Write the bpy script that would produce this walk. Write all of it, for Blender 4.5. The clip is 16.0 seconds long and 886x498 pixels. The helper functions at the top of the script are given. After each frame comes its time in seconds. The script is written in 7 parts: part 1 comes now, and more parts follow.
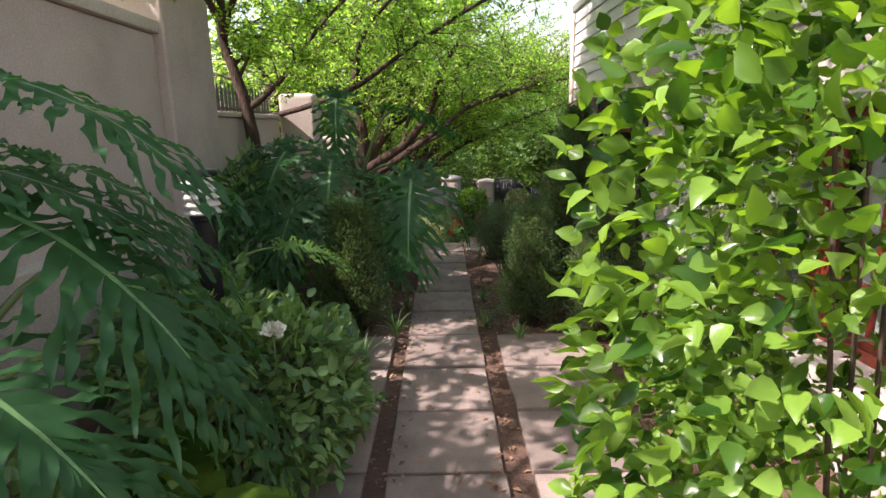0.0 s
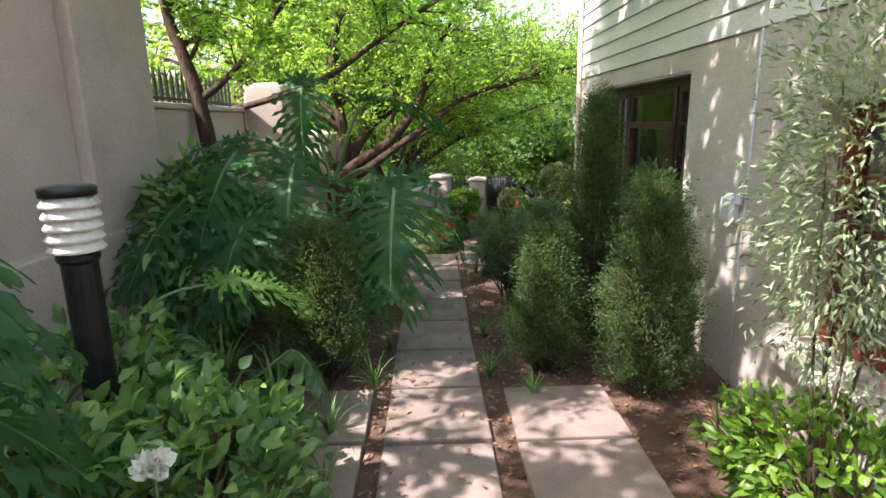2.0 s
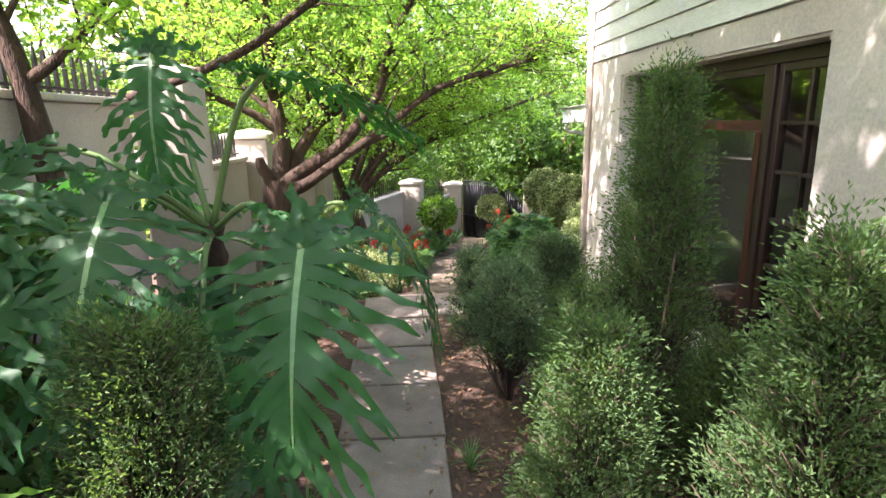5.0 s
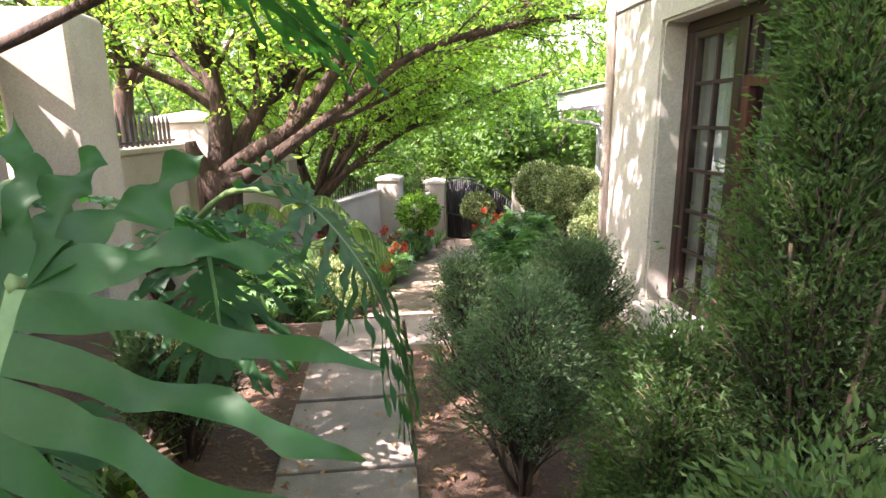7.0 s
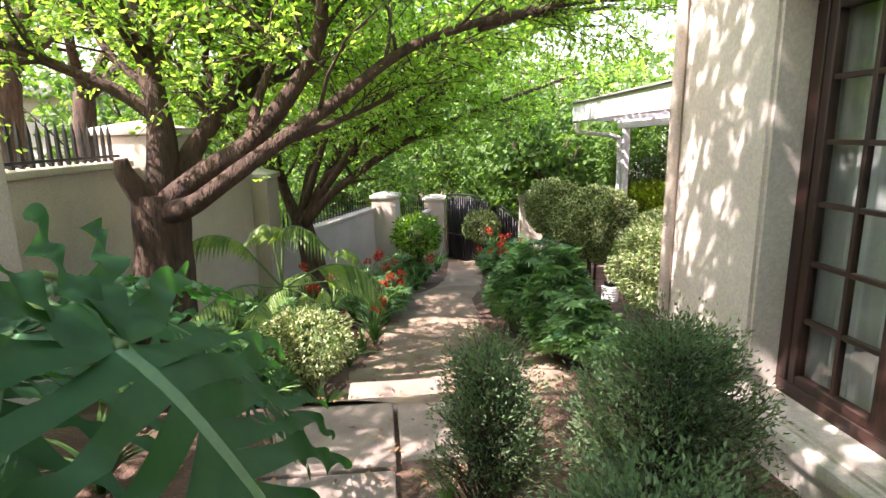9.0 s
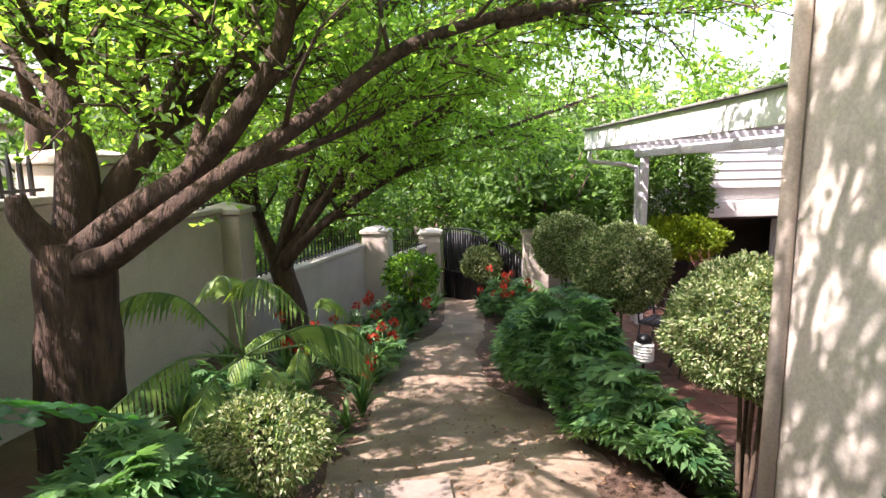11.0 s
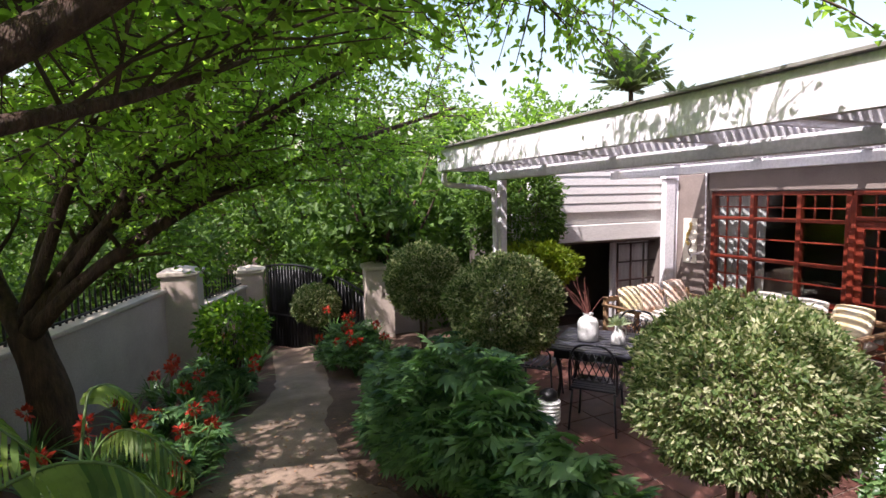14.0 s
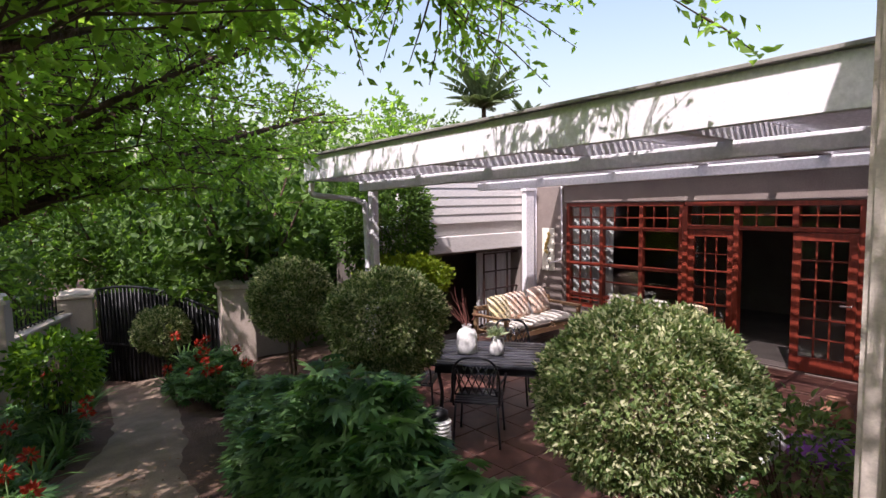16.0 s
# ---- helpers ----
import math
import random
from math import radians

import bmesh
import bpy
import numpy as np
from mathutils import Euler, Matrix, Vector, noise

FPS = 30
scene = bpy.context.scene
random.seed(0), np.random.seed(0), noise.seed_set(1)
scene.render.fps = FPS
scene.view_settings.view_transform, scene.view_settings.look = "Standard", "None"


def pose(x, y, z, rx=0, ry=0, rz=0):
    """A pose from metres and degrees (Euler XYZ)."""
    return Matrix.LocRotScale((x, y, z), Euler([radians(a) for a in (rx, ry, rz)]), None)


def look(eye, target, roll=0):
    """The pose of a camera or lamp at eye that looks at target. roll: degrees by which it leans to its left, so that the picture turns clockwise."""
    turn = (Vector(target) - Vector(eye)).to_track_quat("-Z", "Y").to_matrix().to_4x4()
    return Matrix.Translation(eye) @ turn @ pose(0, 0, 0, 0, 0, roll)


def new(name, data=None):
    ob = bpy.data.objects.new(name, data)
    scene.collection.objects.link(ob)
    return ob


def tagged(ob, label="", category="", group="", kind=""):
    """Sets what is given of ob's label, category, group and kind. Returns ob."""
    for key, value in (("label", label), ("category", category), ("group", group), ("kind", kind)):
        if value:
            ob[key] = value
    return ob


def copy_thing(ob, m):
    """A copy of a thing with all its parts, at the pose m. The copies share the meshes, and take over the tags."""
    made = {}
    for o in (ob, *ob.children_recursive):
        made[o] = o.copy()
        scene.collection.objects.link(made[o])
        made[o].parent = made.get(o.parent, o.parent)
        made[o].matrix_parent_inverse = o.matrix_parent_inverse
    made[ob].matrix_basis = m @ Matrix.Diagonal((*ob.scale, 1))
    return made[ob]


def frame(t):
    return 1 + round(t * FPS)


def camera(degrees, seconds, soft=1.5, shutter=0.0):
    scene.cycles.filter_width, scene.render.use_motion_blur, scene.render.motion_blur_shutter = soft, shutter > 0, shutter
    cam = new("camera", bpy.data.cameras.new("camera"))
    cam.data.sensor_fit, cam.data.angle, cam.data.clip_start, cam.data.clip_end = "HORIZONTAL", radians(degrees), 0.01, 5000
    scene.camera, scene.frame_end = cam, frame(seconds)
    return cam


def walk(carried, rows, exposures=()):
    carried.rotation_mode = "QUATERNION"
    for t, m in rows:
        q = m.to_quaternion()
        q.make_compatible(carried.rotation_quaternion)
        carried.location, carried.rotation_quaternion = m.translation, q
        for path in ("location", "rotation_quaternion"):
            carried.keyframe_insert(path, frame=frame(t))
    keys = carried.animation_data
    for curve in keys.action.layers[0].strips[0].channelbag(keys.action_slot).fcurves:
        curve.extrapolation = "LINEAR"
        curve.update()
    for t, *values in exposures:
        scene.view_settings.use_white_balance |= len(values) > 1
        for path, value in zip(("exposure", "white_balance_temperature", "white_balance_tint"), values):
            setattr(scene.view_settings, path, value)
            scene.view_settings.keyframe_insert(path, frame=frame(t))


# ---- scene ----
cam = camera(77.5, 16.0)
METRES, EYE, TILT, LEAN, TURN = 8.2, 1.715, 0.0, 0.0, 0.0
ROWS = [
    (0.0, 0.0, 0.0, 0.0, -0.26, -12.41, 1.19),
    (0.5, -0.0022, 0.0319, -0.0006, -0.5, -12.76, 1.14),
    (1.0, -0.0018, 0.0639, 0.0008, -0.76, -12.88, 1.04),
    (1.5, -0.0034, 0.0953, 0.002, -1.04, -12.91, 1.03),
    (2.0, -0.0017, 0.1273, 0.0, -1.41, -12.93, 1.06),
    (2.5, 0.0034, 0.164, -0.0001, -1.72, -12.94, 1.06),
    (3.0, 0.0038, 0.2023, -0.0017, -2.1, -12.94, 1.08),
    (3.5, 0.0044, 0.2418, -0.001, -2.7, -12.99, 1.03),
    (4.0, 0.0073, 0.2804, -0.0002, -3.13, -13.03, 0.95),
    (6.5, 0.0237, 0.4712, -0.0176, -5.51, -13.12, 0.85),
    (7.0, 0.0267, 0.5088, -0.0302, -5.89, -13.06, 0.86),
    (7.5, 0.0283, 0.5507, -0.0338, -6.15, -13.07, 0.88),
    (8.0, 0.0344, 0.5849, -0.0324, -6.36, -13.04, 0.86),
    (8.5, 0.037, 0.6187, -0.0312, -6.34, -12.82, 0.81),
    (9.0, 0.0358, 0.6551, -0.0307, -6.06, -11.83, 0.87),
    (9.5, 0.0372, 0.6889, -0.0315, -6.16, -10.79, 0.83),
    (12.0, 0.0394, 0.8408, -0.0346, -8.98, -7.24, 1.05),
    (12.5, 0.0378, 0.8739, -0.0381, -11.78, -6.37, 1.02),
    (13.0, 0.0413, 0.9091, -0.0399, -14.35, -6.05, 1.02),
    (13.5, 0.0374, 0.9333, -0.0423, -19.62, -5.98, 0.9),
    (14.0, 0.0351, 0.9516, -0.0447, -25.71, -5.87, 0.9),
    (14.5, 0.0358, 0.9711, -0.0444, -29.79, -5.5, 0.89),
    (15.0, 0.0343, 0.983, -0.0452, -33.61, -5.27, 0.9),
    (15.5, 0.0321, 0.9893, -0.0459, -37.41, -5.04, 0.88),
    (16.0, 0.0322, 0.992, -0.0459, -40.51, -4.85, 0.9),
]
STOPS = [(0.0, 1.12, 6350, 27), (1.5, 1.45, 6200, 23), (4.0, 2.05, 6150, 25), (6.5, 2.58, 6300, 28), (8.0, 2.42, 6400, 25), (9.5, 2.05, 6350, 24), (12.0, 1.62, 6250, 23), (13.0, 1.32, 6200, 23), (14.0, 0.9, 6200, 24), (16.0, 0.56, 6200, 27)]
walk(cam, [(t, pose(0, 0, EYE, TILT, LEAN, TURN) @ pose(METRES * x, METRES * y, METRES * z, 90 + pitch, roll, yaw)) for t, x, y, z, yaw, pitch, roll in ROWS], STOPS)
# ---- light ----
SUN_FROM = Vector((-0.53, -0.23, 0.80)).normalized()
world = bpy.data.worlds.new("sky")
scene.world = world
world.use_nodes = True
wn = world.node_tree.nodes
sky = wn.new("ShaderNodeTexSky")
sky.sky_type = "NISHITA"
sky.sun_disc = False
sky.sun_elevation = math.asin(SUN_FROM.z)
sky.sun_rotation = math.atan2(SUN_FROM.x, SUN_FROM.y)
sky.dust_density = 3.0
sky.air_density = 1.8
sky.ozone_density = 0.6
wn["Background"].inputs["Strength"].default_value = 0.15
world.node_tree.links.new(sky.outputs[0], wn["Background"].inputs["Color"])
sun_data = bpy.data.lights.new("sun", "SUN")
sun_data.energy = 5.0
sun_data.angle = radians(0.55)
sun_data.color = (1.0, 0.94, 0.85)
sun = new("sun", sun_data)
sun.matrix_world = look(tuple(SUN_FROM * 40), (0, 0, 0))

# ---- materials ----
def nodes_of(name):
    m = bpy.data.materials.new(name)
    m.use_nodes = True
    nt = m.node_tree
    return m, nt, nt.nodes["Principled BSDF"]


def ramp_node(nt, fac, stops):
    r = nt.nodes.new("ShaderNodeValToRGB")
    el = r.color_ramp.elements
    while len(el) < len(stops):
        el.new(0.5)
    for e, (p, c) in zip(el, stops):
        e.position, e.color = p, (*c, 1)
    nt.links.new(fac, r.inputs[0])
    return r.outputs[0]


def noise_node(nt, scale, detail=5.0, rough=0.6, stretch=None):
    tc = nt.nodes.new("ShaderNodeTexCoord")
    n = nt.nodes.new("ShaderNodeTexNoise")
    n.inputs["Scale"].default_value = scale
    n.inputs["Detail"].default_value = detail
    n.inputs["Roughness"].default_value = rough
    src = tc.outputs["Object"]
    if stretch:
        mp = nt.nodes.new("ShaderNodeMapping")
        mp.inputs["Scale"].default_value = stretch
        nt.links.new(src, mp.inputs[0])
        src = mp.outputs[0]
    nt.links.new(src, n.inputs["Vector"])
    return n.outputs["Fac"]


def mix_rgb(nt, fac, a, b, blend="MIX"):
    m = nt.nodes.new("ShaderNodeMix")
    m.data_type, m.blend_type = "RGBA", blend
    if isinstance(fac, (int, float)):
        m.inputs[0].default_value = fac
    else:
        nt.links.new(fac, m.inputs[0])
    for v, k in ((a, 6), (b, 7)):
        if isinstance(v, tuple):
            m.inputs[k].default_value = (*v, 1)
        else:
            nt.links.new(v, m.inputs[k])
    return m.outputs[2]


def bump_from(nt, b, height, strength=0.3, dist=0.01):
    bp = nt.nodes.new("ShaderNodeBump")
    bp.inputs["Strength"].default_value = strength
    bp.inputs["Distance"].default_value = dist
    nt.links.new(height, bp.inputs["Height"])
    nt.links.new(bp.outputs[0], b.inputs["Normal"])


def surface(name, dark, light, scale=6.0, fine=60.0, rough=0.8, bump=0.3, dist=0.006, metal=0.0, stretch=None, vary=0.0):
    """Two scales of noise between two colours, with fine relief."""
    m, nt, b = nodes_of(name)
    big = noise_node(nt, scale, 6, 0.6, stretch)
    small = noise_node(nt, fine, 3, 0.6, stretch)
    col = ramp_node(nt, big, [(0.3, dark), (0.72, light)])
    grey = ramp_node(nt, small, [(0.25, (0.72, 0.72, 0.72)), (0.75, (1.12, 1.12, 1.12))])
    col = mix_rgb(nt, 0.8, col, grey, "MULTIPLY")
    if vary:
        oi = nt.nodes.new("ShaderNodeObjectInfo")
        tone = ramp_node(nt, oi.outputs["Random"], [(0.0, (1 - vary,) * 3), (1.0, (1 + vary * 0.5,) * 3)])
        col = mix_rgb(nt, 1.0, col, tone, "MULTIPLY")
    nt.links.new(col, b.inputs["Base Color"])
    b.inputs["Roughness"].default_value = rough
    b.inputs["Metallic"].default_value = metal
    if bump:
        bump_from(nt, b, small, bump, dist)
    return m


def leaf_material(name, dark, light, rough=0.45, through_light=0.45, glow=(1.15, 1.25, 0.5), pale=None, veins=0.0):
    """Leaf: each leaf has its own tone; light passes through the blade."""
    m, nt, b = nodes_of(name)
    geo = nt.nodes.new("ShaderNodeNewGeometry")
    stops = [(0.0, dark), (0.75, light)]
    if pale:
        stops = [(0.0, dark), (0.58, light), (0.86, pale), (1.0, pale)]
    col = ramp_node(nt, geo.outputs["Random Per Island"], stops)
    spots = ramp_node(nt, noise_node(nt, 9.0, 4), [(0.3, (0.75, 0.75, 0.75)), (0.7, (1.15, 1.15, 1.1))])
    col = mix_rgb(nt, 0.8, col, spots, "MULTIPLY")
    nt.links.new(col, b.inputs["Base Color"])
    b.inputs["Roughness"].default_value = rough
    b.inputs["Specular IOR Level"].default_value = 0.4
    bump_from(nt, b, noise_node(nt, 55.0, 2), 0.25, 0.004)
    tr = nt.nodes.new("ShaderNodeBsdfTranslucent")
    nt.links.new(mix_rgb(nt, 1.0, col, glow, "MULTIPLY"), tr.inputs["Color"])
    mx = nt.nodes.new("ShaderNodeMixShader")
    mx.inputs[0].default_value = through_light
    nt.links.new(b.outputs[0], mx.inputs[1])
    nt.links.new(tr.outputs[0], mx.inputs[2])
    nt.links.new(mx.outputs[0], nt.nodes["Material Output"].inputs["Surface"])
    return m


def glass_material(name, tint=(0.9, 0.93, 0.92), rough=0.02):
    m, nt, b = nodes_of(name)
    gl = nt.nodes.new("ShaderNodeBsdfGlossy")
    gl.inputs["Roughness"].default_value = rough
    trn = nt.nodes.new("ShaderNodeBsdfTransparent")
    trn.inputs["Color"].default_value = (*tint, 1)
    lw = nt.nodes.new("ShaderNodeLayerWeight")
    lw.inputs["Blend"].default_value = 0.5
    pw = nt.nodes.new("ShaderNodeMath")
    pw.operation = "POWER"
    pw.inputs[1].default_value = 3.0
    nt.links.new(lw.outputs["Facing"], pw.inputs[0])
    fr = nt.nodes.new("ShaderNodeMath")
    fr.operation = "MULTIPLY_ADD"
    fr.inputs[1].default_value = 0.6
    fr.inputs[2].default_value = 0.05
    nt.links.new(pw.outputs[0], fr.inputs[0])
    mx = nt.nodes.new("ShaderNodeMixShader")
    nt.links.new(fr.outputs[0], mx.inputs[0])
    nt.links.new(trn.outputs[0], mx.inputs[1])
    nt.links.new(gl.outputs[0], mx.inputs[2])
    nt.links.new(mx.outputs[0], nt.nodes["Material Output"].inputs["Surface"])
    return m


M = {}
M["plaster"] = surface("plaster_beige", (0.44, 0.355, 0.30), (0.56, 0.47, 0.405), 1.6, 70, 0.9, 0.35, 0.004)
M["plaster_house"] = surface("plaster_house", (0.47, 0.41, 0.355), (0.60, 0.535, 0.47), 1.4, 60, 0.9, 0.4, 0.005)
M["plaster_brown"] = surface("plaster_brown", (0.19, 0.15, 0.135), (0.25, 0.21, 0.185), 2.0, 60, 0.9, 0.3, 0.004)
M["coping"] = surface("coping_cream", (0.48, 0.41, 0.335), (0.62, 0.54, 0.455), 3, 50, 0.85, 0.3, 0.004)
M["slab"] = surface("paving_slab", (0.165, 0.125, 0.105), (0.30, 0.235, 0.195), 4, 90, 0.9, 0.5, 0.004, vary=0.25)
M["soil"] = surface("red_brown_soil", (0.066, 0.037, 0.026), (0.155, 0.088, 0.058), 3, 45, 0.95, 0.9, 0.02)
M["path"] = surface("trodden_path", (0.17, 0.115, 0.08), (0.32, 0.235, 0.17), 2.5, 60, 0.95, 0.6, 0.008)
M["patio"] = surface("patio_tile", (0.10, 0.045, 0.035), (0.19, 0.085, 0.065), 5, 60, 0.45, 0.2, 0.003, vary=0.2)
M["white"] = surface("white_paint", (0.76, 0.74, 0.78), (0.86, 0.84, 0.87), 1.2, 30, 0.5, 0.04, 0.001)
M["siding"] = surface("siding_paint", (0.60, 0.57, 0.54), (0.76, 0.73, 0.70), 2, 40, 0.6, 0.15, 0.003, stretch=(0.4, 0.4, 3))
M["redwood"] = surface("red_stained_wood", (0.13, 0.020, 0.012), (0.27, 0.045, 0.022), 5, 70, 0.38, 0.25, 0.002, stretch=(3, 3, 0.5))
M["darkred"] = surface("dark_red_wood", (0.045, 0.011, 0.008), (0.10, 0.024, 0.015), 5, 70, 0.42, 0.25, 0.002, stretch=(3, 3, 0.5))
M["darkwood"] = surface("dark_stained_wood", (0.020, 0.010, 0.008), (0.050, 0.022, 0.016), 5, 70, 0.42, 0.25, 0.002, stretch=(3, 3, 0.5))
M["iron"] = surface("black_iron", (0.012, 0.012, 0.013), (0.03, 0.03, 0.032), 8, 60, 0.45, 0.2, 0.001, metal=0.5)
M["tableblack"] = surface("black_table", (0.022, 0.023, 0.032), (0.05, 0.053, 0.07), 8, 60, 0.3, 0.15, 0.001)
M["bark"] = surface("bark", (0.030, 0.017, 0.011), (0.125, 0.072, 0.048), 9, 38, 0.95, 1.0, 0.03, stretch=(2.2, 2.2, 0.45))
M["twig"] = surface("twig_bark", (0.05, 0.032, 0.02), (0.13, 0.085, 0.055), 12, 60, 0.9, 0.4, 0.004)
M["curtain"] = surface("curtain_cloth", (0.42, 0.41, 0.41), (0.60, 0.59, 0.59), 3, 90, 0.95, 0.3, 0.003, stretch=(6, 6, 0.3))
# indoor dimness put into the wall colour of all rooms behind openings
M["dimmed_room"] = surface("room_wall_dimmed", (0.10, 0.085, 0.075), (0.15, 0.13, 0.115), 2, 40, 0.9, 0.1, 0.002)
M["stucco_far"] = surface("far_wall", (0.55, 0.50, 0.44), (0.68, 0.63, 0.57), 1, 20, 0.9, 0.2, 0.01)
M["cushion"] = surface("cream_cloth", (0.66, 0.61, 0.53), (0.80, 0.76, 0.68), 5, 140, 0.95, 0.35, 0.002)
M["cushion_print"] = surface("printed_cloth", (0.62, 0.32, 0.20), (0.82, 0.78, 0.68), 9, 120, 0.95, 0.3, 0.002)
M["cushion_yellow"] = surface("yellow_cloth", (0.74, 0.58, 0.26), (0.82, 0.76, 0.60), 7, 120, 0.95, 0.3, 0.002)
M["teak"] = surface("teak", (0.22, 0.13, 0.07), (0.38, 0.24, 0.13), 4, 60, 0.6, 0.3, 0.002, stretch=(0.5, 4, 4))
M["ceramic"] = surface("white_ceramic", (0.66, 0.66, 0.66), (0.80, 0.79, 0.77), 4, 50, 0.3, 0.08, 0.001)
M["terracotta"] = surface("terracotta", (0.33, 0.15, 0.09), (0.48, 0.25, 0.16), 6, 60, 0.85, 0.3, 0.003)
M["purple"] = surface("purple_cloth", (0.16, 0.05, 0.24), (0.26, 0.09, 0.36), 6, 90, 0.9, 0.3, 0.002)
M["art_paper"] = surface("art_print", (0.72, 0.68, 0.56), (0.82, 0.79, 0.70), 6, 40, 0.7, 0.05, 0.001)
M["art_yellow"] = surface("art_yellow", (0.62, 0.42, 0.10), (0.75, 0.58, 0.22), 8, 50, 0.7, 0.05, 0.001)
M["art_ink"] = surface("art_ink", (0.06, 0.05, 0.05), (0.12, 0.10, 0.09), 8, 50, 0.7, 0.05, 0.001)
M["plastic_grey"] = surface("grey_plastic", (0.55, 0.55, 0.57), (0.66, 0.66, 0.68), 4, 60, 0.5, 0.1, 0.001)
M["lamp_slat"] = surface("lamp_slat_cream", (0.55, 0.52, 0.44), (0.68, 0.65, 0.57), 4, 60, 0.5, 0.1, 0.001)
M["rooftop"] = surface("roof_sheet", (0.20, 0.19, 0.17), (0.30, 0.29, 0.26), 4, 50, 0.7, 0.2, 0.003)
M["litter"] = leaf_material("dry_leaf", (0.11, 0.055, 0.03), (0.30, 0.17, 0.09), 0.8, 0.1, (1, 0.8, 0.5))
M["glass"] = glass_material("window_glass")
M["tree_leaf"] = leaf_material("tree_leaf", (0.085, 0.165, 0.034), (0.21, 0.35, 0.085), 0.5, 0.68, (2.4, 2.35, 0.9))
# darker than tree_leaf: the crowns' own shade is put into the leaf colour
M["wood_leaf"] = leaf_material("woodland_leaf_shaded", (0.035, 0.08, 0.018), (0.12, 0.21, 0.045), 0.55, 0.42, (1.7, 1.85, 0.7))
M["lime_leaf"] = leaf_material("lime_leaf", (0.16, 0.26, 0.02), (0.34, 0.44, 0.05), 0.4, 0.5, (1.3, 1.3, 0.35))
M["hedge_leaf"] = leaf_material("hedge_leaf", (0.022, 0.08, 0.012), (0.20, 0.35, 0.05), 0.3, 0.45, (1.6, 1.6, 0.4))
M["thuja_leaf"] = leaf_material("conifer_spray", (0.065, 0.125, 0.052), (0.125, 0.195, 0.078), 0.85, 0.45, (1.6, 1.6, 0.6))
M["thuja_leaf"].node_tree.nodes["Principled BSDF"].inputs["Specular IOR Level"].default_value = 0.15
M["box_leaf"] = leaf_material("shrub_leaf", (0.07, 0.135, 0.065), (0.17, 0.25, 0.125), 0.6, 0.35, (1.5, 1.5, 0.8))
M["varieg_leaf"] = leaf_material("variegated_leaf", (0.06, 0.115, 0.035), (0.22, 0.29, 0.11), 0.5, 0.4, (1.4, 1.4, 0.8), (0.56, 0.56, 0.36))
M["philo_leaf"] = leaf_material("glossy_lobed_leaf", (0.026, 0.092, 0.030), (0.075, 0.185, 0.058), 0.52, 0.4, (1.7, 2.0, 0.7))
M["midrib"] = surface("pale_midrib", (0.07, 0.17, 0.06), (0.13, 0.25, 0.09), 4, 40, 0.4, 0.1, 0.001)
M["clump_leaf"] = leaf_material("fingered_leaf", (0.03, 0.09, 0.035), (0.18, 0.31, 0.13), 0.34, 0.4, (1.5, 1.7, 0.8))
# young leaf, brighter than philo_leaf to carry the sun that falls on it
M["philo_sunlit"] = leaf_material("young_sunlit_lobed_leaf", (0.12, 0.24, 0.05), (0.20, 0.33, 0.08), 0.3, 0.4, (1.3, 1.5, 0.5))
M["bed_leaf"] = leaf_material("bed_leaf", (0.05, 0.125, 0.045), (0.20, 0.33, 0.12), 0.35, 0.35, (1.6, 1.6, 0.6))
M["olive_leaf"] = leaf_material("olive_leaf", (0.17, 0.24, 0.13), (0.40, 0.48, 0.30), 0.45, 0.35, (1.2, 1.2, 0.7))
M["strap_leaf"] = leaf_material("strap_leaf", (0.04, 0.11, 0.032), (0.125, 0.23, 0.07), 0.35, 0.3, (1.3, 1.5, 0.5))
M["fern_leaf"] = leaf_material("fern_leaf", (0.06, 0.13, 0.03), (0.24, 0.34, 0.08), 0.45, 0.4, (1.3, 1.4, 0.45))
M["flower_red"] = leaf_material("orange_red_petal", (0.40, 0.025, 0.015), (0.62, 0.07, 0.03), 0.5, 0.3, (1, 0.7, 0.5))
M["rose_white"] = leaf_material("white_petal", (0.72, 0.70, 0.62), (0.85, 0.83, 0.76), 0.5, 0.3, (1, 1, 0.9))
M["stem_green"] = surface("green_stem", (0.09, 0.16, 0.05), (0.17, 0.25, 0.08), 8, 50, 0.5, 0.2, 0.002)
M["palm_leaf"] = leaf_material("palm_leaf", (0.06, 0.10, 0.05), (0.16, 0.21, 0.11), 0.45, 0.3, (1.1, 1.2, 0.6))


# ---- mesh tools ----
def mesh_from(name, verts, faces, mat, smooth=False):
    me = bpy.data.meshes.new(name)
    me.from_pydata([tuple(v) for v in verts], [], faces)
    me.materials.append(mat)
    if smooth:
        me.polygons.foreach_set("use_smooth", [True] * len(me.polygons))
    me.update()
    return me


def thing(name, parts, label="", category="", group="", kind="", at=(0, 0, 0)):
    """An Empty at the thing's base with its meshes under it."""
    root = new(name)
    root.location = at
    root.empty_display_size = 0.1
    for pname, me in parts:
        o = new(pname, me)
        o.parent = root
        o.location = (-at[0], -at[1], -at[2])
    return tagged(root, label, category, group, kind)


def part(root, pname, me, label="", kind=""):
    o = new(pname, me)
    o.parent = root
    o.location = tuple(-v for v in root.location)
    return tagged(o, label, "", "", kind)


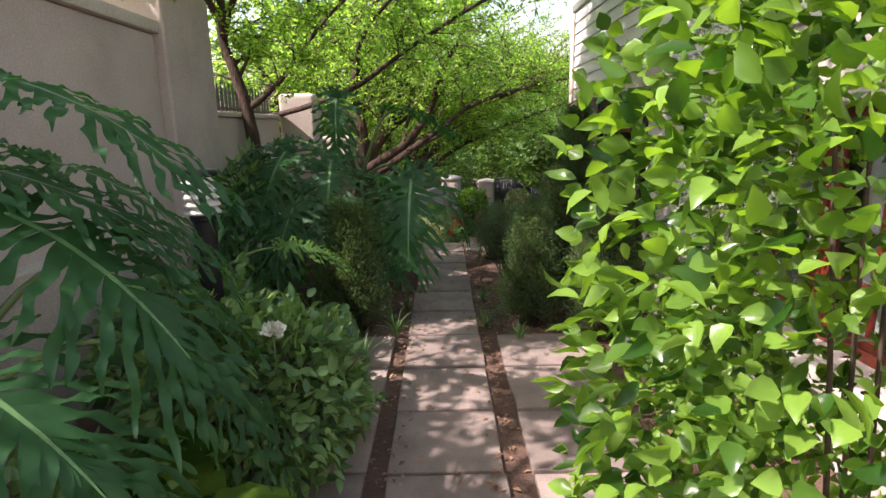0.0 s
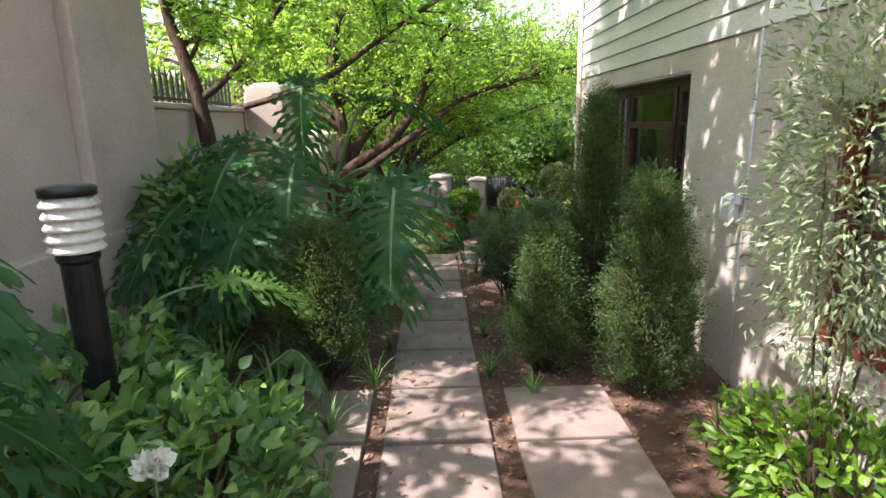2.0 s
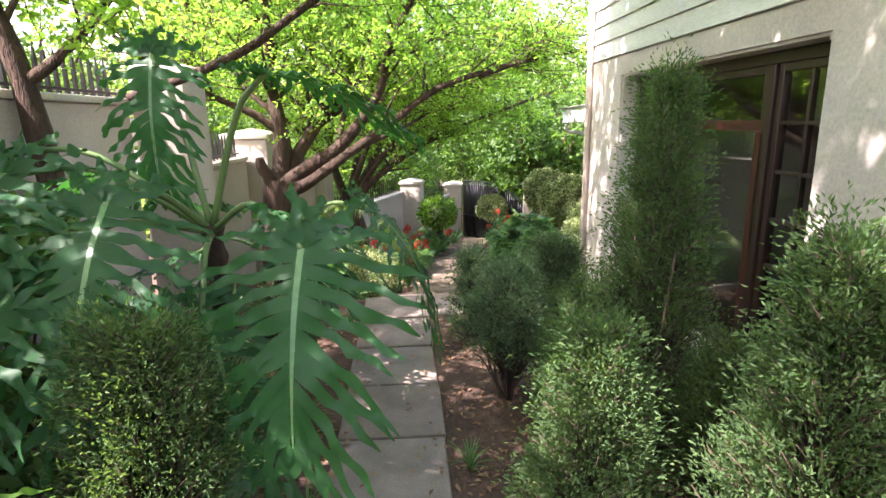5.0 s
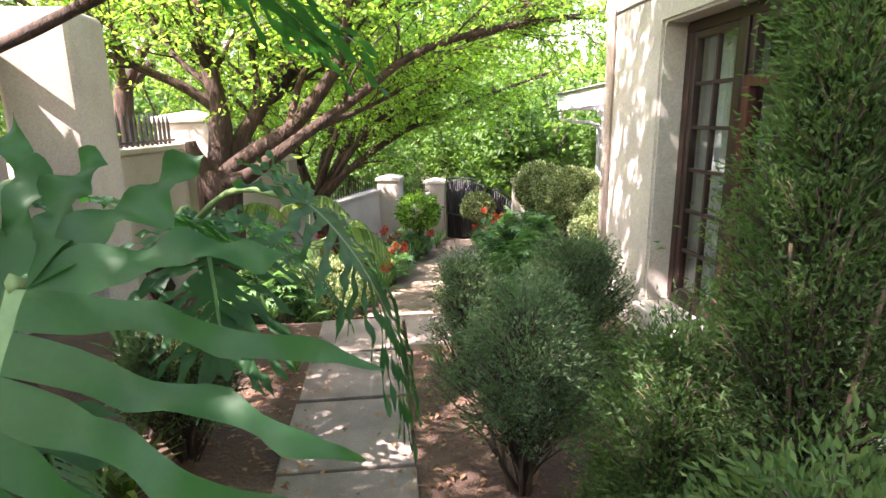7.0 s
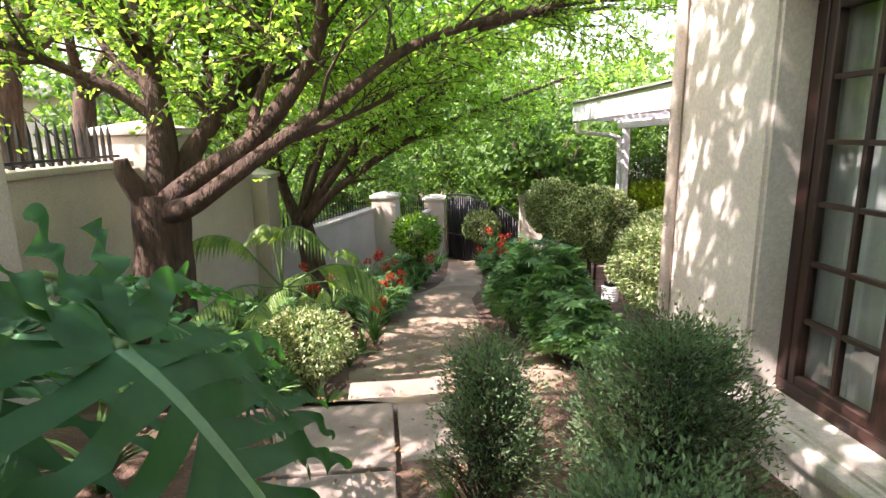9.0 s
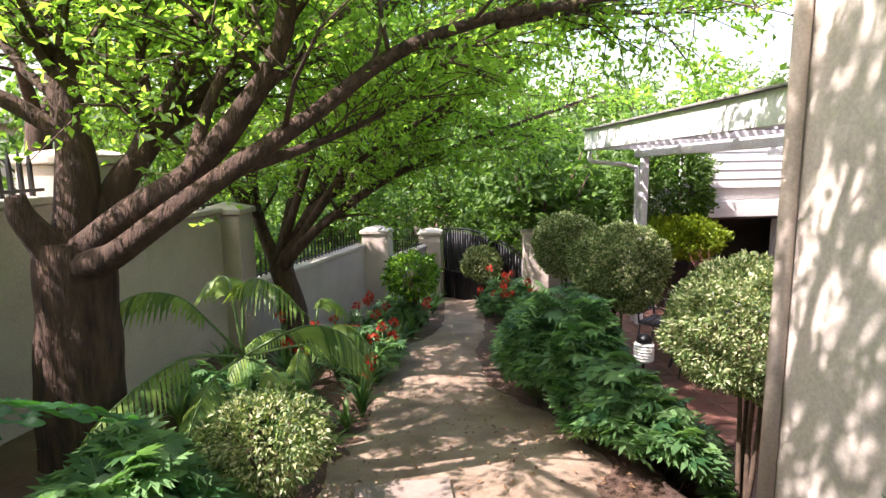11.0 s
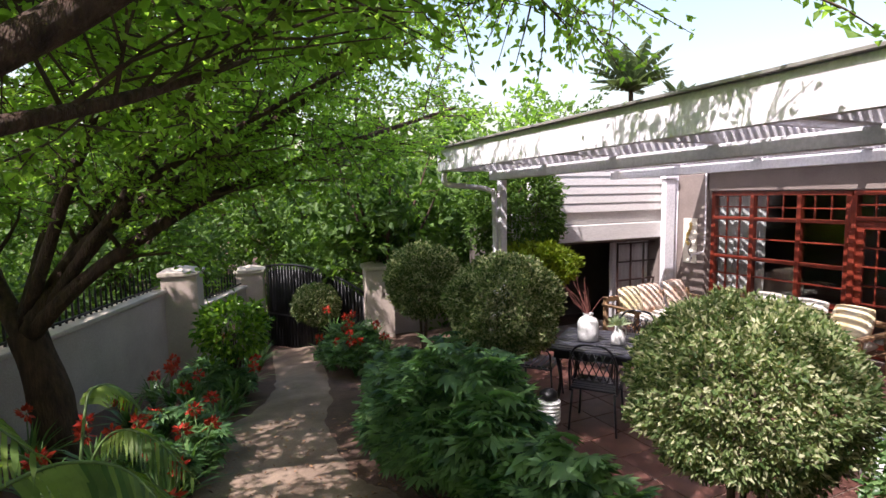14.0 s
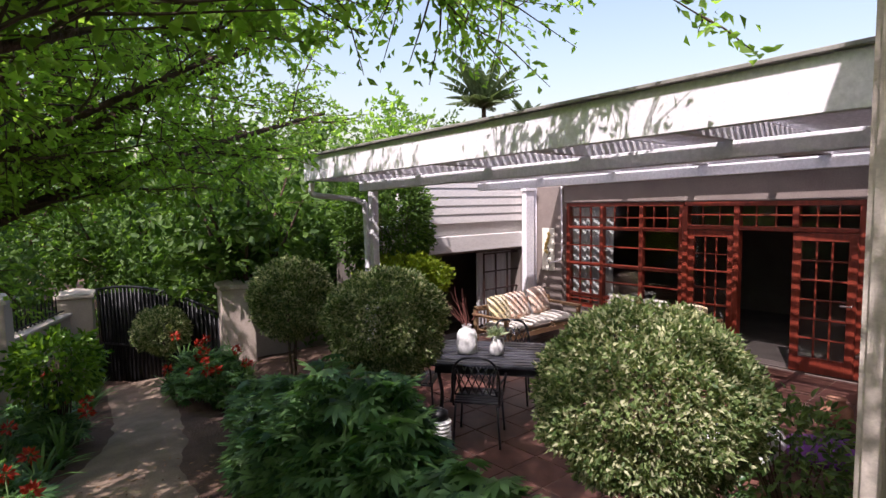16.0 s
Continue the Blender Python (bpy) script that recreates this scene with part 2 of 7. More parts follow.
def box_data(x0, x1, y0, y1, z0, z1, bev=0.0, seg=2):
    bm = bmesh.new()
    bmesh.ops.create_cube(bm, size=1.0)
    for v in bm.verts:
        v.co = Vector(((x0 + x1) / 2 + v.co.x * (x1 - x0), (y0 + y1) / 2 + v.co.y * (y1 - y0), (z0 + z1) / 2 + v.co.z * (z1 - z0)))
    if bev:
        bmesh.ops.bevel(bm, geom=bm.edges[:], offset=bev, segments=seg, affect="EDGES", profile=0.6)
    return bm


def join_bms(bms):
    out = bmesh.new()
    for b in bms:
        tmp = bpy.data.meshes.new("tmp")
        b.to_mesh(tmp)
        b.free()
        out.from_mesh(tmp)
        bpy.data.meshes.remove(tmp)
    return out


def bm_mesh(name, bm, mat, smooth=False):
    me = bpy.data.meshes.new(name)
    bm.to_mesh(me)
    bm.free()
    me.materials.append(mat)
    if smooth:
        me.polygons.foreach_set("use_smooth", [True] * len(me.polygons))
    return me


def boxes_mesh(name, boxes, mat, bev=0.004):
    return bm_mesh(name, join_bms([box_data(*b, bev=bev, seg=1) for b in boxes]), mat)


def tube_data(points, radii, sides=8):
    """Verts and faces of a tapered tube along points."""
    pts = [Vector(p) for p in points]
    verts, faces = [], []
    side = None
    for i, p in enumerate(pts):
        d = (pts[min(i + 1, len(pts) - 1)] - pts[max(i - 1, 0)]).normalized()
        ref = side if side is not None else (Vector((1, 0, 0)) if abs(d.x) < 0.9 else Vector((0, 1, 0)))
        side = (ref - d * ref.dot(d)).normalized()
        up = d.cross(side)
        for k in range(sides):
            a = 2 * math.pi * k / sides
            verts.append(p + (side * math.cos(a) + up * math.sin(a)) * radii[i])
    for i in range(len(pts) - 1):
        for k in range(sides):
            a, b = i * sides + k, i * sides + (k + 1) % sides
            faces.append((a, b, b + sides, a + sides))
    faces.append(tuple(range(sides))[::-1])
    faces.append(tuple(range((len(pts) - 1) * sides, len(pts) * sides)))
    return verts, faces


def tubes_mesh(name, tubes, mat, sides=8, smooth=True):
    V, F = [], []
    for pts, rad in tubes:
        v, f = tube_data(pts, rad if hasattr(rad, "__len__") else [rad] * len(pts), sides)
        o = len(V)
        V += v
        F += [tuple(i + o for i in q) for q in f]
    return mesh_from(name, V, F, mat, smooth)


def lathe_data(profile, sides=20, centre=(0, 0, 0)):
    V, F = [], []
    for r, z in profile:
        for k in range(sides):
            a = 2 * math.pi * k / sides
            V.append((centre[0] + r * math.cos(a), centre[1] + r * math.sin(a), centre[2] + z))
    for i in range(len(profile) - 1):
        for k in range(sides):
            a, b = i * sides + k, i * sides + (k + 1) % sides
            F.append((a, b, b + sides, a + sides))
    F.append(tuple(range(sides))[::-1])
    F.append(tuple(range((len(profile) - 1) * sides, len(profile) * sides)))
    return V, F


def smooth_line(points, steps=5):
    """A Catmull-Rom line through points."""
    p = [Vector(q) for q in points]
    p = [p[0] * 2 - p[1]] + p + [p[-1] * 2 - p[-2]]
    out = []
    for i in range(1, len(p) - 2):
        for s in range(steps):
            t = s / steps
            a, b, c, d = p[i - 1], p[i], p[i + 1], p[i + 2]
            out.append(0.5 * ((2 * b) + (c - a) * t + (2 * a - 5 * b + 4 * c - d) * t * t + (3 * b - a - 3 * c + d) * t ** 3))
    out.append(p[-2])
    return out


def unit(a):
    return a / np.maximum(np.linalg.norm(a, axis=-1, keepdims=True), 1e-9)


RNG = np.random.default_rng(11)


def leaf_cloud(name, where, ahead, mat, length, width, droop=0.25, broad=False, spread=0.35, up_bias=0.0):
    """Many leaves as one mesh: each a folded blade that starts at where and points along ahead."""
    n = len(where)
    where = np.asarray(where, float)
    d = unit(np.asarray(ahead, float) + RNG.normal(0, spread, (n, 3)))
    ref = RNG.normal(0, 1, (n, 3)) * (1 - up_bias) + np.array([0, 0, 1.0]) * up_bias * 2
    s = unit(np.cross(d, ref))
    nrm = np.cross(s, d)
    ln = (length * RNG.uniform(0.6, 1.25, n))[:, None]
    wd = (width * RNG.uniform(0.7, 1.2, n))[:, None]
    fold = wd * 0.28
    tip = where + d * ln - nrm * ln * droop * RNG.uniform(0, 1, (n, 1))
    if broad:
        cols = [where]
        for at, half in ((0.16, 0.30), (0.42, 0.47), (0.72, 0.33)):
            c = where + d * ln * at - nrm * ln * droop * at * at * 0.6
            cols += [c + s * wd * half + nrm * fold * half * 2, c, c - s * wd * half + nrm * fold * half * 2]
        v = np.stack(cols + [tip], 1).reshape(-1, 3)
        tris = np.array([[0, 2, 1], [0, 3, 2], [1, 2, 5], [1, 5, 4], [2, 3, 6], [2, 6, 5], [4, 5, 8], [4, 8, 7], [5, 6, 9], [5, 9, 8], [7, 8, 10], [8, 9, 10]])
        k = 11
    else:
        a = where + d * ln * 0.48
        l1, r1 = a + s * wd * 0.5 + nrm * fold, a - s * wd * 0.5 + nrm * fold
        v = np.stack([where, l1, tip, r1], 1).reshape(-1, 3)
        tris = np.array([[0, 2, 1], [0, 3, 2]])
        k = 4
    f = (np.arange(n)[:, None, None] * k + tris[None]).reshape(-1, 3)
    me = bpy.data.meshes.new(name)
    me.vertices.add(len(v))
    me.vertices.foreach_set("co", v.ravel())
    me.loops.add(f.size)
    me.loops.foreach_set("vertex_index", f.ravel().astype(np.int32))
    me.polygons.add(len(f))
    me.polygons.foreach_set("loop_start", np.arange(0, f.size, 3, dtype=np.int32))
    me.update(calc_edges=True)
    me.polygons.foreach_set("use_smooth", np.ones(len(f), bool))
    me.materials.append(mat)
    return me


def lumpy(dirs, seed, amount=0.18, freq=2.2):
    return np.array([1 + amount * noise.noise(Vector(d) * freq + Vector((seed * 3.1, seed * 1.7, seed))) for d in dirs])

# ---- ground ----
PATIO_Z = -1.0


def smoothstep(a, b, v):
    t = min(1.0, max(0.0, (v - a) / (b - a)))
    return t * t * (3 - 2 * t)


def ground_z(x, y):
    z = -0.035 - 0.55 * smoothstep(8.2, 9.3, y) - 0.42 * smoothstep(9.3, 12.5, y) - 0.75 * smoothstep(13.0, 20.0, y)
    z += 0.12 * smoothstep(-0.7, -1.6, x) * (1 - smoothstep(7.5, 9.0, y))
    z += 0.35 * smoothstep(-0.5, -1.6, x) * smoothstep(8.5, 9.5, y) * (1 - smoothstep(12, 16, y))
    if y > 8.6:
        z = z + (-1.12 - z) * smoothstep(2.1, 2.6, x) * (1 - smoothstep(16, 19, y))
    z += 0.025 * noise.noise(Vector((x * 1.7, y * 1.7, 3))) * (1 if abs(x) > 0.35 or y > 9 else 0.3)
    return z


def build_ground():
    xs = sorted(set([-400, -150, -60, -30, -18, -12, -8, -6, -5] + [round(-4.2 + 0.15 * i, 3) for i in range(58)] + [5, 6, 8, 10, 14, 20, 35, 70, 160, 400]))
    ys = sorted(set([-400, -150, -60, -25, -10, -6, -4] + [round(-3 + 0.15 * i, 3) for i in range(160)] + [22, 24, 27, 32, 40, 60, 100, 200, 400]))
    V = [(x, y, ground_z(x, y)) for y in ys for x in xs]
    n = len(xs)
    F = [(j * n + i, j * n + i + 1, (j + 1) * n + i + 1, (j + 1) * n + i) for j in range(len(ys) - 1) for i in range(n - 1)]
    tagged(new("ground", mesh_from("ground", V, F, M["soil"], True)), "red-brown garden soil with mulch and dry leaves", "ground", kind="structure")


build_ground()


def build_lower_path():
    line = smooth_line([(0.25, 8.25, 0.55), (0.6, 9.2, 0.95), (0.95, 10.2, 1.1), (0.98, 11.0, 0.95), (0.86, 12.0, 0.78), (1.0, 13.2, 0.64), (1.46, 14.3, 0.45), (1.68, 15.2, 0.4), (1.9, 16.5, 0.45), (2.2, 18.6, 0.5)], 10)
    V, F = [], []
    cols = 9
    for i, p in enumerate(line):
        d = (line[min(i + 1, len(line) - 1)] - line[max(i - 1, 0)]).normalized()
        s = Vector((d.y, -d.x, 0)).normalized()
        for k in range(cols):
            u = k / (cols - 1) * 2 - 1
            w = p.z * (1 + 0.16 * noise.noise(Vector((i * 0.35, u, 2))))
            q = Vector((p.x, p.y, 0)) + s * (u * w)
            V.append((q.x, q.y, ground_z(q.x, q.y) + 0.03 - 0.05 * abs(u) ** 4))
    for i in range(len(line) - 1):
        for k in range(cols - 1):
            a = i * cols + k
            F.append((a, a + 1, a + cols + 1, a + cols))
    tagged(new("path", mesh_from("path", V, F, M["path"], True)), "trodden tan earth path through the lower garden", "path", kind="structure")


build_lower_path()

# ---- house wall beside the path ----
WX = 1.96


def wall_with_holes(name, axis, at, thick, u0, u1, z0, z1, holes, mat):
    """A wall across axis at 'at', from u0 to u1, with openings (ua, ub, za, zb) that go through it."""
    us = sorted({u0, u1, *[h[0] for h in holes], *[h[1] for h in holes]})
    zs = sorted({z0, z1, *[h[2] for h in holes], *[h[3] for h in holes]})

    def solid(i, j):
        if not (0 <= i < len(us) - 1 and 0 <= j < len(zs) - 1):
            return False
        u, z = (us[i] + us[i + 1]) / 2, (zs[j] + zs[j + 1]) / 2
        return not any(a < u < b and c < z < d for a, b, c, d in holes)

    V, F, index = [], [], {}

    def vert(i, j, k):
        key = (i, j, k)
        if key not in index:
            index[key] = len(V)
            d = at + (thick if k else 0)
            V.append((d, us[i], zs[j]) if axis == "x" else (us[i], d, zs[j]))
        return index[key]

    for i in range(len(us) - 1):
        for j in range(len(zs) - 1):
            if not solid(i, j):
                continue
            F.append((vert(i, j, 0), vert(i + 1, j, 0), vert(i + 1, j + 1, 0), vert(i, j + 1, 0)))
            F.append((vert(i, j, 1), vert(i, j + 1, 1), vert(i + 1, j + 1, 1), vert(i + 1, j, 1)))
            for di, dj, a, b in ((-1, 0, (0, 0), (0, 1)), (1, 0, (1, 0), (1, 1)), (0, -1, (0, 0), (1, 0)), (0, 1, (0, 1), (1, 1))):
                if not solid(i + di, j + dj):
                    p, q = (i + a[0], j + a[1]), (i + b[0], j + b[1])
                    F.append((vert(*p, 0), vert(*q, 0), vert(*q, 1), vert(*p, 1)))
    me = mesh_from(name, V, F, mat)
    bm = bmesh.new()
    bm.from_mesh(me)
    bmesh.ops.recalc_face_normals(bm, faces=bm.faces[:])
    sharp = [e for e in bm.edges if len(e.link_faces) == 2 and e.calc_face_angle(0) > 1.0]
    bmesh.ops.bevel(bm, geom=sharp, offset=0.018, segments=2, affect="EDGES")
    bm.to_mesh(me)
    bm.free()
    return tagged(new(name, me), kind="structure")


W1 = (5.34, 7.66, 0.24, 2.04)
W2 = (2.2, 3.88, 0.50, 1.78)
house = wall_with_holes("wall_house", "x", WX, 0.34, -4.0, 8.50, -1.3, 2.22, [W1, W2], M["plaster_house"])
tagged(house, "rough plastered beige house wall in dappled sun", "wall")
wall_upper = tagged(new("wall_upper", boxes_mesh("wall_upper", [(WX + 0.03, WX + 0.34, -4.0, 8.50, 2.22, 3.27)], M["siding"], 0.01)), "upper house wall clad in painted boards", "wall", kind="structure")
end_wall = tagged(new("wall_end", boxes_mesh("wall_end", [(WX + 0.34, 9.2, 8.18, 8.498, -1.3, 3.27)], M["plaster_house"], 0.01)), "plastered gable wall that closes the patio", "wall", kind="structure")

tagged(new("roof_house", boxes_mesh("roof_house", [(WX - 0.02, 9.3, -4.1, 8.52, 3.272, 3.40)], M["rooftop"], 0.02)), "flat grey sheet roof over the house", "roof", kind="structure")


def window_parts(root, x, y0, y1, z0, z1, panels, wood, depth=0.07, bar=0.022):
    """A timber window in the plane x: panels are (width share, columns, rows)."""
    fr = 0.065
    total = sum(p[0] for p in panels)
    frame_boxes = [(x, x + depth, y0, y1, z0, z0 + fr), (x, x + depth, y0, y1, z1 - fr, z1), (x, x + depth, y0, y0 + fr, z0 + fr, z1 - fr), (x, x + depth, y1 - fr, y1, z0 + fr, z1 - fr)]
    bars, u = [], y0 + fr
    for n, (share, cols, rows) in enumerate(panels):
        w = (y1 - y0 - 2 * fr) * share / total
        if n:
            frame_boxes.append((x - 0.01, x + depth + 0.01, u - fr * 0.55, u + fr * 0.55, z0 + fr, z1 - fr))
        a, b = u + fr * 0.55 * (n > 0), u + w - fr * 0.55 * (n < len(panels) - 1)
        st = 0.045
        frame_boxes += [(x + 0.008, x + depth - 0.008, a, a + st, z0 + fr, z1 - fr), (x + 0.008, x + depth - 0.008, b - st, b, z0 + fr, z1 - fr),
                        (x + 0.008, x + depth - 0.008, a + st, b - st, z0 + fr, z0 + fr + st), (x + 0.008, x + depth - 0.008, a + st, b - st, z1 - fr - st, z1 - fr)]
        for c in range(1, cols):
            yc = a + st + (b - a - 2 * st) * c / cols
            bars.append((x + 0.018, x + depth - 0.018, yc - bar / 2, yc + bar / 2, z0 + fr + st, z1 - fr - st))
        for r in range(1, rows):
            zc = z0 + fr + st + (z1 - z0 - 2 * fr - 2 * st) * r / rows
            bars.append((x + 0.020, x + depth - 0.020, a + st, b - st, zc - bar / 2, zc + bar / 2))
        u += w
    part(root, "frame", boxes_mesh("frame", frame_boxes, wood, 0.005))
    if bars:
        part(root, "glazing_bars", boxes_mesh("glazing_bars", bars, wood, 0.003))
    g = part(root, "pane", boxes_mesh("pane", [(x + depth * 0.5 - 0.002, x + depth * 0.5 + 0.002, y0 + fr, y1 - fr, z0 + fr, z1 - fr)], M["glass"], 0))
    g.visible_shadow = False


def curtain_mesh(x, y0, y1, z0, z1, folds):
    V, F = [], []
    n = folds * 6
    for i in range(n + 1):
        y = y0 + (y1 - y0) * i / n
        dx = 0.035 * math.sin(i / 6 * 2 * math.pi) + 0.012 * noise.noise(Vector((y * 5, 0, 1)))
        for k in range(6):
            V.append((x + dx * (0.6 + 0.4 * (1 - k / 5)), y, z0 + (z1 - z0) * k / 5))
    for i in range(n):
        for k in range(5):
            a = i * 6 + k
            F.append((a, a + 6, a + 7, a + 1))
    return mesh_from("curtain", V, F, M["curtain"], True)


def sill_mesh(x0, x1, y0, y1, z0, z1):
    bm = box_data(x0, x1, y0, y1, z0, z1, 0.02, 2)
    for v in bm.verts:
        if v.co.x < (x0 + x1) / 2 and v.co.z > (z0 + z1) / 2:
            v.co.z -= 0.035
    return bm_mesh("sill", bm, M["plaster_house"])


win = thing("window_1", [], "tall dark wooden window with small panes in a deep plastered reveal", "window", kind="structure", at=(WX + 0.2, 6.6, 0.24))
window_parts(win, WX + 0.16, W1[0], W1[1], W1[2], W1[3], [(0.55, 2, 6), (1.2, 1, 1), (0.55, 2, 6)], M["darkwood"])
part(win, "transom", boxes_mesh("transom", [(WX + 0.155, WX + 0.235, W1[0] + 0.62, W1[1] - 0.62, 1.62, 1.68)], M["darkred"], 0.004))
part(win, "inner_frame", boxes_mesh("inner_frame", [(WX + 0.15, WX + 0.24, W1[0] + 0.60, W1[0] + 0.68, 0.31, 1.62), (WX + 0.15, WX + 0.24, W1[1] - 0.68, W1[1] - 0.60, 0.31, 1.62)], M["darkred"], 0.006))
part(win, "sill", sill_mesh(WX - 0.05, WX + 0.2, W1[0] - 0.12, W1[1] + 0.1, 0.12, 0.238))
win2 = thing("window_2", [], "dark red wooden window with small panes and a plastered sill", "window", kind="structure", at=(WX + 0.2, 3.0, 0.5))
window_parts(win2, WX + 0.16, W2[0], W2[1], W2[2], W2[3], [(0.5, 2, 4), (0.5, 2, 4)], M["redwood"])
part(win2, "sill", sill_mesh(WX - 0.08, WX + 0.2, W2[0] - 0.12, W2[1] + 0.1, 0.36, 0.498))
for cy0, cy1, cz0, cz1 in ((7.05, 7.74, 0.25, 2.02), (2.25, 2.9, 0.5, 1.76), (3.2, 3.85, 0.5, 1.76)):
    tagged(new("curtain", curtain_mesh(WX + 0.30, cy0, cy1, cz0, cz1, 6)), "pale hanging curtain behind the window panes", "curtain", "curtains in the house windows")
# room behind the windows; its dark wall colour stands in for indoor shade
tagged(new("wall_room", boxes_mesh("wall_room", [(4.6, 4.7, -4, 8.3, -0.2, 2.6), (WX + 0.34, 4.6, -4, 8.3, 2.5, 2.6), (WX + 0.34, 4.6, -4, 8.3, -0.2, -0.1), (WX + 0.34, 4.6, -4.1, -4, -0.1, 2.5)], M["dimmed_room"], 0)), "plastered room behind the windows, coloured dark to look dim", "wall", kind="structure")

# meter box, conduit and downpipe
mb = thing("meter_box", [], "small pale grey plastic box on the house wall", "junction box", at=(WX, 4.55, 1.02))
part(mb, "body", boxes_mesh("body", [(WX - 0.06, WX, 4.49, 4.61, 1.05, 1.22)], M["plastic_grey"], 0.012))
part(mb, "lid", boxes_mesh("lid", [(WX - 0.075, WX - 0.06, 4.495, 4.605, 1.06, 1.21)], M["plastic_grey"], 0.008))
part(mb, "conduit_elbow", boxes_mesh("conduit_elbow", [(WX - 0.045, WX - 0.015, 4.44, 4.49, 1.17, 1.24)], M["plastic_grey"], 0.008))
tagged(new("conduit", tubes_mesh("conduit", [([(WX - 0.009, 4.42, -0.06), (WX - 0.009, 4.425, 1.2), (WX - 0.009, 4.43, 2.22)], 0.008)], M["plastic_grey"], 8)), "thin grey conduit run up the plastered wall", "conduit")
tagged(new("downpipe", tubes_mesh("downpipe", [([(WX - 0.03, 8.40, -0.7), (WX - 0.03, 8.40, 3.26)], 0.032)], M["plaster"], 10)), "beige painted downpipe at the house corner", "downpipe")

# ---- left house wall and boundary wall ----
lw = thing("wall_left", [], "tall smooth plastered wall with a raised panel", "wall", kind="structure", at=(-2.3, 4.0, 0))
part(lw, "wall", bm_mesh("wall", box_data(-2.75, -2.3, -4.0, 4.74, -0.4, 2.50, 0.03, 3), M["plaster"]))
part(lw, "pilaster", bm_mesh("pilaster", box_data(-2.75, -2.22, 4.743, 5.70, -0.4, 2.95, 0.03, 3), M["plaster"]))
part(lw, "plinth", bm_mesh("plinth", box_data(-2.40, -2.19, -4.0, 5.74, -0.4, 1.02, 0.025, 3), M["plaster"]))
part(lw, "moulding", bm_mesh("moulding", box_data(-2.80, -2.25, -4.0, 4.74, 2.502, 2.60, 0.02, 2), M["coping"]))


def spike_mesh(z0, along, x, y0, y1):
    """Flat iron spikes on a rail."""
    V, F = [], []
    n = int((y1 - y0) / 0.11)
    for i in range(n):
        y = y0 + (i + 0.5) * (y1 - y0) / n
        xx = x + along * (y - y0)
        o = len(V)
        V += [(xx - 0.012, y - 0.02, z0), (xx + 0.012, y - 0.02, z0), (xx + 0.012, y + 0.02, z0), (xx - 0.012, y + 0.02, z0), (xx - 0.010, y - 0.017, z0 + 0.24), (xx + 0.010, y - 0.017, z0 + 0.24), (xx + 0.010, y + 0.017, z0 + 0.24), (xx - 0.010, y + 0.017, z0 + 0.24), (xx, y, z0 + 0.36)]
        F += [(o, o + 1, o + 5, o + 4), (o + 1, o + 2, o + 6, o + 5), (o + 2, o + 3, o + 7, o + 6), (o + 3, o, o + 4, o + 7), (o + 4, o + 5, o + 8), (o + 5, o + 6, o + 8), (o + 6, o + 7, o + 8), (o + 7, o + 4, o + 8)]
    return mesh_from("spikes", V, F, M["iron"])


def slanted_box(p, q, thick, z0, z1, bev=0.02):
    """A straight wall from p to q (plan), its face on the line, its body to the left."""
    d = Vector((q[0] - p[0], q[1] - p[1], 0))
    ln = d.length
    d.normalize()
    s = Vector((-d.y, d.x, 0))
    bm = box_data(0, ln, 0, thick, z0, z1, bev, 2)
    for v in bm.verts:
        v.co = Vector((p[0], p[1], 0)) + d * v.co.x + s * v.co.y + Vector((0, 0, v.co.z))
    return bm


def boundary(name, p, q, top, base, spikes=True):
    root = thing(name, [], "plastered boundary wall with a coping and iron spikes", "wall", kind="structure", at=(p[0], p[1], base))
    part(root, "wall", bm_mesh("wall", slanted_box(p, q, 0.22, base, top - 0.06), M["plaster"]))
    d = Vector((q[0] - p[0], q[1] - p[1])).normalized()
    off = Vector((d.y, -d.x)) * 0.035
    part(root, "coping", bm_mesh("coping", slanted_box((p[0] + off.x, p[1] + off.y), (q[0] + off.x, q[1] + off.y), 0.29, top - 0.058, top, 0.018), M["coping"]))
    if spikes:
        mid = Vector((-d.y, d.x)) * 0.11
        part(root, "spikes", spike_mesh(top, (q[0] - p[0]) / (q[1] - p[1]), p[0] + mid.x, p[1] + 0.1, q[1] - 0.05))
        part(root, "rail", bm_mesh("rail", slanted_box((p[0] + mid.x * 0.8, p[1] + 0.1), (q[0] + mid.x * 0.8, q[1]), 0.03, top + 0.03, top + 0.055, 0.004), M["iron"]))
    return root


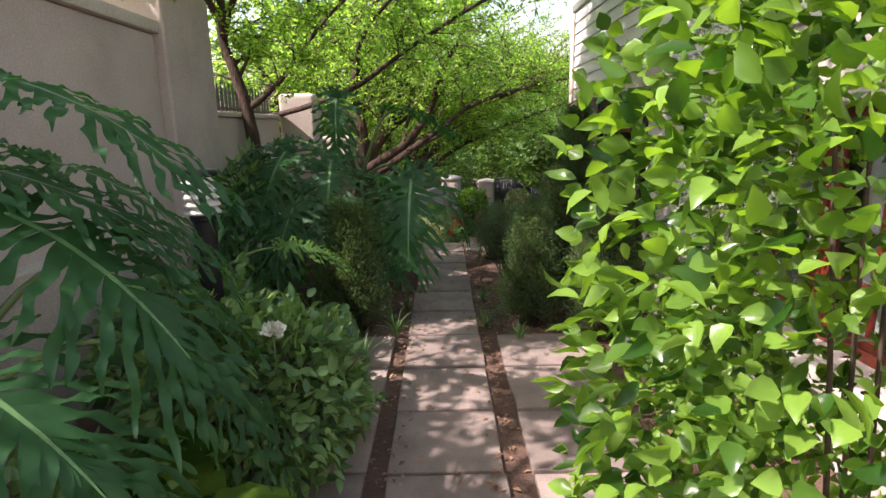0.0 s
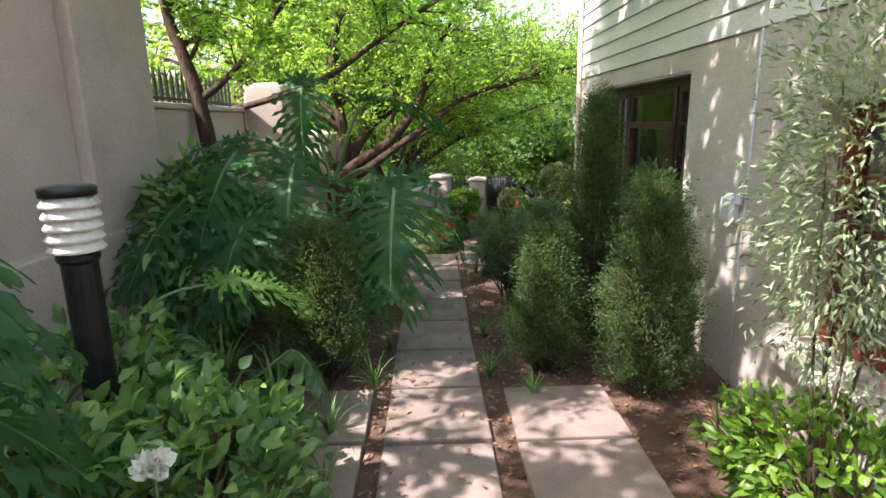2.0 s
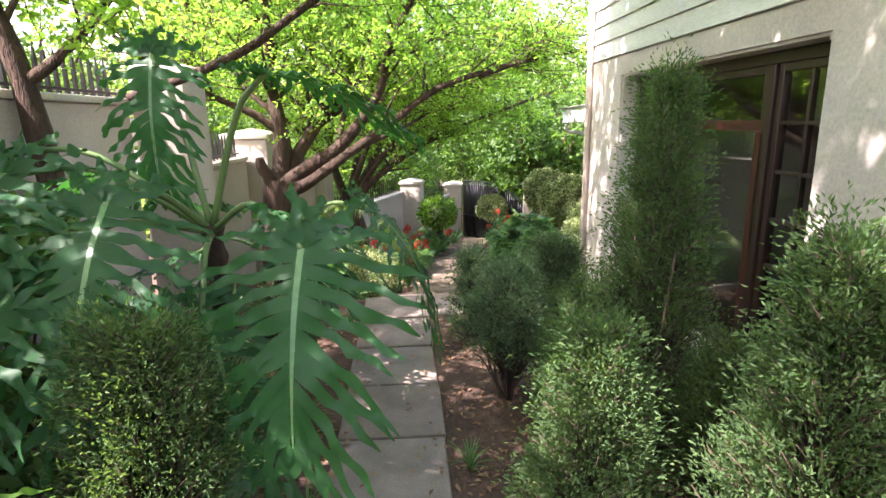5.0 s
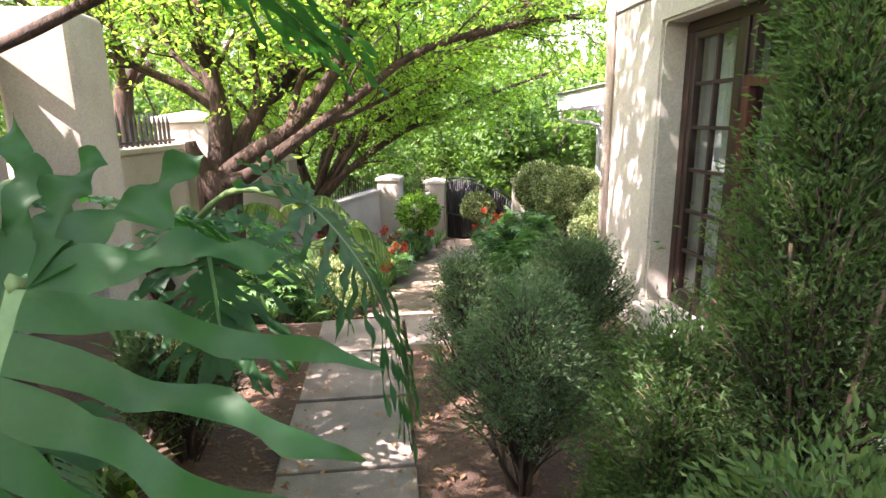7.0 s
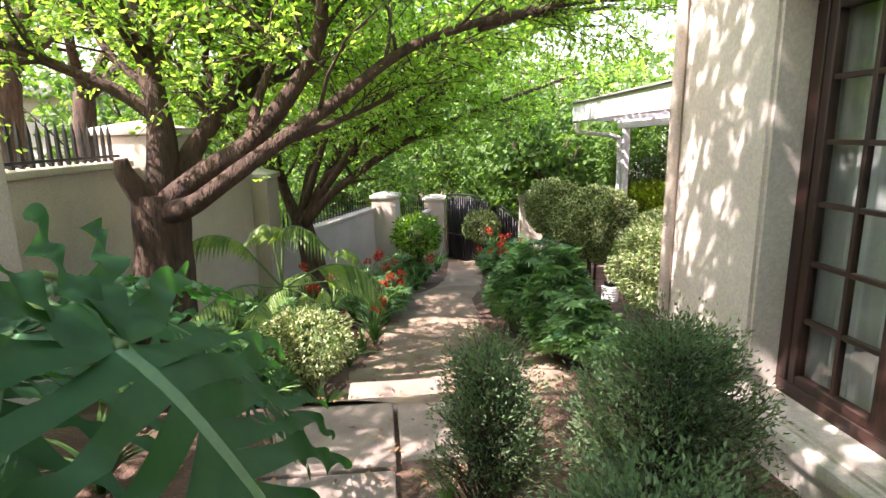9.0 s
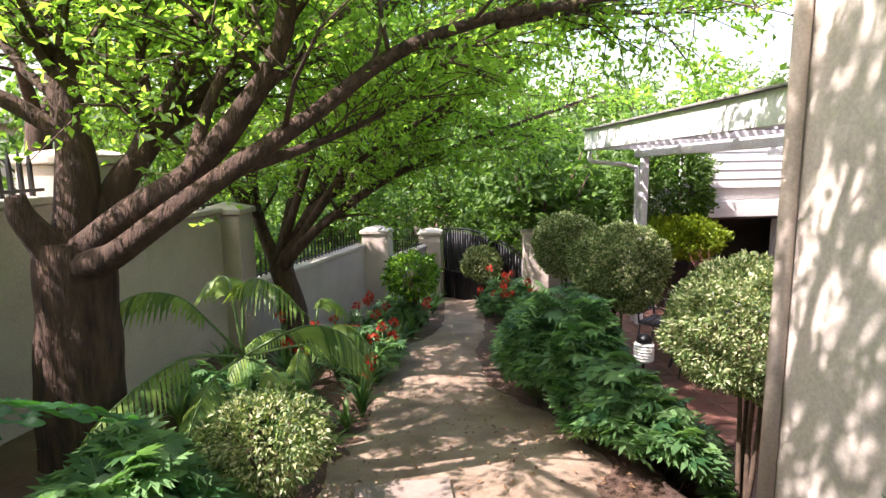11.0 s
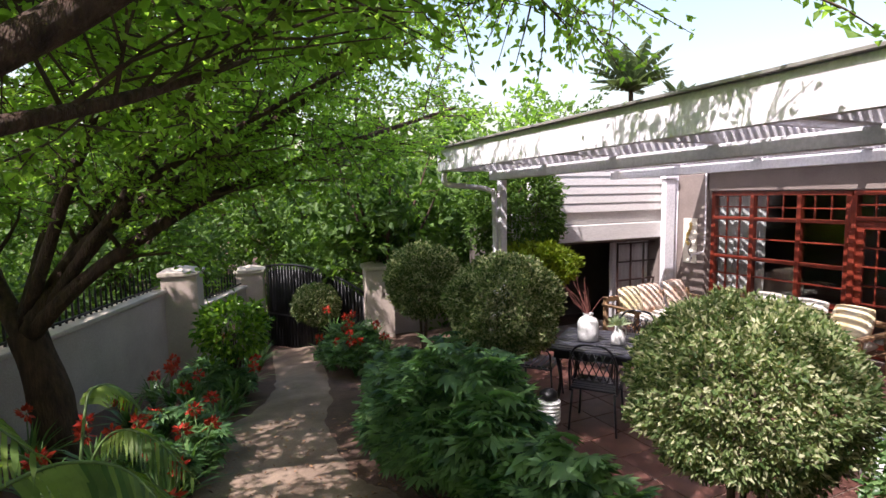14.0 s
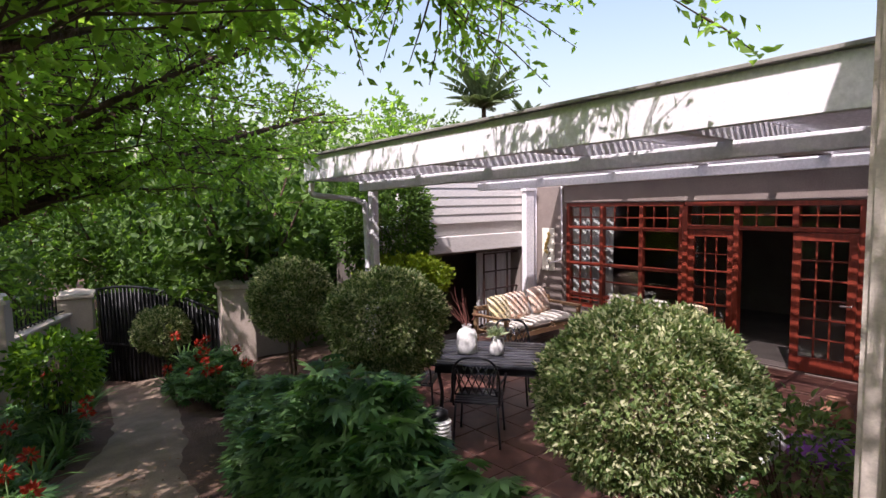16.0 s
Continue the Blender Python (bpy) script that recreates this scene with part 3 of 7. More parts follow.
def pier(name, x, y, w, base, top, rot=0.0):
    """A square plastered pier with a stepped, pitched cap."""
    root = thing(name, [], "square plastered pier with a shallow pitched cap", "pier", "piers of the boundary wall", "structure", at=(x, y, base))
    h = w / 2
    turn = Matrix.Rotation(rot, 4, "Z")
    shaft = box_data(-h, h, -h, h, 0, top - 0.13 - base, 0.02, 2)
    cap = join_bms([box_data(-h - 0.035, h + 0.035, -h - 0.035, h + 0.035, top - 0.128 - base, top - 0.06 - base, 0.015, 2)])
    cone = bmesh.new()
    bmesh.ops.create_cone(cone, cap_ends=True, segments=4, radius1=(h + 0.03) * 1.414, radius2=0.05, depth=0.07)
    for v in cone.verts:
        v.co = Matrix.Rotation(math.pi / 4, 3, "Z") @ v.co + Vector((0, 0, top - 0.024 - base))
    cap = join_bms([cap, cone])
    for nm, b, m in (("shaft", shaft, M["plaster"]), ("cap", cap, M["coping"])):
        for v in b.verts:
            v.co = turn @ v.co
        o = new(nm, bm_mesh(nm, b, m))
        o.parent = root
    return root


boundary("wall_boundary_1", (-2.42, 5.76), (-2.34, 8.24), 1.94, -0.4)
tagged(new("wall_pier_1", bm_mesh("wall_pier_1", box_data(-2.34, -1.82, 8.262, 8.77, -0.6, 2.24, 0.07, 4), M["plaster"])), "tall plastered wall pier with worn rounded shoulders", "pier", kind="structure")
boundary("wall_boundary_2", (-2.18, 8.80), (-2.10, 10.95), 1.26, -0.7)
pier("wall_pier_2", -2.08, 11.28, 0.62, -0.8, 1.62, -0.1)
boundary("wall_boundary_3", (-1.86, 11.6), (-1.52, 13.15), 0.98, -1.1)
pier("wall_pier_3", -1.5, 13.4, 0.45, -1.2, 1.02, -0.15)
boundary("wall_boundary_4", (-1.36, 13.65), (0.05, 17.1), -0.05, -1.6)
pier("wall_pier_4", 0.30, 17.3, 0.52, -1.9, 0.26, -0.2)
boundary("wall_boundary_5", (0.50, 17.55), (1.45, 19.4), -0.45, -2.0)
pier("wall_pier_5", 1.58, 19.75, 0.52, -2.1, -0.10, -0.2)
pier("wall_pier_6", 3.42, 17.0, 0.5, -2.2, 0.16, -0.2)
boundary("wall_boundary_6", (3.72, 17.2), (6.4, 18.6), -0.62, -2.4)

# arched iron gate
gate = thing("gate", [], "black iron double gate with an arched top", "gate", at=(2.5, 18.4, -1.9))
GA = Vector((1.86, 19.42, 0))
gd = Vector((3.20, 17.2, 0)) - GA


def gate_top(u):
    return -0.42 + 0.40 * math.sin(math.pi * min(1.0, 0.28 + 0.72 * u)) ** 0.8


bars = []
for i in range(31):
    p = GA + gd * (i / 30)
    bars.append(([(p.x, p.y, -1.85), (p.x, p.y, gate_top(i / 30))], 0.014))
sheet_v, sheet_f = [], []
for i in range(25):
    p = GA + gd * (i / 24)
    for off in (-0.012, -0.016):
        q = p + Vector((gd.y, -gd.x, 0)).normalized() * off * 2
        sheet_v += [(q.x, q.y, -1.82), (q.x, q.y, gate_top(i / 24) - 0.10)]
for i in range(24):
    a = i * 4
    sheet_f += [(a, a + 1, a + 5, a + 4), (a + 2, a + 6, a + 7, a + 3), (a + 1, a + 3, a + 7, a + 5)]
part(gate, "backing_sheet", mesh_from("backing_sheet", sheet_v, sheet_f, M["iron"]), "dark steel backing sheet")
part(gate, "bars", tubes_mesh("bars", bars, M["iron"], 5))
arch = [tuple(GA + gd * (i / 24) + Vector((0, 0, gate_top(i / 24)))) for i in range(25)]
low = [tuple(GA + gd * (i / 2) + Vector((0, 0, -1.78))) for i in range(3)]
midr = [tuple(GA + gd * (i / 2) + Vector((0, 0, -1.05))) for i in range(3)]
part(gate, "rails", tubes_mesh("rails", [(arch, 0.024), (low, 0.022), (midr, 0.02)], M["iron"], 6))

# ---- patio ----
DX = 8.6
patio = tagged(new("patio", boxes_mesh("patio", [(2.45, DX, 8.50, 15.1, PATIO_Z - 0.25, PATIO_Z - 0.004)], M["slab"], 0.01)), "dark red tiled patio floor", "floor", kind="structure")
roof = thing("patio_roof", [], "white painted pergola roof with fascia, beams and louvres", "roof", kind="structure", at=(4.2, 14.1, PATIO_Z))
Y0, Y1 = 8.51, 14.42
part(roof, "fascia", boxes_mesh("fascia", [(3.40, 3.45, Y0, Y1, 1.62, 1.90), (3.45, DX, Y1 - 0.05, Y1, 1.62, 1.90)], M["white"], 0.006))
part(roof, "drip_edge", boxes_mesh("drip_edge", [(3.36, 3.50, Y0, Y1 + 0.03, 1.90, 1.925)], M["rooftop"], 0.004))
part(roof, "beam", boxes_mesh("beam", [(4.15, 4.25, Y0, Y1 - 0.05, 1.50, 1.618), (6.3, 6.4, Y0, Y1 - 0.05, 1.50, 1.618)], M["white"], 0.006))
part(roof, "rafters", boxes_mesh("rafters", [(3.45, DX, y - 0.03, y + 0.03, 1.622, 1.78) for y in [Y0 + 0.1 + 1.12 * i for i in range(6)]], M["white"], 0.004))
louvres = []
for i in range(44):
    x = 3.52 + i * 0.108
    b = box_data(-0.05, 0.05, Y0 + 0.02, Y1 - 0.06, -0.004, 0.004)
    for v in b.verts:
        v.co = Matrix.Rotation(radians(30 if 4.4 < x < 6.2 else 23), 3, "Y") @ v.co + Vector((x, 0, 1.835))
    louvres.append(b)
part(roof, "louvres", bm_mesh("louvres", join_bms(louvres), M["white"]))
part(roof, "soffit", boxes_mesh("soffit", [(8.28, DX, Y0, Y1 - 0.06, 1.80, 1.825)], M["white"], 0.004))
post = thing("patio_post", [], "white painted post with a downpipe and gutter elbow", "post", at=(4.2, 14.12, PATIO_Z))
part(post, "shaft", boxes_mesh("shaft", [(4.15, 4.25, 14.07, 14.17, PATIO_Z, 1.498)], M["white"], 0.01))
part(post, "downpipe", tubes_mesh("downpipe", [(smooth_line([(3.46, 14.34, 1.60), (3.47, 14.33, 1.46), (3.75, 14.28, 1.42), (4.06, 14.2, 1.36), (4.11, 14.16, 1.1), (4.11, 14.13, -0.95)], 5), 0.035)], M["white"], 10))

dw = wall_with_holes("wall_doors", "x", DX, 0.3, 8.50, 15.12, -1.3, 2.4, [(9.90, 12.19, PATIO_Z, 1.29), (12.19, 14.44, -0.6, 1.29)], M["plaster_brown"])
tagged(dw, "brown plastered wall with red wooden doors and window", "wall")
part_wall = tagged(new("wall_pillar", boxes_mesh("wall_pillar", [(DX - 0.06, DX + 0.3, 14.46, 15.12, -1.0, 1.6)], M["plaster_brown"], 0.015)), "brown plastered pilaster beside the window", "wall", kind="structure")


def leaf_door(y0, y1, cols, rows):
    """A glazed red door leaf in the plane x = 0, from y0 to y1."""
    z0, z1 = PATIO_Z + 0.02, 0.86
    st = 0.10
    fr = [(0, 0.045, y0, y0 + st, z0, z1), (0, 0.045, y1 - st, y1, z0, z1), (0, 0.045, y0 + st, y1 - st, z0, z0 + 0.2), (0, 0.045, y0 + st, y1 - st, z1 - st, z1)]
    bars = []
    for c in range(1, cols):
        y = y0 + st + (y1 - y0 - 2 * st) * c / cols
        bars.append((0.012, 0.033, y - 0.012, y + 0.012, z0 + 0.2, z1 - st))
    for r in range(1, rows):
        z = z0 + 0.2 + (z1 - st - z0 - 0.2) * r / rows
        bars.append((0.008, 0.037, y0 + st, y1 - st, z - 0.012, z + 0.012))
    return fr, bars, (0.02, 0.024, y0 + st, y1 - st, z0 + 0.2, z1 - st)


def make_door(name, y0, y1, m, label, handle):
    fr, bars, pane = leaf_door(0, y1 - y0, 3, 6)
    root = tagged(new(name), label, "door", kind="structure")
    root.matrix_world = m
    for nm, bx, mt in (("stiles", fr, M["redwood"]), ("glazing_bars", bars, M["redwood"]), ("pane", [pane], M["glass"])):
        o = new(nm, boxes_mesh(nm, bx, mt, 0.003 if nm != "pane" else 0))
        o.parent = root
        if nm == "pane":
            o.visible_shadow = False
    if handle:
        h = new("handle", tubes_mesh("handle", [(smooth_line([(0.0, 0.05, -0.05), (-0.05, 0.05, -0.05), (-0.05, 0.16, -0.05)], 3), 0.011)], M["ceramic"], 6))
        h.parent = root
    return root


make_door("door_1", 11.46, 12.15, pose(DX + 0.05, 11.46, 0), "closed red wooden glazed door leaf", False)
make_door("door_2", 9.95, 10.66, pose(DX - 0.02, 9.97, 0, 0, 0, 4), "open red wooden glazed door leaf", True)
part_dark = thing("door_frame", [], "red wooden door frame with a glazed transom", "door frame", kind="structure", at=(DX, 10.9, PATIO_Z))
part(part_dark, "frame", boxes_mesh("frame", [(DX + 0.02, DX + 0.14, 9.90, 12.19, 1.22, 1.29), (DX + 0.02, DX + 0.14, 9.90, 12.19, 0.87, 0.93)] + [(DX + 0.01, DX + 0.145, y - 0.04, y + 0.04, PATIO_Z if y != 10.68 else 0.93, 1.22) for y in (9.94, 10.68, 11.43, 12.18)], M["redwood"], 0.006))
part(part_dark, "transom_bars", boxes_mesh("transom_bars", [(DX + 0.05, DX + 0.08, 9.98, 12.14, 1.08, 1.10)] + [(DX + 0.05, DX + 0.08, y - 0.01, y + 0.01, 0.93, 1.22) for y in (10.2, 10.44, 10.93, 11.18, 11.68, 11.93)], M["redwood"], 0.003))
pane = part(part_dark, "pane", boxes_mesh("pane", [(DX + 0.063, DX + 0.067, 9.98, 12.14, 0.93, 1.22)], M["glass"], 0))
pane.visible_shadow = False
pw = thing("window_3", [], "wide red wooden window of small panes beside the doors", "window", kind="structure", at=(DX, 13.3, -0.6))
rails = [(z - 0.03, z + 0.03) for z in (0.84, 0.19, -0.38)]
wx = DX + 0.05
part(pw, "frame", boxes_mesh("frame", [(wx, wx + 0.09, 12.22, 14.44, 1.22, 1.29), (wx, wx + 0.09, 12.22, 14.44, -0.6, -0.53)] + [(wx - 0.005, wx + 0.095, y - 0.035, y + 0.035, -0.53, 1.22) for y in (12.26, 12.94, 13.69, 14.40)] + [(wx + 0.004, wx + 0.086, a + 0.035, b - 0.035, z0, z1) for a, b in ((12.26, 12.94), (12.94, 13.69), (13.69, 14.40)) for z0, z1 in rails], M["redwood"], 0.006))
part(pw, "glazing_bars", boxes_mesh("glazing_bars", [(wx + 0.03, wx + 0.06, 12.30, 14.36, z - 0.011, z + 0.011) for z in (1.03, 0.52, -0.10, -0.46)] + [(wx + 0.027, wx + 0.063, y - 0.011, y + 0.011, -0.53, 1.22) for y in (13.93, 14.16)] + [(wx + 0.027, wx + 0.063, y - 0.011, y + 0.011, 0.87, 1.22) for y in (12.5, 12.73, 13.2, 13.45)], M["redwood"], 0.003))
pane = part(pw, "pane", boxes_mesh("pane", [(wx + 0.043, wx + 0.047, 12.29, 14.37, -0.53, 1.22)], M["glass"], 0))
pane.visible_shadow = False
tagged(new("curtain", curtain_mesh(DX + 0.22, 13.55, 14.4, -0.6, 1.2, 6)), "pale hanging curtain behind the window panes", "curtain", "curtains in the house windows")
# lounge walls share the dark colour that stands in for indoor shade
tagged(new("wall_lounge", boxes_mesh("wall_lounge", [(12.5, 12.6, 8.3, 15.2, -1.2, 2.0), (DX + 0.3, 12.5, 8.3, 15.2, 1.7, 1.8), (DX + 0.3, 12.5, 8.3, 15.2, -1.2, PATIO_Z), (DX + 0.3, 12.5, 8.2, 8.3, -1.0, 1.7), (DX + 0.3, 12.5, 15.12, 15.2, -1.0, 1.7)], M["dimmed_room"], 0)), "lounge behind the glazed doors, coloured dark to look dim", "wall", kind="structure")

# the patio's upper lines rise a little towards the near end
for root in (roof,):
    for o in (root, *root.children):
        if o.type == "MESH":
            for v in o.data.vertices:
                v.co.z += 0.021 * max(0.0, 14.4 - v.co.y) * min(1.0, max(0.0, (v.co.z + 1.0) / 2.5))

# wing at the end of the patio
WY = 15.15
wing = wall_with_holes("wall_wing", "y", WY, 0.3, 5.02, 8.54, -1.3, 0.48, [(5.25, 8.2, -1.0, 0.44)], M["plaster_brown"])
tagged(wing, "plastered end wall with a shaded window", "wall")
tagged(new("wall_band", boxes_mesh("wall_band", [(5.0, 8.54, WY - 0.05, WY + 0.3, 0.48, 0.76), (5.0, 8.54, WY + 0.06, WY + 0.3, 0.762, 0.97)], M["siding"], 0.01)), "painted band above the shaded window", "wall", kind="structure")
tagged(new("wall_wing_upper", boxes_mesh("wall_wing_upper", [(5.5, 8.9, WY + 0.02, WY + 0.3, 0.97, 2.1)], M["siding"], 0.01)), "end wall clad in painted boards", "wall", kind="structure")
# shade of the recess put into its wall colour
tagged(new("wall_wing_room", boxes_mesh("wall_wing_room", [(5.1, 8.5, 16.6, 16.7, -1.3, 0.6), (5.1, 5.2, WY + 0.3, 16.6, -1.3, 0.6), (8.4, 8.5, WY + 0.3, 16.6, -1.3, 0.6), (5.1, 8.5, WY + 0.3, 16.7, 0.6, 0.7)], M["dimmed_room"], 0)), "recess behind the end wall, coloured dark for its shade", "wall", kind="structure")
ww = thing("window_4", [], "dark window with small panes and a white curtain", "window", kind="structure", at=(7.7, WY + 0.1, -0.9))
wz0, wz1 = -0.95, 0.40
part(ww, "glazing_bars", boxes_mesh("glazing_bars", [(7.3 + 0.31 * i, 7.325 + 0.31 * i, WY + 0.1, WY + 0.13, wz0, wz1) for i in range(4)] + [(7.3, 8.25, WY + 0.095, WY + 0.135, wz0 + 0.33 * i, wz0 + 0.025 + 0.33 * i) for i in range(5)], M["darkwood"], 0.003))
cm = curtain_mesh(0, -0.5, 0.5, -0.95, 0.4, 6)
o = new("curtain", cm)
o.matrix_world = pose(7.75, WY + 0.25, 0, 0, 0, 90)
tagged(o, "pale hanging curtain behind the window panes", "curtain", "curtains in the house windows")
wp = tagged(new("corner_post", boxes_mesh("corner_post", [(8.16, 8.40, WY - 0.16, WY - 0.052, -1.0, 1.52), (8.12, 8.44, WY - 0.19, WY - 0.052, 1.52, 1.60)], M["white"], 0.01)), "white painted corner post at the wing", "post")
tagged(new("downpipe", tubes_mesh("downpipe", [([(8.50, WY - 0.09, -1.0), (8.50, WY - 0.09, 1.6)], 0.035)], M["white"], 10)), "white downpipe beside the corner post", "downpipe")
tagged(new("wall_house_back", boxes_mesh("wall_house_back", [(DX + 0.3, 20, 8.6, 16.8, 1.85, 2.4)], M["rooftop"], 0)), "flat house roof behind the pergola", "roof", kind="structure")

# ---- trees ----
def wander(p, d, length, steps, rnd, bend=0.25, lift=0.0, droop=0.0):
    """A crooked line from p along d."""
    out = [Vector(p)]
    d = Vector(d).normalized()
    for i in range(steps):
        d = (d + Vector((rnd.uniform(-1, 1), rnd.uniform(-1, 1), rnd.uniform(-1, 1))) * bend * 0.5 + Vector((0, 0, lift - droop * i / steps))).normalized()
        out.append(out[-1] + d * (length / steps))
    return out


def grow_tree(name, label, category, limbs, seed, leaf_mat, leaf_len, leaf_wid, subs=9, sub_len=1.1, twigs=7, twig_len=0.5, per_twig=22, droop=0.1, skip=None, base=None, group="", bare_twigs=False):
    """limbs: (points, radius at start, radius at end, first share of the limb that carries shoots)."""
    rnd = random.Random(seed)
    wood, fine, where, ahead = [], [], [], []
    for pts, r0, r1, bare in limbs:
        line = smooth_line(pts, 6)
        n = len(line)
        rad = [r0 + (r1 - r0) * (i / (n - 1)) ** 0.8 for i in range(n)]
        rad = [r * (1 + 0.10 * noise.noise(p * 4)) for r, p in zip(rad, line)]
        wood.append((line, rad))
        if bare >= 1:
            continue
        for s in range(subs):
            u = bare + (1 - bare) * (s + rnd.random()) / subs
            i = min(n - 2, int(u * (n - 1)))
            d = (line[i + 1] - line[i]).normalized()
            side = Vector((rnd.uniform(-1, 1), rnd.uniform(-1, 1), rnd.uniform(-0.35, 0.8)))
            sl = sub_len * rnd.uniform(0.6, 1.3) * (1.1 - 0.4 * u)
            sub = wander(line[i], d * 0.6 + side, sl, 6, rnd, 0.5, 0.02, droop)
            fine.append((sub[::2], [max(0.004, rad[i] * 0.45 * (1 - k / 6.5)) for k in range(0, 7, 2)]))
            for t in range(twigs):
                v = 0.2 + 0.8 * (t + rnd.random()) / twigs
                k = min(5, int(v * 6))
                q = sub[k].lerp(sub[k + 1], v * 6 - k if v < 1 else 1)
                dd = (sub[k + 1] - sub[k]).normalized() * 0.7 + Vector((rnd.uniform(-1, 1), rnd.uniform(-1, 1), rnd.uniform(-0.6, 0.5)))
                tl = twig_len * rnd.uniform(0.5, 1.3)
                tw = wander(q, dd, tl, 3, rnd, 0.5, 0, droop)
                if not bare_twigs:
                    fine.append(([tw[0], tw[1], tw[3]], [0.006, 0.005, 0.002]))
                for m in range(per_twig):
                    w = rnd.uniform(0.1, 1.0) * 3
                    k2 = min(2, int(w))
                    pos = tw[k2].lerp(tw[k2 + 1], w - k2)
                    where.append((pos.x + rnd.gauss(0, 0.03), pos.y + rnd.gauss(0, 0.03), pos.z + rnd.gauss(0, 0.025)))
                    a = tw[k2 + 1] - tw[k2]
                    ahead.append((a.x * 3 + rnd.uniform(-1, 1), a.y * 3 + rnd.uniform(-1, 1), a.z * 3 + rnd.uniform(-0.8, 0.5)))
    where, ahead = np.array(where), np.array(ahead)
    if skip is not None:
        keep = np.array([not skip(p) for p in where])
        where, ahead = where[keep], ahead[keep]
        fine = [f for f in fine if not skip(f[0][-1]) and not skip(f[0][len(f[0]) // 2])]
    b = base or tuple(limbs[0][0][0])
    root = thing(name, [], label, category, group, at=b)
    part(root, "trunk", tubes_mesh("trunk", wood, M["bark"], 10))
    part(root, "twigs", tubes_mesh("twigs", fine, M["twig"], 3), kind="stuff")
    part(root, "crown", leaf_cloud("crown", where, ahead, leaf_mat, leaf_len, leaf_wid, 0.3, up_bias=0.25), kind="stuff")
    return root


def near_walk(p):
    """Keeps foliage off the line of the walk."""
    x, y, z = p[0], p[1], p[2]
    if y < 9.0 and abs(x - 0.25) < 0.8 and z < 2.2:
        return True
    if 6.0 < y < 10.2 and x > -0.5 and z < 1.75 + 0.35 * (10.2 - y) * 0.3:
        return True
    return z < 1.15 and y < 13


grow_tree("tree", "crooked garden tree with dark ridged bark and fine bright leaves", "tree", [
    ([(-1.46, 9.7, -0.45), (-1.44, 9.7, 0.1), (-1.40, 9.7, 0.6), (-1.38, 9.7, 1.05)], 0.25, 0.20, 1),
    ([(-1.39, 9.7, 0.95), (-1.33, 9.72, 1.43), (-1.36, 9.75, 1.8), (-1.42, 9.8, 2.15), (-1.45, 9.9, 2.8), (-1.3, 10.1, 3.8)], 0.13, 0.04, 0.45),
    ([(-1.34, 9.72, 1.60), (-1.6, 9.7, 1.80), (-1.9, 9.6, 1.95), (-2.25, 9.4, 2.15), (-2.8, 9.1, 2.6)], 0.06, 0.02, 0.45),
    ([(-1.32, 9.75, 1.0), (-1.15, 9.8, 1.36), (-0.95, 9.85, 1.64), (-0.76, 9.9, 2.05), (-0.62, 10.0, 2.5), (-0.3, 10.2, 3.4)], 0.10, 0.03, 0.4),
    ([(-1.3, 9.65, 1.0), (-1.0, 9.5, 1.2), (-0.66, 9.45, 1.40), (-0.34, 9.4, 1.74), (-0.13, 9.35, 2.06), (0.0, 9.2, 2.5), (0.4, 9.0, 3.2)], 0.105, 0.03, 0.5),
    ([(-1.3, 9.6, 0.92), (-1.05, 9.4, 1.0), (-0.77, 9.3, 1.18), (-0.42, 9.3, 1.42), (0.0, 9.35, 1.70), (0.5, 9.4, 2.05), (1.2, 9.5, 2.28), (1.9, 10.2, 2.46), (2.7, 11.0, 2.66)], 0.09, 0.012, 0.45),
    ([(1.0, 9.45, 2.18), (1.5, 9.9, 2.36), (2.0, 10.4, 2.5), (2.6, 10.8, 2.6)], 0.025, 0.006, 0.1),
    ([(1.0, 9.45, 2.18), (1.6, 9.7, 2.38), (2.3, 9.95, 2.5), (2.9, 10.2, 2.56)], 0.025, 0.006, 0.1),
    ([(-1.0, 9.85, 1.6), (-0.4, 10.6, 2.3), (0.4, 11.4, 2.8), (1.4, 12.2, 3.1), (2.4, 12.6, 3.2)], 0.06, 0.015, 0.3),
    ([(-1.42, 9.9, 2.6), (-1.2, 8.9, 3.0), (-0.7, 7.8, 3.3), (0.0, 6.6, 3.5), (0.7, 5.4, 3.6)], 0.05, 0.012, 0.25),
    ([(-1.15, 9.8, 1.36), (-1.0, 9.9, 1.75), (-1.04, 10.0, 2.2), (-0.9, 10.1, 2.9)], 0.05, 0.015, 0.4),
    ([(-0.66, 9.45, 1.4), (-0.56, 9.6, 1.8), (-0.38, 9.7, 2.2), (-0.2, 9.8, 2.8)], 0.045, 0.015, 0.35),
    ([(-0.42, 9.3, 1.42), (-0.1, 9.6, 1.54), (0.25, 9.9, 1.70), (0.6, 10.2, 1.9)], 0.04, 0.010, 0.3),
    ([(-1.36, 9.75, 1.8), (-1.75, 10.0, 2.1), (-2.0, 10.2, 2.5), (-2.3, 10.3, 3.0)], 0.04, 0.012, 0.35),
    ([(-0.95, 9.85, 1.64), (-0.6, 10.2, 1.9), (-0.3, 10.6, 2.1), (0.0, 10.9, 2.3)], 0.045, 0.012, 0.3),
    ([(-1.45, 9.62, 1.0), (-1.54, 9.55, 1.2), (-1.56, 9.54, 1.32)], 0.10, 0.045, 1),
], 5, M["tree_leaf"], 0.062, 0.032, subs=16, sub_len=1.0, twigs=8, twig_len=0.5, per_twig=17, skip=near_walk)

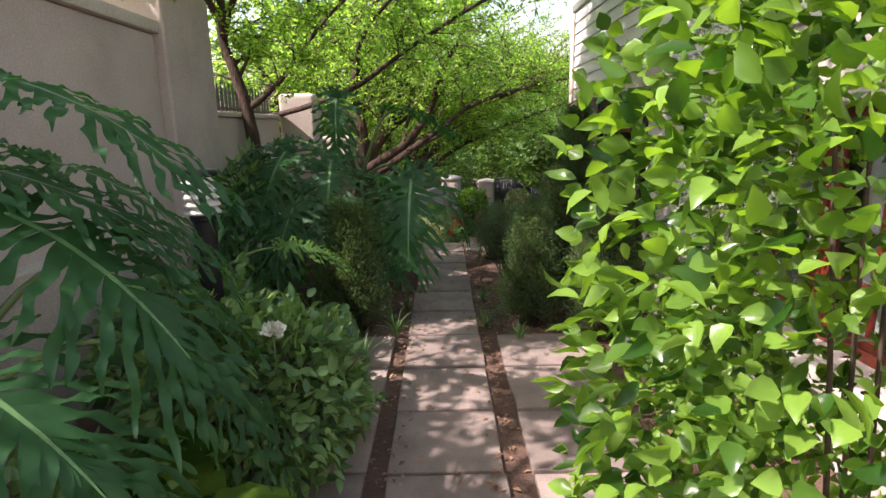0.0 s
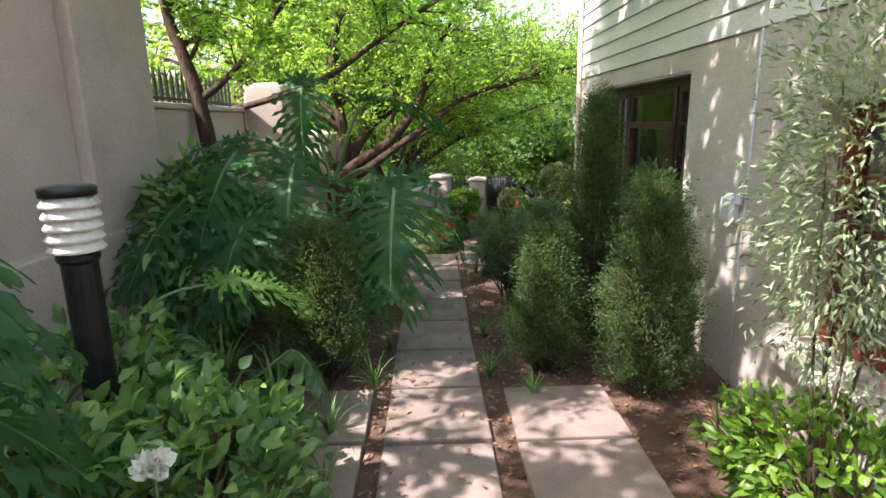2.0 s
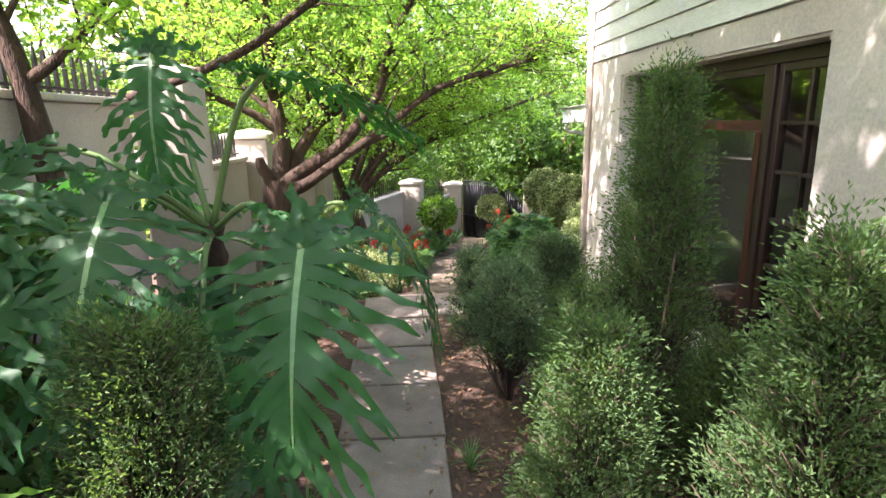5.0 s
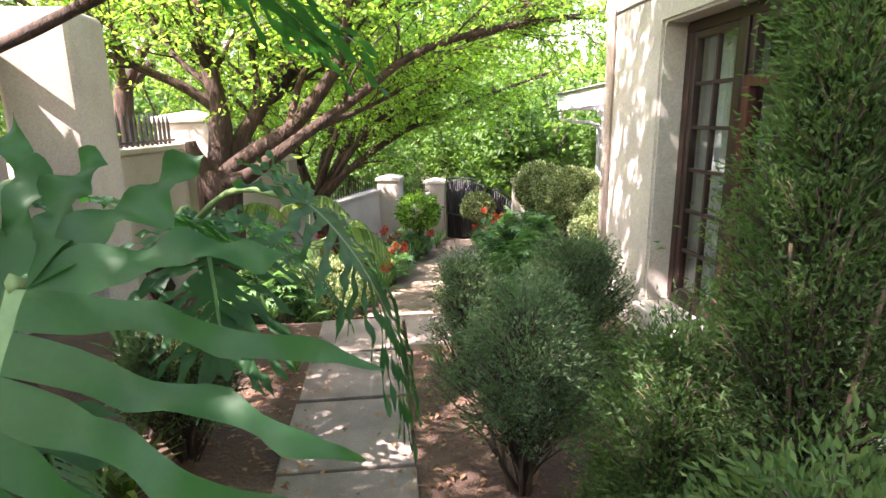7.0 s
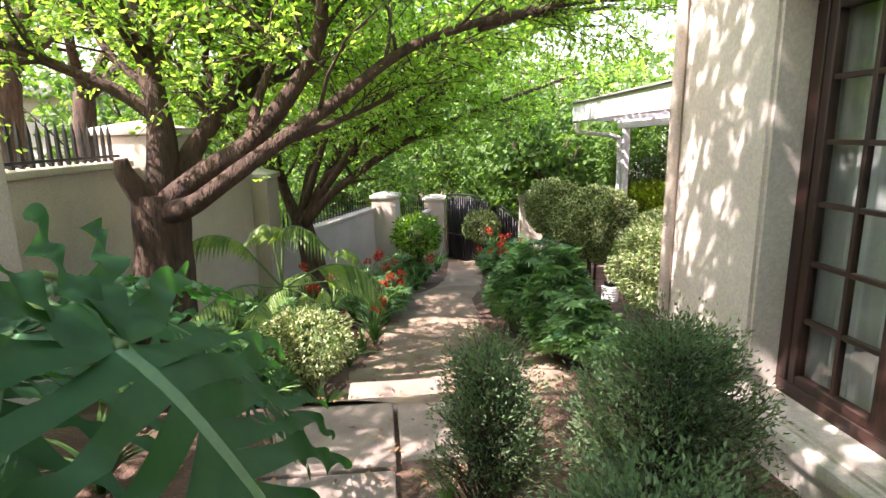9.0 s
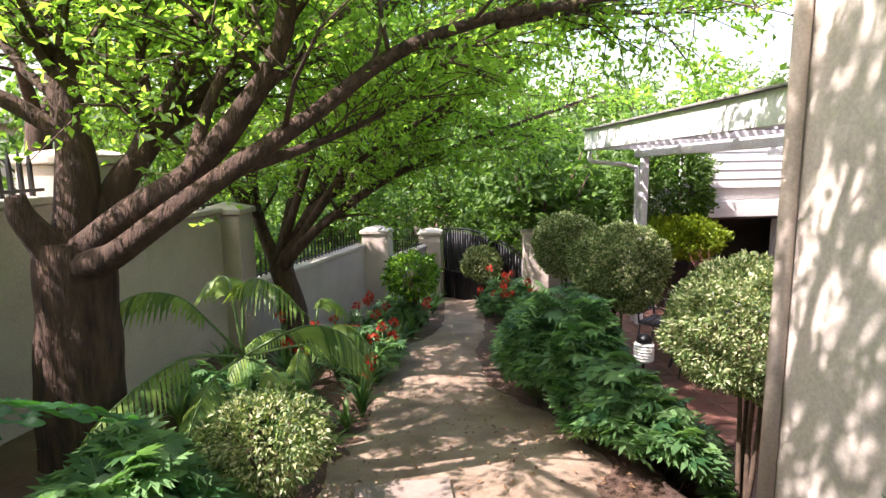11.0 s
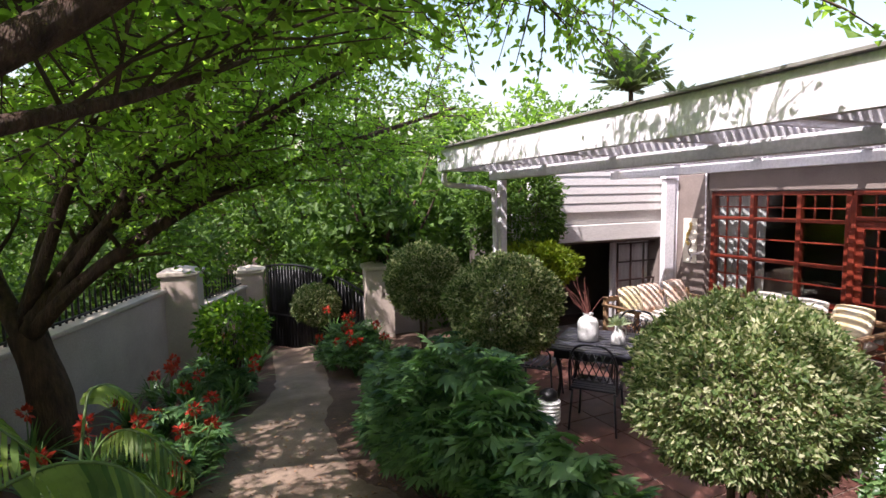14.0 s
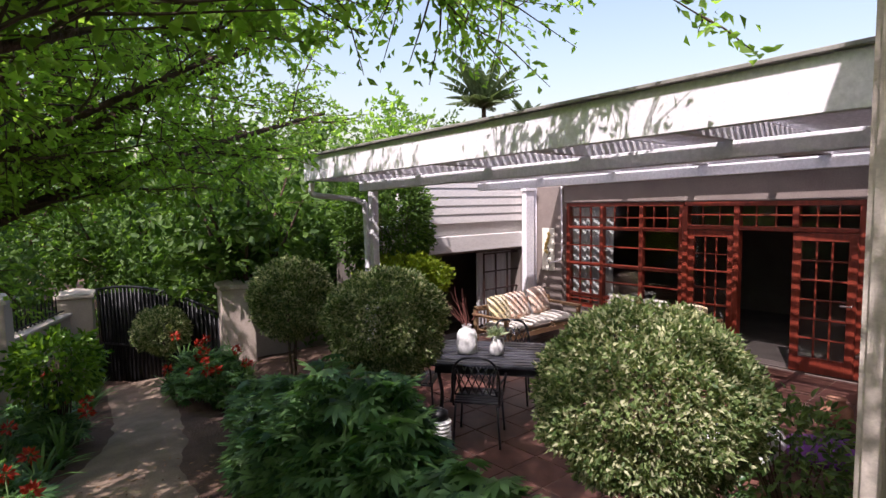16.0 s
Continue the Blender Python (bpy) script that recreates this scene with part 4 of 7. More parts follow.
grow_tree("tree", "low spreading tree with reddish bark and arching boughs", "tree", [
    ([(-0.75, 13.4, -1.2), (-0.8, 13.5, -0.4), (-0.95, 13.6, 0.2)], 0.20, 0.15, 1),
    ([(-0.95, 13.6, 0.1), (-1.2, 13.8, 0.7), (-1.3, 14, 1.3), (-1.2, 14.2, 2.4), (-0.9, 14.5, 3.6)], 0.10, 0.03, 0.3),
    ([(-0.9, 13.5, 0.2), (-0.6, 13.5, 0.75), (-0.2, 13.4, 1.15), (0.5, 13.2, 1.6), (1.4, 12.9, 2.2), (2.4, 12.6, 2.8)], 0.09, 0.02, 0.25),
    ([(-0.9, 13.5, 0.2), (-0.4, 13.3, 0.7), (0.4, 13.2, 1.25), (1.3, 13.2, 1.65), (2.3, 13.3, 2.0), (3.2, 13.5, 2.3)], 0.08, 0.015, 0.25),
    ([(-0.95, 13.6, 0.3), (-0.7, 14.2, 1.4), (-0.2, 14.8, 2.4), (0.6, 15.2, 3.4)], 0.08, 0.02, 0.3),
    ([(-0.2, 13.4, 1.2), (0.3, 12.2, 1.9), (0.9, 11.2, 2.4), (1.5, 10.6, 2.7)], 0.05, 0.012, 0.2),
    ([(-0.9, 13.6, 0.2), (-0.1, 13.0, 1.3), (0.8, 12.4, 1.9), (1.7, 12.0, 2.4)], 0.06, 0.012, 0.3),
    ([(-0.9, 13.6, 0.3), (0.2, 14.1, 1.6), (1.3, 14.7, 2.3), (2.3, 15.2, 2.9)], 0.06, 0.012, 0.25),
    ([(-0.95, 13.6, 0.3), (-0.3, 12.8, 1.8), (0.3, 12.0, 2.7), (1.0, 11.4, 3.3)], 0.06, 0.012, 0.3),
    ([(-0.9, 13.5, 0.3), (0.1, 13.8, 1.9), (1.2, 14.0, 2.9), (2.2, 14.0, 3.5)], 0.06, 0.012, 0.3),
    ([(-1.2, 13.8, 0.8), (-2.0, 13.2, 1.8), (-2.8, 12.6, 2.7)], 0.06, 0.015, 0.3),
], 8, M["tree_leaf"], 0.07, 0.034, subs=20, sub_len=1.2, twigs=9, twig_len=0.55, per_twig=23, skip=near_walk)

grow_tree("tree", "slim garden tree leaning over the boundary wall", "tree", [
    ([(-2.15, 6.75, -0.1), (-2.2, 6.78, 1.0), (-2.3, 6.8, 1.95), (-2.42, 6.8, 2.45), (-2.52, 6.8, 2.9), (-2.5, 6.9, 4.0)], 0.105, 0.04, 0.5),
    ([(-2.3, 6.8, 1.98), (-2.08, 6.8, 2.12), (-1.78, 6.8, 2.4), (-1.3, 6.9, 3.0), (-0.6, 7.0, 3.6)], 0.045, 0.015, 0.4),
    ([(-2.5, 6.8, 2.8), (-2.0, 5.6, 3.4), (-1.2, 4.4, 3.9), (-0.4, 3.4, 4.2)], 0.05, 0.012, 0.2),
    ([(-2.5, 6.8, 2.9), (-1.7, 6.0, 3.6), (-0.6, 5.4, 4.0), (0.4, 5.0, 4.3)], 0.045, 0.012, 0.25),
    # two limbs added along the sun ray to shade the large philodendron leaf
    ([(-2.5, 6.8, 2.9), (-2.2, 5.4, 3.2), (-1.7, 4.5, 3.3), (-1.3, 3.8, 3.4)], 0.045, 0.012, 0.25),
    ([(-2.2, 5.4, 3.2), (-2.3, 4.6, 3.5), (-2.1, 3.9, 3.7), (-1.8, 3.3, 3.8)], 0.03, 0.010, 0.15),
], 15, M["tree_leaf"], 0.075, 0.034, subs=14, sub_len=0.9, twigs=8, twig_len=0.45, per_twig=24, skip=near_walk)

grow_tree("tree", "garden tree with a slanting trunk among big leaves", "tree", [
    ([(-2.75, 8.5, -0.4), (-2.72, 8.5, 1.0), (-2.6, 8.4, 1.95)], 0.055, 0.045, 1),
    ([(-2.6, 8.4, 1.9), (-1.8, 7.9, 2.05), (-1.1, 7.6, 2.27), (-0.67, 7.6, 2.55), (-0.2, 7.6, 2.85), (0.6, 7.6, 3.3), (1.4, 7.5, 3.6)], 0.045, 0.02, 0.5),
], 21, M["tree_leaf"], 0.07, 0.032, subs=14, sub_len=0.9, twigs=8, twig_len=0.45, per_twig=24, skip=near_walk)


# added to throw shade on path and bed; its highest limbs stay out of view
grow_tree("tree", "broad tree added behind the boundary wall to shade the path", "tree", [
    ([(-3.6, 11.6, -0.8), (-3.6, 11.6, 1.0), (-3.5, 11.6, 2.2)], 0.22, 0.16, 1),
    ([(-3.5, 11.6, 2.1), (-2.9, 11.4, 2.9), (-2.0, 11.3, 3.4), (-0.9, 11.3, 3.7), (0.2, 11.2, 3.9)], 0.10, 0.02, 0.2),
    ([(-3.5, 11.6, 2.1), (-3.0, 12.4, 2.9), (-2.2, 13.0, 3.3), (-1.2, 13.4, 3.6), (-0.2, 13.7, 3.8)], 0.10, 0.02, 0.2),
    ([(-3.5, 11.6, 2.2), (-3.6, 12.6, 3.2), (-3.2, 14.0, 3.9), (-2.4, 15.2, 4.2)], 0.09, 0.02, 0.2),
    ([(-2.2, 13.0, 3.3), (-2.0, 14.2, 3.6), (-1.5, 15.4, 3.8), (-0.8, 16.4, 3.9)], 0.06, 0.02, 0.1),
    ([(-2.0, 11.3, 3.4), (-1.4, 12.2, 3.6), (-0.6, 12.6, 3.8), (0.4, 12.8, 3.9)], 0.05, 0.015, 0.1),
    ([(-3.0, 12.4, 2.9), (-2.4, 11.9, 3.2), (-1.6, 12.2, 3.4), (-1.0, 12.6, 3.5)], 0.05, 0.015, 0.1),
    ([(-3.2, 14.0, 3.9), (-2.6, 13.6, 3.9), (-1.8, 14.2, 4.0), (-1.0, 14.8, 4.1)], 0.05, 0.015, 0.1),
    ([(-2.0, 11.3, 3.4), (-0.8, 10.6, 4.2), (-0.3, 10.2, 4.5), (0.0, 10.0, 4.6)], 0.05, 0.012, 0.15),
    ([(-0.9, 11.3, 3.7), (-0.6, 11.6, 4.1), (-0.4, 11.4, 4.2), (-0.2, 11.2, 4.3)], 0.04, 0.012, 0.15),
    ([(-2.2, 13.0, 3.3), (-1.0, 12.6, 4.2), (-0.5, 12.4, 4.5), (-0.2, 12.6, 4.6)], 0.05, 0.012, 0.15),
    ([(-1.2, 13.4, 3.6), (-0.4, 14.0, 4.2), (0.2, 14.2, 4.4), (0.8, 14.0, 4.5)], 0.04, 0.012, 0.15),
    ([(-2.9, 11.4, 2.9), (-2.2, 10.0, 3.8), (-1.6, 9.2, 4.3), (-1.1, 8.9, 4.5)], 0.05, 0.012, 0.2),
], 61, M["tree_leaf"], 0.10, 0.058, subs=13, sub_len=1.1, twigs=6, twig_len=0.40, per_twig=17, skip=near_walk)
# added sun blocker for the flower bed, low wall and piers
grow_tree("tree", "broad tree added behind the boundary wall to shade the flower bed", "tree", [
    ([(-4.6, 15.2, -0.8), (-4.6, 15.2, 1.0), (-4.5, 15.2, 2.2)], 0.22, 0.16, 1),
    ([(-4.5, 15.2, 2.1), (-3.8, 15.0, 3.0), (-2.8, 14.8, 3.6), (-1.8, 14.8, 3.9), (-0.8, 14.9, 4.1)], 0.10, 0.02, 0.2),
    ([(-4.5, 15.2, 2.1), (-3.8, 16.0, 3.0), (-2.8, 16.6, 3.6), (-1.6, 17.0, 3.9), (-0.6, 17.2, 4.1)], 0.10, 0.02, 0.2),
    ([(-4.5, 15.2, 2.1), (-4.0, 14.0, 3.0), (-3.2, 13.0, 3.6), (-2.4, 12.4, 3.9)], 0.10, 0.02, 0.2),
    ([(-2.8, 14.8, 3.6), (-2.0, 15.6, 3.8), (-1.0, 16.0, 4.0), (0.0, 16.2, 4.2)], 0.05, 0.015, 0.1),
], 63, M["wood_leaf"], 0.13, 0.075, subs=16, sub_len=1.2, twigs=8, twig_len=0.55, per_twig=20, bare_twigs=True)
# unseen from the walk; added to dapple the slabs and the house wall
grow_tree("tree", "unseen broad tree added behind the tall wall to shade the slabs", "tree", [
    ([(-4.0, 3.4, -0.4), (-4.0, 3.4, 2.0), (-3.9, 3.4, 3.4)], 0.22, 0.17, 1),
    ([(-3.9, 3.4, 3.3), (-3.2, 3.6, 4.2), (-2.2, 3.9, 4.8), (-1.0, 4.2, 5.1), (0.2, 4.4, 5.3)], 0.10, 0.02, 0.2),
    ([(-3.9, 3.4, 3.3), (-3.2, 2.6, 4.2), (-2.2, 2.0, 4.7), (-1.0, 1.6, 5.0)], 0.10, 0.02, 0.2),
    ([(-3.9, 3.4, 3.3), (-3.2, 4.8, 4.2), (-2.4, 5.8, 4.7), (-1.3, 6.4, 5.0), (-0.2, 6.8, 5.2)], 0.10, 0.02, 0.2),
    ([(-3.9, 3.4, 3.4), (-3.4, 1.4, 4.4), (-2.8, 0.0, 4.9)], 0.09, 0.02, 0.2),
    ([(-2.2, 3.9, 4.8), (-1.4, 3.2, 5.0), (-0.4, 2.6, 5.2), (0.6, 2.2, 5.3)], 0.05, 0.015, 0.1),
    ([(-2.4, 5.8, 4.7), (-1.5, 5.2, 5.0), (-0.4, 5.4, 5.2), (0.8, 5.8, 5.4)], 0.05, 0.015, 0.1),
    ([(-1.0, 4.2, 5.1), (-0.2, 5.0, 5.2), (0.6, 5.3, 5.3), (1.3, 5.2, 5.3)], 0.04, 0.012, 0.1),
    ([(-1.3, 6.4, 5.0), (-0.6, 6.5, 4.6), (0.1, 6.6, 4.2), (0.7, 6.9, 4.0)], 0.04, 0.012, 0.2),
    ([(-1.0, 4.2, 5.1), (-0.3, 4.9, 4.7), (0.4, 5.3, 4.4), (1.0, 5.6, 4.2)], 0.04, 0.012, 0.2),
    ([(-1.0, 4.2, 5.1), (-0.4, 3.6, 4.7), (0.2, 3.2, 4.4), (0.9, 3.2, 4.3)], 0.04, 0.012, 0.2),
    ([(-3.2, 3.6, 4.2), (-3.0, 4.2, 4.9), (-2.6, 4.6, 5.2), (-2.0, 4.8, 5.3)], 0.05, 0.012, 0.15),
    ([(0.2, 4.4, 5.2), (0.7, 3.8, 5.2), (1.1, 3.4, 5.2)], 0.03, 0.01, 0.1),
    ([(-0.2, 6.8, 5.1), (0.4, 6.6, 5.2), (1.1, 6.7, 5.2)], 0.03, 0.01, 0.1),
], 62, M["tree_leaf"], 0.12, 0.068, subs=16, sub_len=1.2, twigs=7, twig_len=0.5, per_twig=24, bare_twigs=True)


def backdrop_tree(x, y, h, spread, seed, mat, lean=0.0, low=0.25):
    r = random.Random(seed)
    z0 = ground_z(x, y) - 0.1
    top = (x + lean, y, z0 + h * 0.55)
    limbs = [([(x, y, z0), (x + lean * 0.3, y + 0.05, z0 + h * 0.15), (x + lean * 0.5, y, z0 + h * low)], 0.035 * h, 0.025 * h, 1)]
    st = limbs[0][0][-1]
    for k in range(7):
        a = k / 7 * 6.283 + r.uniform(-0.3, 0.3)
        rr = spread * r.uniform(0.5, 1.0)
        hh = h * r.uniform(0.55, 1.0)
        limbs.append(([st, (st[0] + math.cos(a) * rr * 0.35, st[1] + math.sin(a) * rr * 0.35, z0 + hh * 0.5), (st[0] + math.cos(a) * rr, st[1] + math.sin(a) * rr, z0 + hh)], 0.018 * h, 0.006, 0.2))
    return grow_tree("tree", "tall leafy tree beyond the garden wall", "tree", limbs, seed, mat, 0.20, 0.105, subs=9, sub_len=spread * 0.6, twigs=7, twig_len=spread * 0.3, per_twig=9, group="trees beyond the wall", bare_twigs=True)


for i, (x, y, h, s, m) in enumerate([
    (2.9, 22.6, 5.5, 2.6, "wood_leaf"), (-0.8, 20.5, 5.5, 2.8, "wood_leaf"), (-4.2, 17.5, 5.2, 2.7, "wood_leaf"), (6.2, 24.5, 6.0, 3.0, "wood_leaf"),
    (5.6, 18.6, 4.6, 2.2, "wood_leaf"), (8.6, 21.0, 5.6, 2.8, "tree_leaf"), (0.8, 26, 7.5, 3.6, "tree_leaf"), (-5.5, 23, 7, 3.5, "wood_leaf"), (4.5, 29, 8, 3.8, "wood_leaf"), (11.5, 26, 7.0, 3.4, "wood_leaf"),
    (3.6, 17.2, 4.2, 1.9, "wood_leaf"), (-10, 19, 7.5, 3.6, "wood_leaf"), (15.5, 30, 8, 4, "wood_leaf"), (-1.9, 31, 9, 4.4, "wood_leaf")]):
    backdrop_tree(x, y, h, s, 100 + i, M[m])


def scrub(name, label, x0, x1, y0, y1, h, n, mat, length, seed, z=None):
    """A ragged bank of foliage that nobody could count."""
    r = np.random.default_rng(seed)
    p = np.stack([r.uniform(x0, x1, n), r.uniform(y0, y1, n), r.uniform(0, 1, n) ** 0.8], 1)
    hh = np.array([h * (0.75 + 0.5 * noise.noise(Vector((a * 0.7, b * 0.7, seed)))) for a, b in p[:, :2]])
    gz = np.array([ground_z(a, b) for a, b in p[:, :2]]) if z is None else np.full(n, z)
    p[:, 2] = gz + p[:, 2] * hh
    d = r.normal(0, 1, (n, 3)) + np.array([0, -0.4, 0.5])
    tagged(new(name, leaf_cloud(name, p, d, mat, length, length * 0.5, 0.3)), label, "shrubbery", kind="stuff")


scrub("shrubbery", "dense dark shrubbery beyond the boundary wall", -12, 14, 24, 34, 5.0, 15000, M["wood_leaf"], 0.30, 3)
scrub("shrubbery", "green thicket behind the low wall", -8, -1.2, 14.5, 23, 2.2, 9000, M["wood_leaf"], 0.16, 4)
scrub("shrubbery", "green thicket beside the patio end", 4.6, 9.5, 16.9, 21, 3.4, 14000, M["wood_leaf"], 0.14, 5)
scrub("shrubbery", "tall dark thicket behind the gate", 2.2, 6.0, 19.5, 24, 4.2, 15000, M["wood_leaf"], 0.15, 8)
scrub("shrubbery", "dark undergrowth behind the flower bed wall", -4.5, 1.2, 18.5, 24, 3.0, 11000, M["wood_leaf"], 0.15, 9)
scrub("shrubbery", "far woodland on the skyline", -60, 70, 48, 60, 10.0, 9000, M["wood_leaf"], 1.3, 6)
scrub("shrubbery", "shrubs over the neighbouring wall", -9, -4.2, 5.0, 14, 1.7, 5000, M["tree_leaf"], 0.13, 7)


# ---- shrubs ----
def ball_points(n, seed, rx, ry, rz, lump=0.16, inner=0.75, freq=2.2):
    r = np.random.default_rng(seed)
    d = unit(r.normal(0, 1, (n, 3)))
    k = lumpy(d, seed, lump, freq) * r.uniform(inner, 1.0, n) ** 0.5
    return d * k[:, None] * np.array([rx, ry, rz]), d


def stems_mesh(base, top, n, seed, r0=0.012, spread=0.15):
    rnd = random.Random(seed)
    t = []
    for i in range(n):
        a = rnd.uniform(0, 6.283)
        p = Vector(base) + Vector((math.cos(a), math.sin(a), 0)) * rnd.uniform(0, 0.05)
        q = Vector(top) + Vector((math.cos(a) * spread * rnd.uniform(0.2, 1.2), math.sin(a) * spread * rnd.uniform(0.2, 1.2), rnd.uniform(-0.1, 0.1)))
        t.append((smooth_line([p, p.lerp(q, 0.5) + Vector((rnd.uniform(-0.03, 0.03), rnd.uniform(-0.03, 0.03), 0)), q], 3), [r0, r0, r0 * 0.9, r0 * 0.8, r0 * 0.7, r0 * 0.6, r0 * 0.5]))
    return tubes_mesh("stems", t, M["twig"], 6)


def topiary(x, y, z, rx, rz, seed, n, leaf, label, size=0.026):
    """A clipped round head on a short bare stem."""
    p, d = ball_points(n, seed, rx, rx, rz, 0.20, 0.68, 3.0)
    g = ground_z(x, y) if x < 2.45 else PATIO_Z
    root = thing("topiary_ball", [], label, "topiary", "clipped topiary balls", at=(x, y, g))
    part(root, "foliage", leaf_cloud("foliage", p + np.array([x, y, z]), d, leaf, size * 1.1, size * 0.5, 0.35, spread=0.8), kind="stuff")
    part(root, "stems", stems_mesh((x, y, g), (x, y, z), 4, seed, 0.02, rx * 0.22))
    return root


topiary(3.02, 14.09, 0.27, 0.47, 0.44, 31, 14000, M["varieg_leaf"], "clipped round variegated shrub on a bare stem", 0.046)
topiary(2.89, 11.99, 0.33, 0.50, 0.46, 32, 24000, M["varieg_leaf"], "clipped round variegated shrub on a bare stem", 0.036)
topiary(2.60, 9.44, 0.42, 0.51, 0.42, 33, 29000, M["varieg_leaf"], "clipped round variegated shrub on a bare stem", 0.031)
topiary(2.45, 17.6, -0.62, 0.42, 0.36, 34, 6500, M["varieg_leaf"], "small clipped variegated shrub by the gate", 0.05)


def lime_shrub(x, y, z, rx, rz, seed):
    p, d = ball_points(6000, seed, rx, rx * 0.8, rz, 0.25, 0.6)
    root = thing("lime_shrub", [], "bright lime-yellow leafy shrub behind the post", "shrub", at=(x, y, PATIO_Z))
    part(root, "foliage", leaf_cloud("foliage", p + np.array([x, y, z]), d + np.array([0, 0, 0.4]), M["lime_leaf"], 0.09, 0.045, 0.3, spread=0.6), kind="stuff")
    part(root, "stems", stems_mesh((x, y, PATIO_Z - 0.1), (x, y, z), 7, seed, 0.015, rx * 0.6))


lime_shrub(5.1, 14.75, 0.22, 0.78, 0.34, 36)


def thuja(x, y, h, r, seed, n, mat, label, leaf=0.05, base_gap=0.06, blunt=0.55, tufts=170):
    """A conifer of many upright tufts of fine sprays, loose in outline, with gaps and bare stems below."""
    g = ground_z(x, y)
    rnd = random.Random(seed)
    rg = np.random.default_rng(seed)
    where, ahead, twigs = [], [], []
    per = max(20, n // tufts)
    for k in range(tufts):
        u = rnd.random() ** 0.8
        a = rnd.uniform(0, 6.283)
        prof = max(0.04, 1 - u) ** blunt * (0.5 + 0.5 * min(1.0, u * 3.2 + 0.3))
        rad = r * prof * rnd.uniform(0.1, 1.0) ** 0.45 * (0.92 + 0.55 * noise.noise(Vector((math.cos(a) * 1.6, math.sin(a) * 1.6, u * h * 3.2 + seed))))
        c = Vector((x + math.cos(a) * rad * 0.8, y + math.sin(a) * rad * 0.8, g + base_gap + u * (h - base_gap) * 0.93))
        out = Vector((math.cos(a) * 0.75, math.sin(a) * 0.75, rnd.uniform(0.5, 1.1))).normalized()
        size = (0.07 + 0.10 * rnd.random()) * (0.7 + 0.5 * min(1.0, h))
        side = out.cross(Vector((rnd.uniform(-1, 1), rnd.uniform(-1, 1), rnd.uniform(-0.3, 0.3)))).normalized()
        twigs.append(([Vector((x, y, c.z - 0.18 - 0.15 * rnd.random())), c, c + out * size * 0.8], [0.005, 0.004, 0.002]))
        t = rg.uniform(0, 1, per)
        s = rg.normal(0, 0.38, per) * (0.35 + t * 0.65)
        dep = rg.normal(0, 0.16, per)
        nn = out.cross(side)
        p = np.array(c)[None] + np.outer(t * size, np.array(out)) + np.outer(s * size, np.array(side)) + np.outer(dep * size, np.array(nn))
        d = np.array(out)[None] * 0.9 + np.outer(s * 1.4, np.array(side)) + np.outer(dep, np.array(nn))
        where.append(p)
        ahead.append(d)
    root = thing("conifer_shrub", [], label, "shrub", "conifers along the path", at=(x, y, g))
    where = np.concatenate(where)
    where[:, 2] = np.maximum(where[:, 2], g + base_gap * 0.7)
    part(root, "foliage", leaf_cloud("foliage", where, np.concatenate(ahead), mat, leaf * 1.05, leaf * 0.34, 0.3, spread=0.4), kind="stuff")
    part(root, "twigs", tubes_mesh("twigs", twigs, M["twig"], 3), kind="stuff")
    part(root, "stems", stems_mesh((x, y, g - 0.03), (x, y, g + h * 0.6), 7, seed, 0.010, r * 0.45))
    return root


CON, BOX = M["thuja_leaf"], M["box_leaf"]
thuja(1.36, 4.34, 1.44, 0.42, 41, 38000, CON, "dense green conifer shrub with browned inner sprays", 0.0246, blunt=0.85, tufts=800)
thuja(1.31, 5.42, 1.98, 0.42, 42, 45600, CON, "tall slender dark conifer beside the window", 0.0224, blunt=0.95, tufts=900)
thuja(0.78, 4.72, 1.03, 0.32, 43, 25840, CON, "dark bushy conifer at the path edge", 0.0246, blunt=0.8, tufts=560)
thuja(0.73, 6.14, 0.84, 0.37, 44, 19760, BOX, "open twiggy conifer at the path edge", 0.0224, base_gap=0.25, blunt=0.5, tufts=300)
thuja(1.04, 5.55, 0.92, 0.34, 48, 22800, CON, "sunlit bushy conifer below the window", 0.0224, blunt=0.6, tufts=360)
thuja(-0.80, 4.72, 1.14, 0.44, 45, 25840, CON, "dark fine-leaved conifer beside the slabs", 0.0246, blunt=0.5, tufts=640)
thuja(0.64, 7.22, 0.70, 0.22, 46, 10640, BOX, "small twiggy shrub at the path edge", 0.0213, base_gap=0.14, blunt=0.45, tufts=220)
thuja(1.22, 7.0, 0.84, 0.44, 47, 24320, BOX, "rounded fine-leaved shrub under the window", 0.0213, base_gap=0.1, blunt=0.42, tufts=420)
thuja(-0.75, 6.55, 0.62, 0.34, 49, 9120, BOX, "twiggy low shrub beside the slabs", 0.0291, base_gap=0.15, blunt=0.45, tufts=220)
thuja(1.50, 5.0, 0.8, 0.30, 50, 12160, CON, "low sunlit conifer under the window", 0.0246, blunt=0.6, tufts=280)


